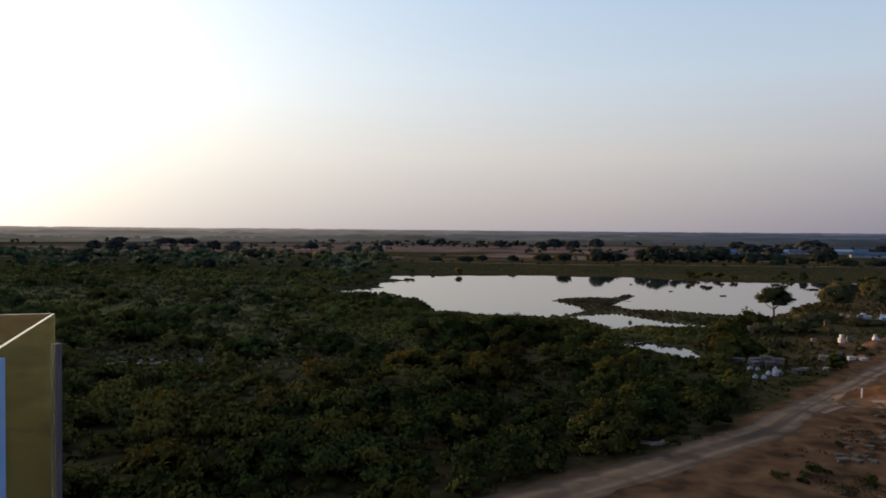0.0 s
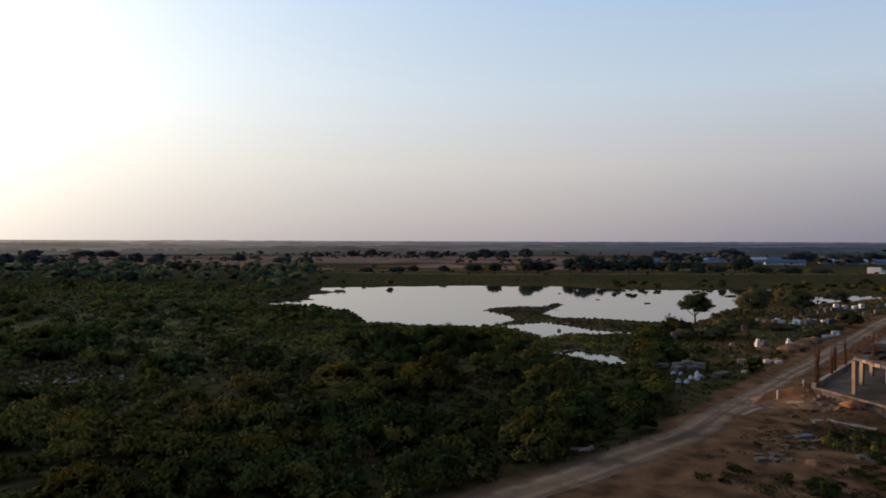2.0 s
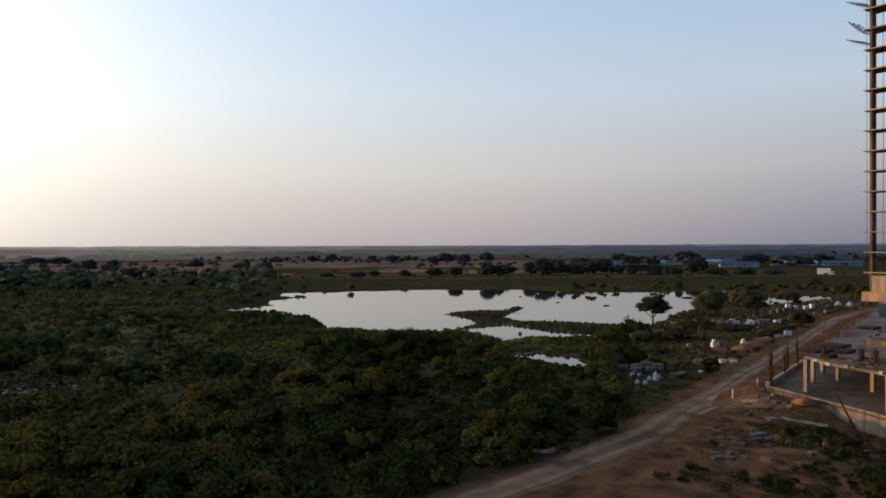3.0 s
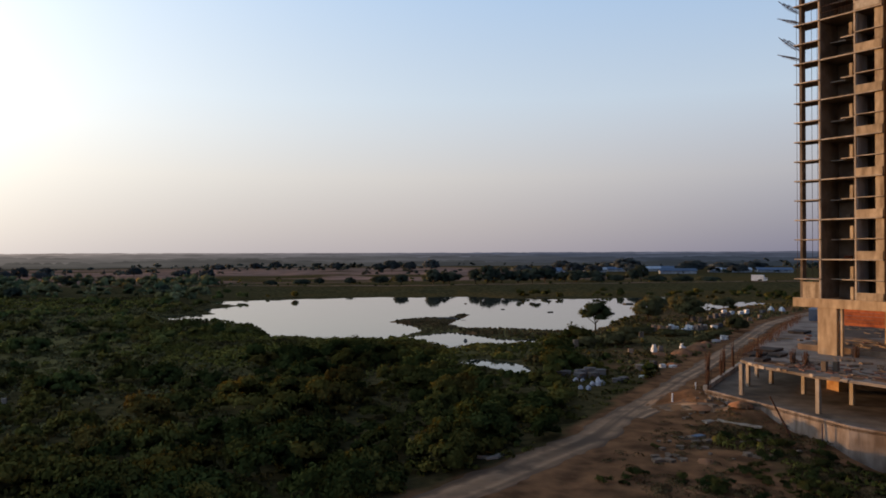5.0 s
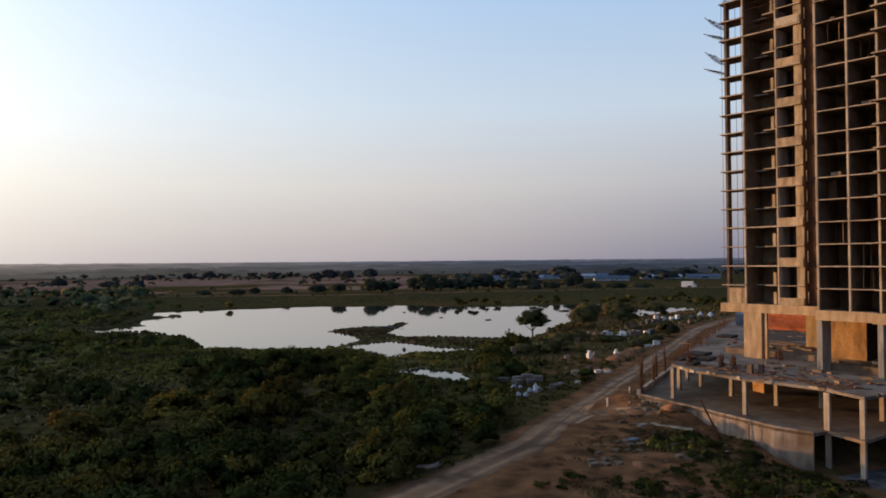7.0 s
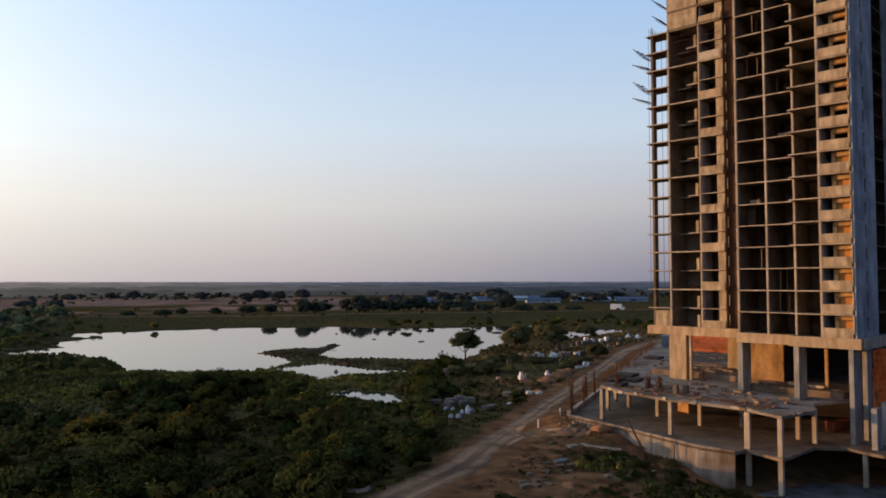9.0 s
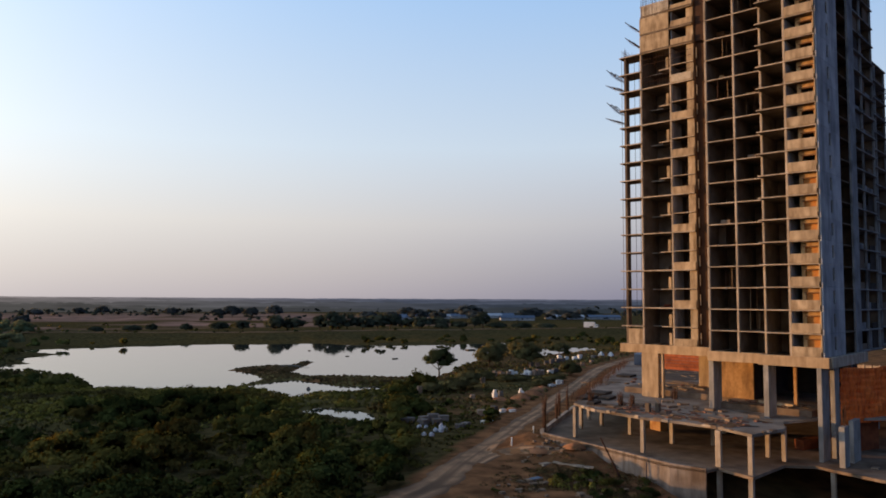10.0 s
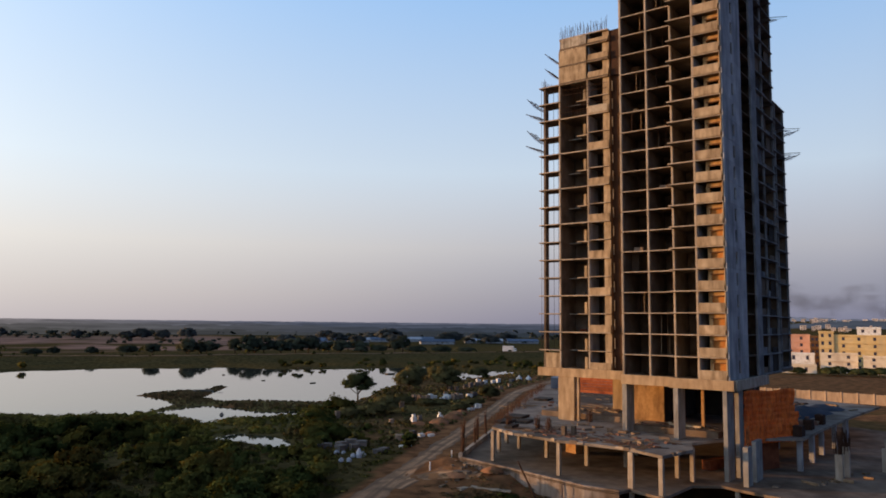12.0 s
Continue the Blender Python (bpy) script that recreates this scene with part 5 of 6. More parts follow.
edge = [(64.3, 94.0), (63.2, 88.2), (64.2, 83.7), (64.8, 79.5), (67.3, 74.2), (68.7, 69.9), (68.4, 64.2), (75.3, 65.6)]
for i in range(len(edge) - 1):
    a, b = Vector(edge[i]), Vector(edge[i + 1])
    n = int((b - a).length / 0.9)
    for k in range(n):
        c = a.lerp(b, (k + 0.5) / n)
        if g.random() < 0.6:
            continue
        w, h = g.uniform(0.2, 0.6), g.uniform(0.03, 0.16)
        bm = bmesh.new()
        add_box(bm, -w, w, -0.16, g.uniform(0.1, 0.5), -g.uniform(0.1, 0.36), h)
        for v in bm.verts:
            v.co += Vector((g.uniform(-0.1, 0.1), g.uniform(-0.06, 0.06), g.uniform(-0.06, 0.06)))
        ob = part("edge_piece", bm, CONCRETE if k % 3 == 0 else STAINED, podium)
        ob.matrix_world = pose(c.x, c.y, 7.1, 0, 0, math.degrees(math.atan2((b - a).y, (b - a).x)))
# rubble lying on the upper deck
def slabbit(name, x, y, z, sx, sy, sz, turn, material, label, category, tilt=0.0, group=""):
    bm = bmesh.new()
    add_box(bm, -sx / 2, sx / 2, -sy / 2, sy / 2, 0, sz)
    bmesh.ops.subdivide_edges(bm, edges=[e for e in bm.edges if e.calc_length() > max(sx, sy) * 0.6], cuts=2)
    gg = random.Random(int(x * 131 + y * 17))
    for v in bm.verts:
        v.co += Vector((gg.uniform(-1, 1) * sx, gg.uniform(-1, 1) * sy, gg.uniform(-0.3, 1) * sz)) * 0.06
    ob = part(name, bm, material)
    ob.matrix_world = pose(x, y, z, tilt, 0, turn)
    return tagged(ob, label, category, group)


for k in range(96):
    x, y = g.uniform(65.5, 79), g.uniform(70, 92)
    if k % 2:
        t = g.random()
        x, y = 62.0 + 6.0 * (1 - t) + g.uniform(0, 2.5), 68 + 24 * t
    if x < 65.2 + max(0, 86 - y) * 0.28:
        x += 3.0
    kind = k % 4
    if kind == 0:
        slabbit("plank", x, y, 7.1, g.uniform(2.0, 4.0), 0.25, 0.06, g.uniform(40, 130), WOOD, "weathered formwork plank lying on the deck", "plank", group="planks on the podium")
    elif kind == 1:
        slabbit("brick_rubble", x, y, 7.1, g.uniform(0.5, 1.4), g.uniform(0.2, 0.5), g.uniform(0.06, 0.16), g.uniform(0, 180), RED_RUBBLE, "broken red brick lying on the deck", "rubble", group="rubble on the podium")
    elif kind == 2:
        slabbit("concrete_chunk", x, y, 7.1, g.uniform(0.6, 1.6), g.uniform(0.4, 0.9), g.uniform(0.1, 0.35), g.uniform(0, 180), STAINED, "broken concrete chunk lying on the deck", "rubble", group="rubble on the podium")
    else:
        slabbit("formwork_sheet", x, y, 7.1, g.uniform(1.2, 2.4), g.uniform(0.8, 1.3), 0.05, g.uniform(0, 180), BROWN_WALL, "dark formwork sheet lying flat on the deck", "formwork", group="formwork on the podium")
for x, y, sx, sy in ((69, 97.2, 4.0, 2.4), (71.5, 95.6, 3.0, 2.0), (66.5, 92, 3.0, 1.2), (74, 101, 4, 3), (92, 108, 5, 3), (96, 122, 4, 3)):
    slabbit("formwork_board", x, y, 7.1, sx, sy, 0.4, 35, DARK_WALL, "stack of dark formwork sheets on the deck", "formwork", group="formwork on the podium")
for k in range(14):
    x, y = spot(g.uniform(114.6, 124), g.uniform(50, 61))
    slabbit("plank", x, y, 8.0, g.uniform(2.0, 4.5), 0.3, 0.12, g.uniform(60, 120), WOOD, "weathered formwork plank lying on the deck", "plank", group="planks on the podium")
slabbit("plank_pile", *spot(108.6, 38.0), 7.99, 5.0, 1.0, 0.35, 100, PLASTER, "low pile of pale planks under the tower", "planks", group="planks on the podium")
for k in range(70):
    x, y, zz = g.uniform(80.5, 99), g.uniform(104, 118), 7.1
    if k % 3 == 0:
        x, y = spot(g.uniform(106.6, 110.5), g.uniform(34, 44))
        zz = 7.99
    elif k % 3 == 1:
        x, y = spot(g.uniform(114, 126), g.uniform(49.5, 62))
        zz = 8.0
    if k % 2:
        slabbit("plank", x, y, zz, g.uniform(1.6, 4.0), g.uniform(0.2, 0.4), g.uniform(0.06, 0.14), g.uniform(0, 180), WOOD, "weathered formwork plank lying on the deck", "plank", group="planks on the podium")
    else:
        slabbit("concrete_chunk", x, y, zz, g.uniform(0.4, 1.3), g.uniform(0.3, 0.8), g.uniform(0.08, 0.3), g.uniform(0, 180), STAINED if k % 4 else RED_RUBBLE, "broken debris lying on the deck under the tower", "rubble", group="rubble on the podium")
gp = random.Random(61)
for k in range(34):
    u, v = gp.random(), gp.uniform(-1, 1)
    x, y = 102 + 19 * u + 4.2 * v, 114.5 + 18.5 * u - 3.6 * v
    slabbit("plank", x, y, 7.13, gp.uniform(1.0, 3.2), gp.uniform(0.15, 0.3), gp.uniform(0.05, 0.12), gp.uniform(0, 180), WOOD if k % 3 else STAINED, "weathered board lying on the dirt under the tower", "plank", group="boards under the tower")
slabbit("site_cabin", 117.4, 143.6, 7.1, 2.4, 6.0, 2.6, -45, BLUE_SHEET, "small blue sheet-metal site cabin on the deck", "cabin")
box("clay_block", 78.2, 79.6, 91.2, 93.6, 2.4, 5.0, ORANGE_WALL, podium, "ochre block stack on the lower deck")
slabbit("clay_block", 89, 73.2, 2.4, 6.0, 1.2, 1.3, 8, BRICK, "stack of red clay blocks on the lower deck", "blocks")


for k in range(64):
    t = g.random()
    x, y = 70.6 - 5.2 * t + g.uniform(0, 8.0), 68 + 24 * t
    if k % 3 == 0:
        slabbit("steel_offcut", x, y, 7.1, g.uniform(1.5, 3.6), 0.1, 0.09, g.uniform(20, 150), RUST, "rusty steel offcut lying on the deck", "steel bar", group="steel offcuts on the podium")
    else:
        slabbit("brick_rubble", x, y, 7.1, g.uniform(0.25, 0.9), g.uniform(0.2, 0.6), g.uniform(0.06, 0.22), g.uniform(0, 180), RED_RUBBLE if k % 3 else BRICK, "broken red brick lying on the deck", "rubble", group="rubble on the podium")

# safety netting hung in strips below the tower
net = empty("safety_netting", 0, 0, 0)
tagged(net, "ragged orange-red safety netting hung below the tower", "safety net")
gn = random.Random(17)
for k in range(9):
    z = 13.7 - 0.78 * k
    bm = bmesh.new()
    n = 56
    last = 99.4 - gn.uniform(0, 1.8)
    first = 87.3 + gn.uniform(0, 0.4)
    row = []
    fold = [gn.uniform(-0.14, 0.14) for _ in range(n + 1)]
    drop = [gn.uniform(-0.10, 0.16) for _ in range(n + 1)]
    for i in range(n + 1):
        x = first + (last - first) * i / n
        sag = 0.10 * math.sin(i * 0.31 + k) + fold[i]
        row.append([bm.verts.new((x, 67.4 + sag * (0.3 + h) + d, z - h + 0.1 * math.sin(i * 0.16 + 2 * k) - (drop[i] if h > 0.9 else 0))) for d, h in ((0, 0), (-0.10, 0.35), (-0.02, 0.7), (0.05, 1.0))])
    for i in range(n):
        for q in range(3):
            bm.faces.new((row[i][q], row[i + 1][q], row[i + 1][q + 1], row[i][q + 1]))
    part("net_strip", bm, NET, net)
for k, x in enumerate((87.4, 90.8, 94.2, 97.6)):
    box("net_pole", x - 0.05, x + 0.05, 67.6, 67.7, 2.4 if x < 88 else 7.1, 14.0, RUST, net)
box("brick_wall_panel", 88.5, 97.0, 69.0, 69.3, 2.4, 6.6, BRICK, podium, "dim red brick wall under the deck")

# catch nets on outrigger poles
MESH = mat("grey_mesh", (0.44, 0.50, 0.60), (0.54, 0.60, 0.70), 3.0, 0.7)


def catch_net(root, out, along, lift, label):
    """Two poles that slope outwards and up from the slab edge with a strip of mesh between them."""
    root, out, along = Vector(root), Vector(out), Vector(along)
    top = empty("catch_net", 0, 0, 0)
    tagged(top, label, "catch net", "catch nets on the tower")
    ends = []
    for q in (0, 0.5, 1):
        a = root + along * q
        b = a + out + Vector((0, 0, lift))
        bm = bmesh.new()
        ax = (b - a).normalized()
        s = ax.orthogonal().normalized() * 0.07
        t = ax.cross(s)
        r0, r1 = [[bm.verts.new(p + s * math.cos(w) + t * math.sin(w)) for w in (0, 2.1, 4.2)] for p in (a, b)]
        for i in range(3):
            bm.faces.new((r0[i], r0[(i + 1) % 3], r1[(i + 1) % 3], r1[i]))
        part("pole", bm, RUST, top)
        ends.append((a, b))
    bm = bmesh.new()
    n = 8
    for lane in range(9):
        u0 = lane / 9
        u1 = u0 + 0.06
        for i in range(n):
            p = [ends[0][0].lerp(ends[0][1], u).lerp(ends[2][0].lerp(ends[2][1], u), w) - Vector((0, 0, 0.35 * math.sin(math.pi * u))) for u, w in ((u0, i / n), (u1, i / n), (u1, (i + 1) / n), (u0, (i + 1) / n))]
            bm.faces.new([bm.verts.new(v) for v in p])
    tagged(part("mesh", bm, MESH, top), kind="stuff")
    return top


for z in (59.4, 53.7):
    catch_net((78.4, 100.1, z), (-1.05, 2.56, 0), (2.6, 1.06, 0), 2.6, "catch net on poles jutting from the tower's edge")
    catch_net((78.4, 100.1, z - 1.2), (-1.4, 2.4, 0), (2.4, 1.0, 0), 1.0, "catch net on poles jutting from the tower's edge")
for z in (67.2, 64.5):
    catch_net((79.7, 96.9, z), (-1.0, 2.4, 0), (2.4, 1.0, 0), 2.3, "catch net on poles jutting from the tower's edge")
for z in (59.5, 54.8):
    catch_net((123.4, 85.2, z), (5.8, 0, 0), (0, 4, 0), 0.9, "catch net on poles jutting from the tower's rear wing")
    catch_net((123.4, 85.2, z - 1.6), (5.6, 0, 0), (0, 4, 0), 2.2, "catch net on poles jutting from the tower's rear wing")
catch_net((109.0, 77.2, 75.0), (5.6, 0, 0), (0, 4, 0), 1.5, "catch net on poles jutting from the tower's rear wing")
rods("rebar", [(LEFT + 0.3, 58.7 - k * 0.8) for k in range(11)], CROWN, 2.2, tower, 0.03, 0.35, 7, 61, "rusty starter bars on the roof edge")
rods("rebar", [(LEFT + 0.3 + k * 0.9, 62.4) for k in range(4)], level(14), 1.6, tower, 0.03, 0.3, 6, 62, "rusty starter bars on the roof edge")
# cage and red shuttering in the recess near the top
box("shutter", LEFT + 0.5, LEFT + 0.7, 47.0, 49.9, level(14), CROWN - 0.3, RUST, tower, "rust-red shuttering in the recess")
for n in (12, 13):
    for k in range(9):
        y = 54.3 + k * 0.55
        box("prop", LEFT + 1.0, LEFT + 1.05, y, y + 0.05, level(n), level(n + 1) - 0.2, RUST, tower)
for n in (14, 15, 16):
    box("ledge", LEFT - 0.24, LEFT - 0.1, 50.1, 58.97, level(n) - 0.1, level(n) + 0.16, RAW, tower, "dark construction joint with splashed concrete")
for n in (12, 13):
    for q in (0.9, 1.8):
        box("guard_rail", LEFT - 0.1, LEFT - 0.04, 50.3, 58.97, level(n) + q, level(n) + q + 0.06, RUST, tower)
box("sheet", LEFT - 0.16, LEFT - 0.12, 50.35, 53.65, level(12) + 0.1, level(12) + 1.3, SHEET, tower, "pale corrugated sheet on a parapet")


# ---------------------------------------------------------------- the site and stone yard
SACKING = mat("white_sacking", (0.32, 0.34, 0.39), (0.46, 0.48, 0.54), 2.5, 0.8, bump=0.03, per_object=0.2)


def heap(name, x, y, r, h, material, label, category, group="", stretch=1.0, turn=0.0):
    """A mound of loose earth with an uneven surface."""
    bm = bmesh.new()
    gg = random.Random(int(x * 37 + y * 11))
    rings, n = 5, 18
    grid = []
    lump = [gg.uniform(0.75, 1.2) for _ in range(n)]
    for q in range(1, rings + 1):
        u = q / rings
        grid.append([bm.verts.new((math.cos(2 * math.pi * k / n) * r * u * lump[k] * stretch, math.sin(2 * math.pi * k / n) * r * u * lump[k], h * max(-0.15, (1 - u ** 1.4)) * gg.uniform(0.85, 1.12) - (0.2 if q == rings else 0))) for k in range(n)])
    mid = bm.verts.new((0, 0, h))
    for k in range(n):
        bm.faces.new((mid, grid[0][k], grid[0][(k + 1) % n]))
        for q in range(rings - 1):
            bm.faces.new((grid[q][k], grid[q + 1][k], grid[q + 1][(k + 1) % n], grid[q][(k + 1) % n]))
    ob = part(name, bm, material)
    ob.matrix_world = pose(x, y, float(land(np.array([x]), np.array([y]))[0]), 0, 0, turn)
    for p in ob.data.polygons:
        p.use_smooth = True
    return tagged(ob, label, category, group)


def sack(x, y, w, h, label, material=SACKING, z=None, group="sacks by the road"):
    """A bulging filled sack with a gathered neck."""
    bm = bmesh.new()
    gg = random.Random(int(x * 91 + y * 53))
    n = 10
    prof = [(0.42, 0), (0.52, 0.18), (0.5, 0.5), (0.4, 0.75), (0.16, 0.9), (0.2, 1.0)]
    rows = [[bm.verts.new((math.cos(2 * math.pi * k / n) * r * w * gg.uniform(0.88, 1.1), math.sin(2 * math.pi * k / n) * r * w * gg.uniform(0.85, 1.1), q * h)) for k in range(n)] for r, q in prof]
    for i in range(len(rows) - 1):
        for k in range(n):
            bm.faces.new((rows[i][k], rows[i][(k + 1) % n], rows[i + 1][(k + 1) % n], rows[i + 1][k]))
    bm.faces.new(rows[-1])
    for v in bm.verts:
        v.co *= 0.72
    ob = part("sack", bm, material)
    ob.matrix_world = pose(x, y, (float(land(np.array([x]), np.array([y]))[0]) if z is None else z) - 0.05, 0, 0, gg.uniform(0, 360))
    return tagged(ob, label, "sack", group)


def block(x, y, sx, sy, sz, material, label, z=None, name="stone_block", group="stone blocks in the yard"):
    zz = float(land(np.array([float(x)]), np.array([float(y)]))[0]) - 0.08 if z is None else z
    return slabbit(name, x, y, zz, sx, sy, sz, random.Random(int(x * 7 + y)).uniform(-30, 30), material, label, "stone block", group=group)


MUD = mat("wet_mud", (0.050, 0.038, 0.028), (0.085, 0.065, 0.045), 0.6, 0.7, bump=0.05)
DARK_STONE = mat("dark_stone", (0.10, 0.09, 0.085), (0.17, 0.15, 0.14), 1.5, 0.9, bump=0.03, per_object=0.25)
for x, y, r, h in ((81.5, 148.0, 3.0, 1.0), (86.5, 147.0, 3.4, 1.9), (92.5, 152.5, 3.6, 1.6), (96.5, 157.0, 3.4, 1.5), (76.0, 133.0, 2.6, 0.9), (100.5, 160.5, 3.0, 1.3)):
    heap("soil_mound", x, y, r * 0.72, h * 0.7, SOIL, "heap of loose orange-red soil beside the dirt road", "soil heap", "soil heaps by the road")
heap("sand_mound", 60.2, 87.8, 1.5, 0.55, SOIL, "sand heap against the retaining wall", "sand heap")
block(67.6, 129.8, 2.2, 1.6, 1.2, STONE, "rough brown stone block in the yard")
block(70.6, 131.0, 1.4, 1.3, 1.6, DARK_STONE, "dark stone block beside a brown one")
block(80.2, 148.2, 1.0, 0.9, 1.0, WHITE, "pale dressed stone block on a soil heap", 0.55)
block(80.2, 148.2, 0.6, 0.6, 0.7, WHITE, "small pale stone set on another block", 1.5)
block(82.4, 149.4, 0.9, 0.9, 1.1, DARK_STONE, "grey stone block beside a pale one", 0.6)
block(87.2, 148.4, 1.1, 0.8, 0.7, WHITE, "pale dressed stone block on a soil heap", 0.9)
block(87.1, 148.5, 0.5, 0.5, 0.6, WHITE, "small pale stone set on another block", 1.58)
block(63.5, 121.3, 1.2, 0.9, 0.5, WHITE, "white stone slab lying by the road")
block(65.0, 122.0, 1.0, 0.8, 0.4, WHITE, "white stone slab lying by the road")
block(73.2, 131.9, 1.1, 0.8, 0.7, WHITE, "white stone block lying by the road")
block(75.0, 131.2, 1.2, 0.8, 0.5, WHITE, "white stone slab lying by the road")
for x, y, sx, sz, m in ((100.2, 191.5, 2.0, 1.8, STONE), (104.6, 193.5, 1.6, 2.4, STONE), (106.9, 194.4, 1.8, 2.2, STONE), (109.4, 192, 1.9, 2.6, WHITE), (110.3, 191.2, 1.5, 1.8, WHITE), (110.9, 188.3, 1.4, 1.3, WHITE), (113.7, 190.5, 2.0, 2.4, WHITE), (112.8, 189.4, 1.4, 1.5, WHITE),
                        (115.4, 188.4, 1.5, 1.9, STONE), (117, 189, 1.4, 2.0, STONE), (118.8, 190, 1.6, 1.9, STONE), (129, 213.2, 1.9, 2.8, STONE), (132, 214.2, 1.6, 2.5, STONE), (133.9, 217, 1.5, 2.0, STONE), (124.3, 194.2, 2.4, 1.6, WHITE), (125.8, 196, 2.6, 1.6, DARK_STONE), (128.5, 198, 2.6, 1.8, DARK_STONE),
                        (105.6, 164.8, 1.7, 1.2, WHITE), (107.2, 165.6, 1.2, 0.8, WHITE), (110.3, 168.4, 1.6, 1.8, WHITE), (111.8, 169, 1.0, 1.5, WHITE), (92, 176.7, 1.7, 2.4, STONE), (69.0, 165.2, 1.6, 3.0, STONE), (71.0, 166.5, 1.2, 3.4, STONE), (76.8, 152.5, 1.6, 1.4, STONE),
                        (154.3, 234.8, 2.2, 2.6, WHITE), (157.0, 234.2, 2.0, 2.0, WHITE), (160.2, 233.5, 2.6, 2.0, WHITE), (164.5, 236.5, 2.2, 2.4, WHITE), (161.8, 235, 1.4, 1.8, WHITE), (140, 221, 2.4, 2.2, DARK_STONE), (144, 224, 2.4, 2.4, DARK_STONE), (148, 226, 3, 2.2, DARK_STONE), (152, 229, 2.4, 2.0, DARK_STONE), (172, 238, 2.6, 1.8, DARK_STONE),
                        (136, 206, 1.6, 1.9, STONE), (141, 210, 1.6, 1.7, STONE), (121, 203, 1.4, 2.0, STONE), (150, 214, 1.8, 1.6, STONE), (158, 220, 1.6, 1.8, STONE)):
    sx, sz = sx * 0.66, sz * 0.66
    block(x, y, sx, sx * 0.8, sz, m, {"white_paint": "white dressed stone block standing in the yard", "stone_block": "upright brown stone block in the yard", "dark_stone": "dark grey stone block in the yard"}[m.name])


for x, y, sx, sz, m in ((105.6, 190.4, 1.3, 1.5, STONE), (107.0, 189.4, 1.2, 1.7, STONE), (108.4, 190.2, 1.2, 2.0, WHITE), (109.6, 189.8, 1.0, 1.5, WHITE), (112.2, 188.6, 1.1, 1.2, WHITE), (114.2, 189.4, 1.0, 1.4, WHITE), (116.0, 189.8, 1.2, 1.5, STONE), (117.6, 190.4, 1.2, 1.6, STONE), (119.4, 191.0, 1.1, 1.3, WHITE), (103.8, 191.6, 1.2, 1.2, STONE)):
    block(x, y, sx, sx * 0.8, sz, m, "white dressed stone block standing in the yard" if m is WHITE else "upright brown stone block in the yard")


def tent(x, y):
    zz = float(land(np.array([float(x)]), np.array([float(y)]))[0])
    bm = bmesh.new()
    base = [bm.verts.new((a, b, -0.1)) for a, b in ((-1.4, -1.4), (1.4, -1.4), (1.4, 1.4), (-1.4, 1.4))]
    eave = [bm.verts.new((a, b, 1.2)) for a, b in ((-1.3, -1.3), (1.3, -1.3), (1.3, 1.3), (-1.3, 1.3))]
    tip = bm.verts.new((0, 0, 3.0))
    for k in range(4):
        bm.faces.new((base[k], base[(k + 1) % 4], eave[(k + 1) % 4], eave[k]))
        bm.faces.new((eave[k], eave[(k + 1) % 4], tip))
    for v in bm.verts:
        v.co *= 0.62
    ob = part("small_tent", bm, WHITE)
    ob.matrix_world = pose(x, y, zz, 0, 0, 20)
    return tagged(ob, "small white pointed tent at the edge of the yard", "tent", "white tents")


tent(182.6, 247.6)
tent(186.4, 246.4)
for x, y, w, h in ((49.4, 113.0, 1.3, 1.0), (48.4, 113.8, 1.2, 0.9), (52.4, 115.8, 1.5, 1.3), (53.4, 116.4, 1.4, 1.2), (51.6, 116.4, 1.2, 1.0), (50.4, 120.6, 1.3, 1.0), (51.5, 120.2, 1.1, 0.8), (53.2, 117.6, 1.2, 1.6)):
    sack(x, y, w, h, "full white sack standing in a dump by the road")
for x, y, sx, sz in ((51.2, 127.4, 2.0, 1.0), (53.6, 126.2, 1.8, 1.3), (55.6, 126.5, 2.0, 1.6), (57.0, 125.0, 1.8, 1.4), (52.4, 123.5, 1.8, 1.1), (54.6, 122.5, 1.6, 1.2), (56.8, 118.0, 1.4, 0.7), (58.4, 118.6, 1.5, 0.8), (49.6, 126.6, 1.4, 1.0)):
    block(x, y, sx, sx * 0.8, sz, DARK_STONE, "dark stone block in a dump by the road", group="dumped stones by the road")

# white marker posts, pole, debris
for x, y, h in ((55.8, 97.8, 1.25), (65.7, 107.9, 1.4)):
    bm = bmesh.new()
    bmesh.ops.create_cone(bm, cap_ends=True, segments=10, radius1=0.13, radius2=0.11, depth=h, matrix=Matrix.Translation((0, 0, h / 2)))
    ob = part("marker_post", bm, WHITE)
    ob.location = (x, y, float(land(np.array([x]), np.array([y]))[0]) - 0.03)
    tagged(ob, "short white marker post standing in bare soil", "post", "white marker posts")
bm = bmesh.new()
bmesh.ops.create_cone(bm, cap_ends=True, segments=8, radius1=0.14, radius2=0.09, depth=5.4, matrix=Matrix.Translation((0, 0, 2.7)))
pole = part("leaning_pole", bm, RUST)
pole.matrix_world = look((60.2, 77.9, 0), (58.9, 79.4, 3.9)) @ pose(0, 0, 0, 180, 0, 0)
tagged(pole, "dark pole leaning beside the retaining wall", "pole")
bm = bmesh.new()
bmesh.ops.create_cone(bm, cap_ends=True, segments=8, radius1=0.08, radius2=0.07, depth=2.6, matrix=Matrix.Translation((0, 0, 1.3)))
post = part("thin_post", bm, STEEL)
post.location = (62.2, 75.2, -0.3)
tagged(post, "thin dark post in front of the retaining wall", "post")
slabbit("concrete_plank", 57.6, 84.5, 0.35, 5.9, 0.9, 0.22, -62.5, CONCRETE, "long pale concrete plank lying in the grass", "plank")
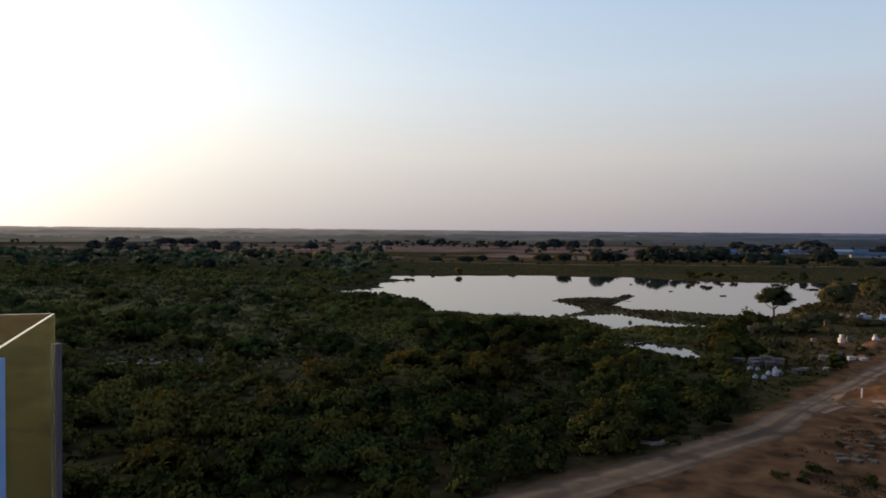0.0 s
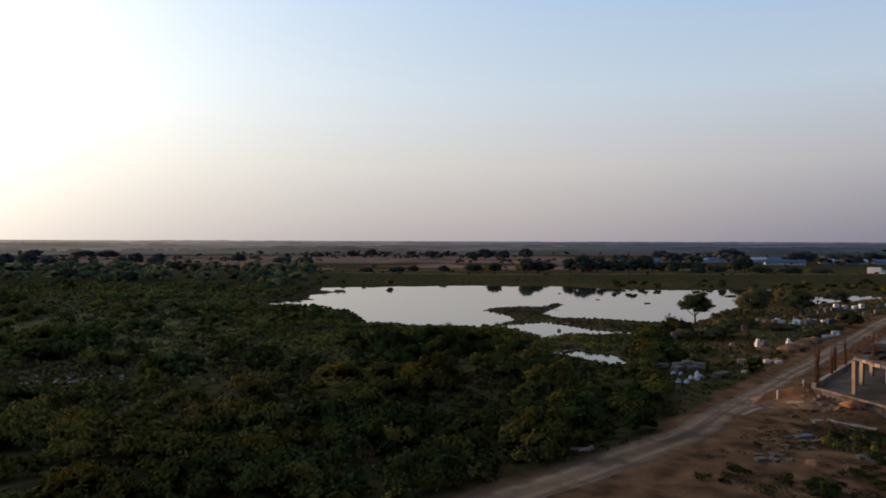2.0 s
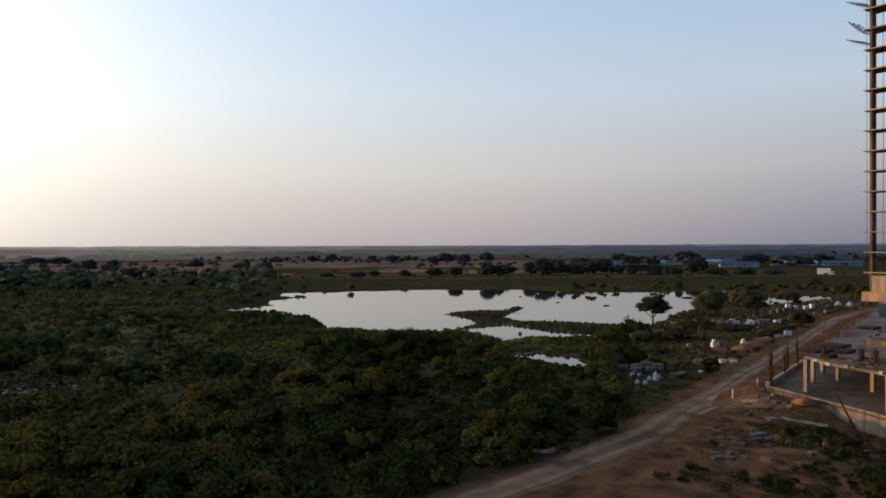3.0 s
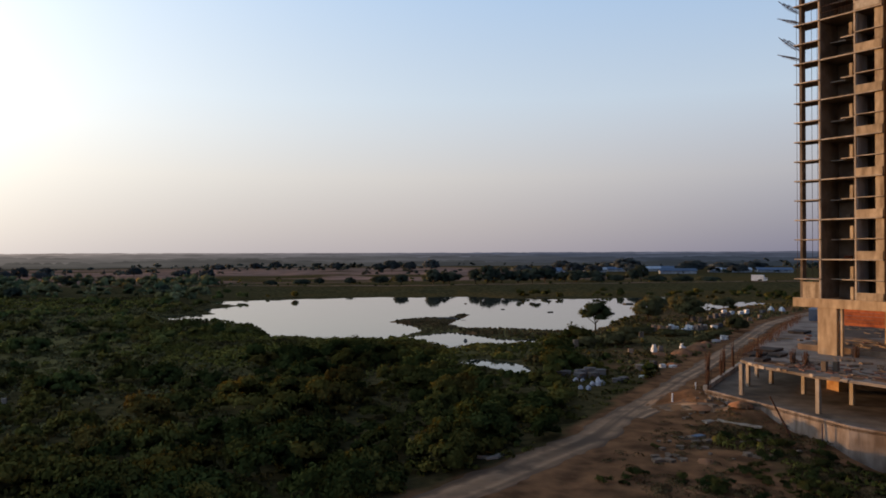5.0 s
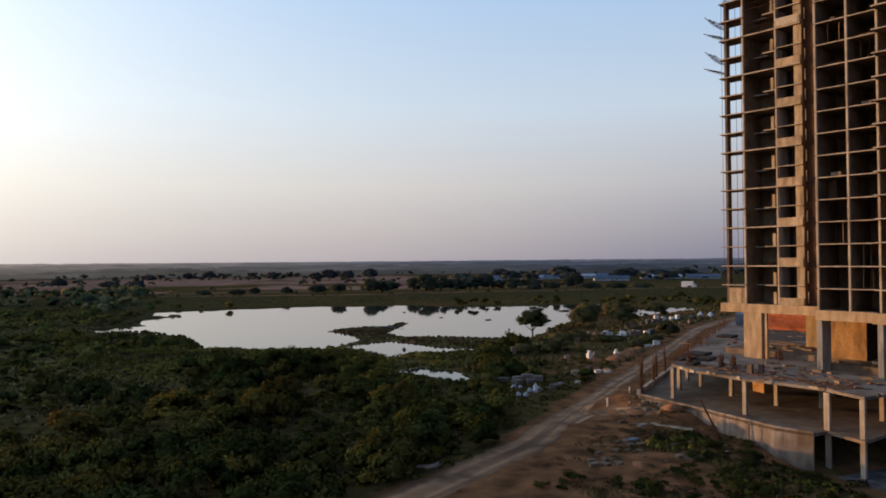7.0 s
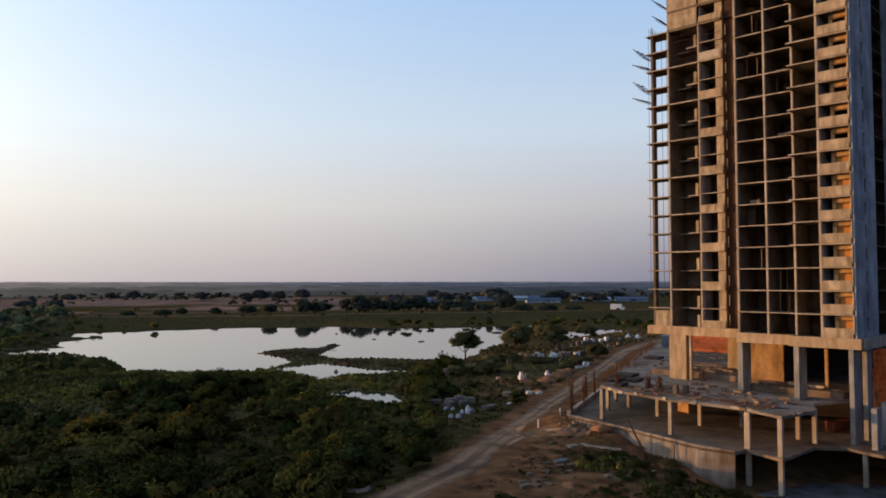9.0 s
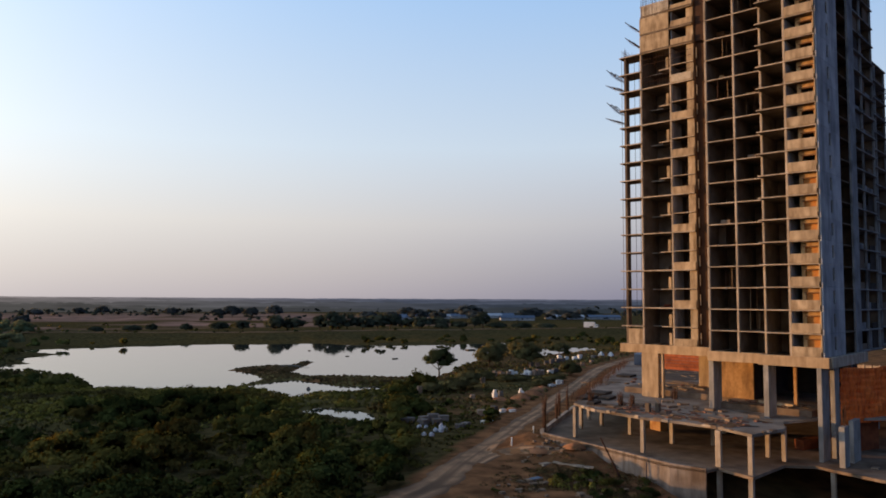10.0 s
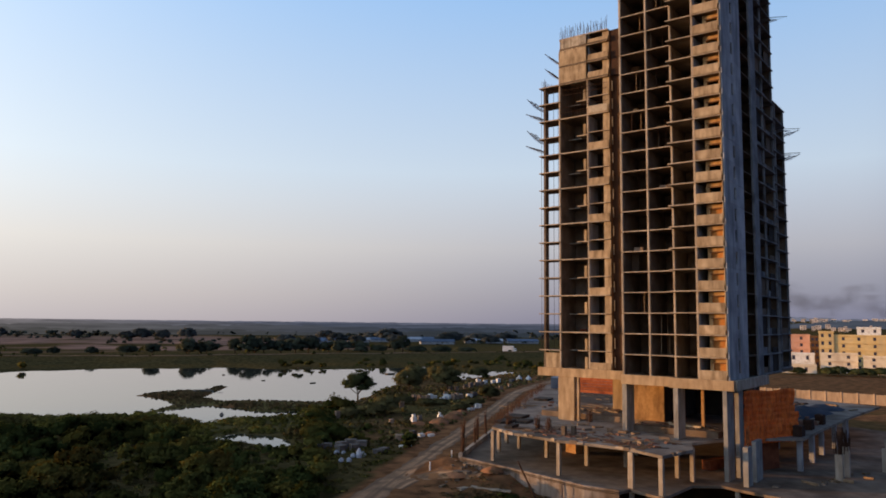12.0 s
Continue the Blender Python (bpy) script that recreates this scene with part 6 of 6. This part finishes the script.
slabbit("concrete_plank", 56.0, 87.6, 0.05, 3.2, 0.9, 0.3, 10, CONCRETE, "broken concrete plank on bare soil", "plank")
slabbit("blue_tarpaulin", 49.9, 81.4, 0.02, 1.5, 0.9, 0.15, 15, BLUE_SHEET, "crumpled blue tarpaulin on the ground", "tarpaulin")
for x, y in ((22.6, 77.7), (23.6, 78.2), (21.8, 78.0)):
    slabbit("concrete_chunk", x, y, 0.05, 1.3, 0.7, 0.22, x * 40, CONCRETE, "pale broken slab dumped at the roadside", "rubble", group="rubble at the roadside")
for k in range(60):
    x, y = g.uniform(42, 62), g.uniform(70, 98)
    if (x - 20) - (y - 66) < 8 or x > 60 or seg_dist(np.array([x]), np.array([y]), ROAD)[0][0] < 5:
        continue
    sz = g.uniform(0.2, 0.6)
    slabbit("stone", x, y, float(land(np.array([x]), np.array([y]))[0]) - 0.05, sz * 1.05, sz * 0.85, sz * 0.5, g.uniform(0, 180), STAINED, "loose pale stone on bare earth", "stone", group="loose stones")
for k in range(26):
    x, y = g.uniform(-56, -44), g.uniform(117, 127)
    slabbit("stone", x, y, float(land(np.array([x]), np.array([y]))[0]) - 0.05, g.uniform(0.4, 0.9), g.uniform(0.3, 0.6), g.uniform(0.2, 0.5), g.uniform(0, 180), CONCRETE, "pale rock in a rocky clearing", "stone", group="pale rocks in the scrub")
slabbit("stone", -40, 122.4, 0, 0.6, 0.5, 0.9, 0, CONCRETE, "pale rock in a rocky clearing", "stone", group="pale rocks in the scrub")
for x, y, r in ((111, 318, 6.0), (84, 282, 1.2), (98, 268, 3.0), (92, 300, 1.3), (56, 247, 2.5), (61, 243, 2.5), (62.5, 239, 2.2)):
    heap("mud_bank", x, y, r, 0.55, MUD, "low dark mud bank in the pond", "mud bank", "mud banks in the pond", 1.6)


def grass_keep(x, y, u):
    rd, _ = seg_dist(x, y, ROAD)
    return (poly_sdf(x, y, PODIUM) > 0.6) & (rd > 4.5) & ((x - 20) - (y - 66) > 6) & (u < 0.2 + 1.2 * smooth(0.4, 0.7, vnoise(x, y, 6.0)))


scrub("site_grass", 2300, (34, 64, 46, 100), 0.35, 1.1, 34, 0.085, SITE_GRASS, "rough grass tufts on the building site", 71, 0.32, grass_keep)
scrub("site_bushes", 170, (28, 66, 46, 84), 0.6, 1.6, 60, 0.085, SITE_BUSH, "dark green bushes below the retaining wall", 72, 0.35, lambda x, y, u: grass_keep(x, y, np.zeros(len(x))) & (u < 0.08 + smooth(9, 4, seg_dist(x, y, [(61, 75), (57, 66), (52, 59), (44, 56)])[0] - 4 * vnoise(x, y, 5.0)) + smooth(5, 2, np.hypot((x - 37) / 1.6, y - 67.5))), core=6, clumps=5)

# ---------------------------------------------------------------- beyond the pond
def shed(x, y, length, width, h, turn, roof, label):
    top = empty("shed", 0, 0, 0)
    top.matrix_world = pose(x, y, float(land(np.array([float(x)]), np.array([float(y)]))[0]), 0, 0, turn)
    bm = bmesh.new()
    add_box(bm, -length / 2, length / 2, -width / 2, width / 2, -0.5, h)
    part("wall", bm, GREY, top)
    bm = bmesh.new()
    a, b, e = length / 2 + 0.6, width / 2 + 0.6, 0.25
    v = [[bm.verts.new((sx * a, sy, sz)) for sy, sz in ((-b, h), (0, h + width * 0.18), (b, h), (b, h + e), (0, h + width * 0.18 + e), (-b, h + e))] for sx in (-1, 1)]
    for k in range(6):
        bm.faces.new((v[0][k], v[0][(k + 1) % 6], v[1][(k + 1) % 6], v[1][k]))
    bm.faces.new(v[0])
    bm.faces.new(v[1][::-1])
    part("roof", bm, roof, top)
    return tagged(top, label, "shed", "sheds beyond the pond")


for x, y, l, m in ((272, 735, 46, BLUE_SHEET), (300, 760, 44, BLUE_SHEET), (345, 770, 34, PALE_SHEET), (385, 790, 40, BLUE_SHEET), (425, 800, 40, PALE_SHEET), (452, 812, 44, BLUE_SHEET), (400, 690, 50, BLUE_SHEET), (480, 720, 60, PALE_SHEET), (340, 840, 60, PALE_SHEET), (520, 700, 50, BLUE_SHEET)):
    shed(x, y, l * 0.72, 14, 2.6, -22, m, "long low shed with a blue sheet roof" if m is BLUE_SHEET else "long low shed with a pale roof")

TYRE = mat("tyre_rubber", (0.02, 0.02, 0.02), (0.035, 0.035, 0.035), 4.0, 0.9)
truck = empty("white_truck", 0, 0, 0)
truck.matrix_world = pose(340, 475, float(land(np.array([340.0]), np.array([475.0]))[0]), 0, 0, -46)
tagged(truck, "white box truck parked on the far bank", "truck")
for nm, x0, x1, y0, y1, z0, z1, m in (("cargo_box", -4.5, 4.0, -1.4, 1.4, 1.1, 5.2, WHITE), ("cab", 4.15, 6.2, -1.2, 1.2, 0.8, 3.4, WHITE), ("chassis", -4.3, 6.0, -0.9, 0.9, 0.6, 1.05, STEEL), ("windscreen", 6.2, 6.23, -1.0, 1.0, 2.2, 3.1, STEEL), ("side_window", 5.0, 5.9, -1.23, -1.2, 2.2, 3.0, STEEL), ("side_window", 5.0, 5.9, 1.2, 1.23, 2.2, 3.0, STEEL), ("bumper", 6.2, 6.35, -1.15, 1.15, 0.7, 1.1, STEEL), ("tail_door", -4.56, -4.5, -1.3, 1.3, 1.2, 5.1, GREY)):
    bm = bmesh.new()
    add_box(bm, x0, x1, y0, y1, z0, z1)
    bmesh.ops.bevel(bm, geom=bm.edges[:], offset=0.01 if x1 - x0 < 0.2 or y1 - y0 < 0.2 else 0.12, segments=2, affect="EDGES")
    part(nm, bm, m, truck)
for x in (-3.2, -2.0, 4.9):
    for y in (-1.1, 1.1):
        bm = bmesh.new()
        bmesh.ops.create_cone(bm, cap_ends=True, segments=18, radius1=0.55, radius2=0.55, depth=0.35, matrix=Matrix.Translation((x, y, 0.55)) @ Matrix.Rotation(radians(90), 4, "X"))
        wheel = part("wheel", bm, TYRE, truck)
        bm = bmesh.new()
        bmesh.ops.create_cone(bm, cap_ends=True, segments=12, radius1=0.3, radius2=0.26, depth=0.08, matrix=Matrix.Translation((x, y + math.copysign(0.2, y), 0.55)) @ Matrix.Rotation(radians(90), 4, "X"))
        part("rim", bm, WHITE, wheel)


def house(bearing0, bearing1, dist, h, storeys, material, label, depth=12.0, base=-1.0, parapet=0.6):
    """A flat-roofed town house facing the camera's side, with slab lines and windows that sit in recesses."""
    a, b = radians(bearing0), radians(bearing1)
    p, q = Vector((math.sin(a), math.cos(a))) * dist, Vector((math.sin(b), math.cos(b))) * dist
    wide = (q - p).length
    ax = (q - p).normalized()
    top = empty("house", 0, 0, 0)
    top.matrix_world = pose(p.x, p.y, base, 0, 0, math.degrees(math.atan2(ax.y, ax.x)))
    bm = bmesh.new()
    add_box(bm, 0, wide, 0.3, depth, 0, h)
    part("wall", bm, material, top)
    sh = h / storeys
    n = max(2, int(wide / 6.5))
    for s_ in range(storeys):
        z0, z1 = s_ * sh, (s_ + 1) * sh
        bm = bmesh.new()
        add_box(bm, -0.3, wide + 0.3, -0.5, 0.3, z1 - 0.3, z1)
        part("sunshade", bm, material, top)
        for k in range(n):
            c = (k + 0.5) * wide / n
            for x0, x1, y0, y1 in ((k * wide / n, c - 0.7, z0, z1 - 0.3), (c + 0.7, (k + 1) * wide / n, z0, z1 - 0.3), (c - 0.7, c + 0.7, z0, z0 + sh * 0.35), (c - 0.7, c + 0.7, z0 + sh * 0.8, z1 - 0.3)):
                bm = bmesh.new()
                add_box(bm, x0, x1, 0.0, 0.3, y0, y1)
                part("wall", bm, material, top)
            bm = bmesh.new()
            add_box(bm, c - 0.7, c + 0.7, 0.2, 0.3, z0 + sh * 0.35, z0 + sh * 0.8)
            win = part("window", bm, STEEL, top)
            if dist < 1000:
                bm = bmesh.new()
                add_box(bm, c - 0.85, c + 0.85, -0.12, 0.02, z0 + sh * 0.35 - 0.14, z0 + sh * 0.35 - 0.004)
                part("sill", bm, material, win)
    bm = bmesh.new()
    add_box(bm, -0.1, wide + 0.1, 0.05, 0.25, h, h + parapet)
    add_box(bm, -0.1, 0.1, 0.25, depth, h, h + parapet)
    part("parapet", bm, material, top)
    return tagged(top, label, "house", "town houses")


WALL_PAINT = mat("dusty_wall_paint", (0.33, 0.245, 0.175), (0.42, 0.32, 0.235), 0.8, 0.9, stain=(0.25, 0.18, 0.13), stain_scale=0.5, streak=True)
# pale tone includes the haze over the far hill
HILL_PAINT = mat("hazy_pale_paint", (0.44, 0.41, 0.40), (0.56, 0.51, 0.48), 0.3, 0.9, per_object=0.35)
PINK = mat("pink_paint", (0.56, 0.32, 0.24), (0.63, 0.38, 0.29), 0.3, 0.85, stain=(0.48, 0.27, 0.20), stain_scale=0.2)
YELLOW = mat("yellow_paint", (0.60, 0.44, 0.20), (0.68, 0.52, 0.27), 0.3, 0.85, stain=(0.54, 0.42, 0.24), stain_scale=0.2)
CREAM = mat("cream_paint", (0.66, 0.58, 0.46), (0.74, 0.66, 0.54), 0.3, 0.85, stain=(0.55, 0.46, 0.36), stain_scale=0.2)
house(54.6, 56.75, 470, 19.0, 5, PINK, "salmon-pink town house with small windows", depth=16)
house(54.4, 57.0, 440, 9.6, 2, WHITE, "low white house in front of a pink one", depth=12)
house(54.5, 57.1, 415, 4.6, 1, CREAM, "low cream outbuilding at the town's edge", depth=10)
house(56.8, 57.3, 500, 18.0, 5, BROWN_WALL, "narrow bare brown house between coloured ones", depth=12)
house(57.3, 58.2, 459, 21.0, 5, YELLOW, "yellow stair block of a town house", depth=8)
house(57.4, 62.0, 460, 19.2, 5, YELLOW, "ochre-yellow apartment house with slab lines", depth=16)
house(57.35, 59.6, 425, 10.4, 3, CREAM, "cream lower house in front of a yellow one", depth=12)
house(59.9, 62.4, 420, 9.4, 3, CREAM, "cream lower house in front of a yellow one", depth=12)
house(59.6, 61.0, 490, 23.4, 6, WHITE, "white upper house behind a yellow one", depth=12)
for k in range(84):
    b = g.uniform(56.6, 64) if k % 4 else g.uniform(53.5, 58)
    dd = g.gauss(1560, 60) if k % 3 else g.uniform(1280, 1420)
    zb = float(land(np.array([dd * math.sin(radians(b))]), np.array([dd * math.cos(radians(b))]))[0])
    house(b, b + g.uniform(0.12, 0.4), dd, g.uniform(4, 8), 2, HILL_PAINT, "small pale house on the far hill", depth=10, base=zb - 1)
for k, b in enumerate((55.9, 57.9, 58.4, 59.6, 60.2, 60.9)):
    tree(395 * math.sin(radians(b)), 395 * math.cos(radians(b)), 3.6 + 0.5 * (k % 3), 10, 90 + k, 0.4, 90, low=0.1, label="low round garden bush at the edge of the town")

# boundary wall of the plot
bw = empty("boundary_wall", 0, 0, 0)
tagged(bw, "cream boundary wall with piers around the plot", "wall")
p0, p1 = Vector((196, 200)), Vector((232, 92))
nseg = 26
for k in range(nseg):
    a, b = p0.lerp(p1, k / nseg), p0.lerp(p1, (k + 1) / nseg)
    n2 = Vector((-(b - a).y, (b - a).x)).normalized() * 0.12
    plate("wall_bay", [(a - n2)[:], (b - n2)[:], (b + n2)[:], (a + n2)[:]], -0.6, 3.1, WALL_PAINT, bw)
    box("pier", a.x - 0.25, a.x + 0.25, a.y - 0.25, a.y + 0.25, -0.6, 3.3, WALL_PAINT, bw)

# ---------------------------------------------------------------- the house that the camera stands in
host = empty("apartment_house", 0, 0, 0)
tagged(host, "cream apartment house with a balcony and glass railing", "house")
out = Vector((-0.327, 0.945))
side = Vector((0.945, 0.327))


def hplate(name, s0, s1, o0, o1, z0, z1, material, label=""):
    c = [tuple(side * s_ + out * o_) for s_, o_ in ((s0, o0), (s1, o0), (s1, o1), (s0, o1))]
    return plate(name, c, z0, z1, material, host, label)


hplate("wall", -14, 14, -12.0, -1.6, -1, 42, CREAM)
hplate("balcony_slab", -1.1, 3.0, -1.6, 0.75, EYE - 1.75, EYE - 1.6, CONCRETE)
hplate("balcony_slab", -5.0, -0.62, -1.6, 4.4, EYE - 1.85, EYE - 1.7, DARK_TILE)


def glass_panel(a, b, z0, z1, t=0.012):
    a, b = Vector((*a, 0)), Vector((*b, 0))
    n = (b - a).normalized().cross(Vector((0, 0, 1))) * t / 2
    pane = plate("glass_pane", [(a - n)[:2], (b - n)[:2], (b + n)[:2], (a + n)[:2]], z0, z1, GLASS, host, "yellow-tinted glass railing pane")
    pane.visible_shadow = False
    return pane


glass_panel((-2.01, 3.82), (-1.2, 1.45), EYE - 1.7, EYE - 0.45)
glass_panel((-2.03, 3.83), (-4.2, 3.08), EYE - 1.7, EYE - 0.45)
bm = bmesh.new()
add_box(bm, -2.028, -1.993, 3.835, 3.87, EYE - 1.7, EYE - 0.61)
part("railing_post", bm, NAVY, host, "dark blue steel railing post")
bm = bmesh.new()
add_box(bm, -1.36, -1.278, 2.08, 2.16, EYE - 1.7, EYE - 0.385)
part("frame_post", bm, BLUE_PAINT, host, "pale blue painted frame post")

# ---------------------------------------------------------------- things on the far deck and the site
def drape(name, x, y, z, r, h, turn, material, label, category, stretch=1.4):
    ob = heap(name, x, y, r, h, material, label, category, stretch=stretch, turn=turn)
    ob.matrix_world = pose(x, y, z, 0, 0, turn)
    return ob


DARK_TARP = mat("dark_blue_tarpaulin", (0.028, 0.034, 0.055), (0.048, 0.058, 0.085), 0.8, 0.8, bump=0.05)
drape("tarpaulin", 123.5, 83.0, 7.1, 5.0, 1.5, 25, DARK_TARP, "dark blue tarpaulin over a pile on the deck", "tarpaulin", 1.7)
drape("tarpaulin", 134.0, 86.0, 7.1, 4.0, 1.0, 20, DARK_TARP, "dark blue tarpaulin over a pile on the deck", "tarpaulin", 1.5)
slabbit("pale_sheet", 121.0, 88.5, 7.1, 6.0, 2.2, 0.2, 15, WHITE, "pale sheet lying flat on the deck", "sheet")
gd = random.Random(29)
for k in range(44):
    x = gd.uniform(99, 140)
    y = 66.4 + (x - 97) * 0.36 + gd.uniform(0.8, 16)
    m = (WOOD, RED_RUBBLE, STAINED, DARK_WALL)[k % 4]
    slabbit("plank" if k % 4 == 0 else "debris", x, y, 7.1, gd.uniform(1.0, 3.6), gd.uniform(0.3, 1.4), gd.uniform(0.15, 0.7), gd.uniform(0, 180), m, "building debris lying on the far deck", "debris", group="debris on the far deck")
for x, y in ((98.2, 66.6), (106.0, 70.2), (113.6, 73.2)):
    slabbit("crate", x, y, 7.1, 1.6, 1.2, 1.5, 20, RUST, "dark rusty formwork crate at the deck edge", "crate")
for k in range(16):
    x, y = gd.uniform(84, 118), 0.0
    y = 58.5 + gd.uniform(0.5, 6) - (x - 84) * 0.12
    slabbit("debris", x, y, 2.4, gd.uniform(0.6, 2.6), gd.uniform(0.3, 0.8), gd.uniform(0.1, 0.4), gd.uniform(0, 180), (STAINED, WOOD)[k % 2], "building debris lying on the lower deck", "debris", group="debris on the lower deck")
heap("soil_mound", 44.9, 71.8, 1.2, 0.35, SOIL, "small heap of red soil on the site", "soil heap", "soil heaps by the road")
heap("soil_mound", 57.2, 91.8, 2.2, 0.25, SOIL, "low spread of loose soil beside the deck", "soil heap", "soil heaps by the road")
for x, y, n in ((41.3, 73.4, 9), (49.1, 80.5, 7), (56.6, 91.6, 9), (51.6, 71.7, 5), (46.5, 77.0, 6)):
    for k in range(n):
        px, py = x + gd.uniform(-1.6, 1.6), y + gd.uniform(-1.2, 1.2)
        w = gd.uniform(0.25, 0.8)
        slabbit("stone", px, py, float(land(np.array([px]), np.array([py]))[0]) - 0.04, w * 1.5, w, w * 0.45, gd.uniform(0, 180), STAINED, "loose pale stone on bare earth", "stone", group="loose stones")
scrub("tall_weeds", 16, (50, 54, 74, 79), 0.3, 0.7, 60, 0.12, SEDGE, "tall yellow-green weeds on the site", 76, 1.8, lambda x, y, u: u < 0.8)

# mud bars and stones that break the water of the pond
for x, y, sx, sy, sz, turn in ((130, 349, 11, 3.0, 0.5, -14), (101.2, 266.7, 2.3, 0.9, 0.35, 20), (87.9, 284.8, 1.3, 0.7, 0.3, 5), (81.6, 320.3, 1.0, 0.7, 0.35, 40), (88, 312, 1.1, 0.6, 0.3, 70), (119, 255, 5.5, 2.4, 0.45, 15), (117, 258, 1.1, 0.9, 1.5, 30), (150, 300, 4.0, 2.0, 0.5, 10)):
    slabbit("mud_bar", x, y, -0.5, sx, sy, sz, turn, MUD, "dark mud bar just above the pond water", "mud bar", group="mud bars in the pond")
heap("boulder", 47.3, 186.0, 1.3, 1.55, DARK_STONE, "dark boulder standing in shallow water", "boulder")

# thin dark smoke drifting low over the town
SMOKE = bpy.data.materials.new("thin_smoke")
SMOKE.use_nodes = True
sn = SMOKE.node_tree
sn.nodes.remove(sn.nodes["Principled BSDF"])
soot = sn.nodes.new("ShaderNodeBsdfDiffuse")
soot.inputs["Color"].default_value = (0.055, 0.055, 0.070, 1)
clear_air = sn.nodes.new("ShaderNodeBsdfTransparent")
blend = sn.nodes.new("ShaderNodeMixShader")
dense = sn.nodes.new("ShaderNodeAttribute")
dense.attribute_name = "veil"
puff = sn.nodes.new("ShaderNodeTexNoise")
puff.inputs["Scale"].default_value, puff.inputs["Detail"].default_value = 0.025, 5
spg = sn.nodes.new("ShaderNodeNewGeometry")
sn.links.new(spg.outputs["Position"], puff.inputs["Vector"])
thick = sn.nodes.new("ShaderNodeMapRange")
for k, v in ((1, 0.35), (2, 0.65), (3, 0.06), (4, 0.27)):
    thick.inputs[k].default_value = v
sn.links.new(puff.outputs[0], thick.inputs[0])
veil = sn.nodes.new("ShaderNodeMath")
veil.operation = "MULTIPLY"
sn.links.new(dense.outputs["Fac"], veil.inputs[0])
sn.links.new(thick.outputs[0], veil.inputs[1])
sn.links.new(veil.outputs[0], blend.inputs[0])
sn.links.new(clear_air.outputs[0], blend.inputs[1])
sn.links.new(soot.outputs[0], blend.inputs[2])
sn.links.new(blend.outputs[0], sn.nodes["Material Output"].inputs["Surface"])
gs = random.Random(8)
sv, sf, sd = [], [], []
for k in range(34):
    b, e = radians(55.0 + 0.30 * k + gs.uniform(-0.2, 0.2)), radians(1.35 + 0.6 * math.sin(k * 0.5) + gs.uniform(-0.4, 1.1))
    dist = 1900 + 14 * k
    mid = Vector((dist * math.sin(b), dist * math.cos(b), 22.5 + dist * math.tan(e)))
    across = Vector((math.cos(b), -math.sin(b), 0))
    rw, rh = gs.uniform(26, 56), gs.uniform(11, 26)
    base = len(sv)
    sv.append(mid)
    sd.append(1.0)
    for ring, dens in ((0.35, 0.8), (0.7, 0.32), (1.0, 0.0)):
        for q in range(20):
            w = 2 * math.pi * q / 20
            bulge = ring * (1 + 0.15 * math.sin(3 * w + k))
            sv.append(mid + across * (math.cos(w) * rw * bulge) + Vector((0, 0, math.sin(w) * rh * bulge)) + Vector((math.sin(b), math.cos(b), 0)) * (6 * ring * ring))
            sd.append(dens)
    for q in range(20):
        n = (q + 1) % 20
        sf.append((base, base + 1 + q, base + 1 + n))
        for ring in (0, 1):
            o = base + 1 + 20 * ring
            sf.append((o + q, o + 20 + q, o + 20 + n, o + n))
smoke = new("smoke", mesh_from("smoke", [tuple(v) for v in sv], sf, SMOKE))
da = smoke.data.attributes.new("veil", "FLOAT", "POINT")
da.data.foreach_set("value", np.array(sd, dtype=np.float32))
tagged(smoke, "thin dark grey smoke drifting low over the town", "smoke", kind="stuff")
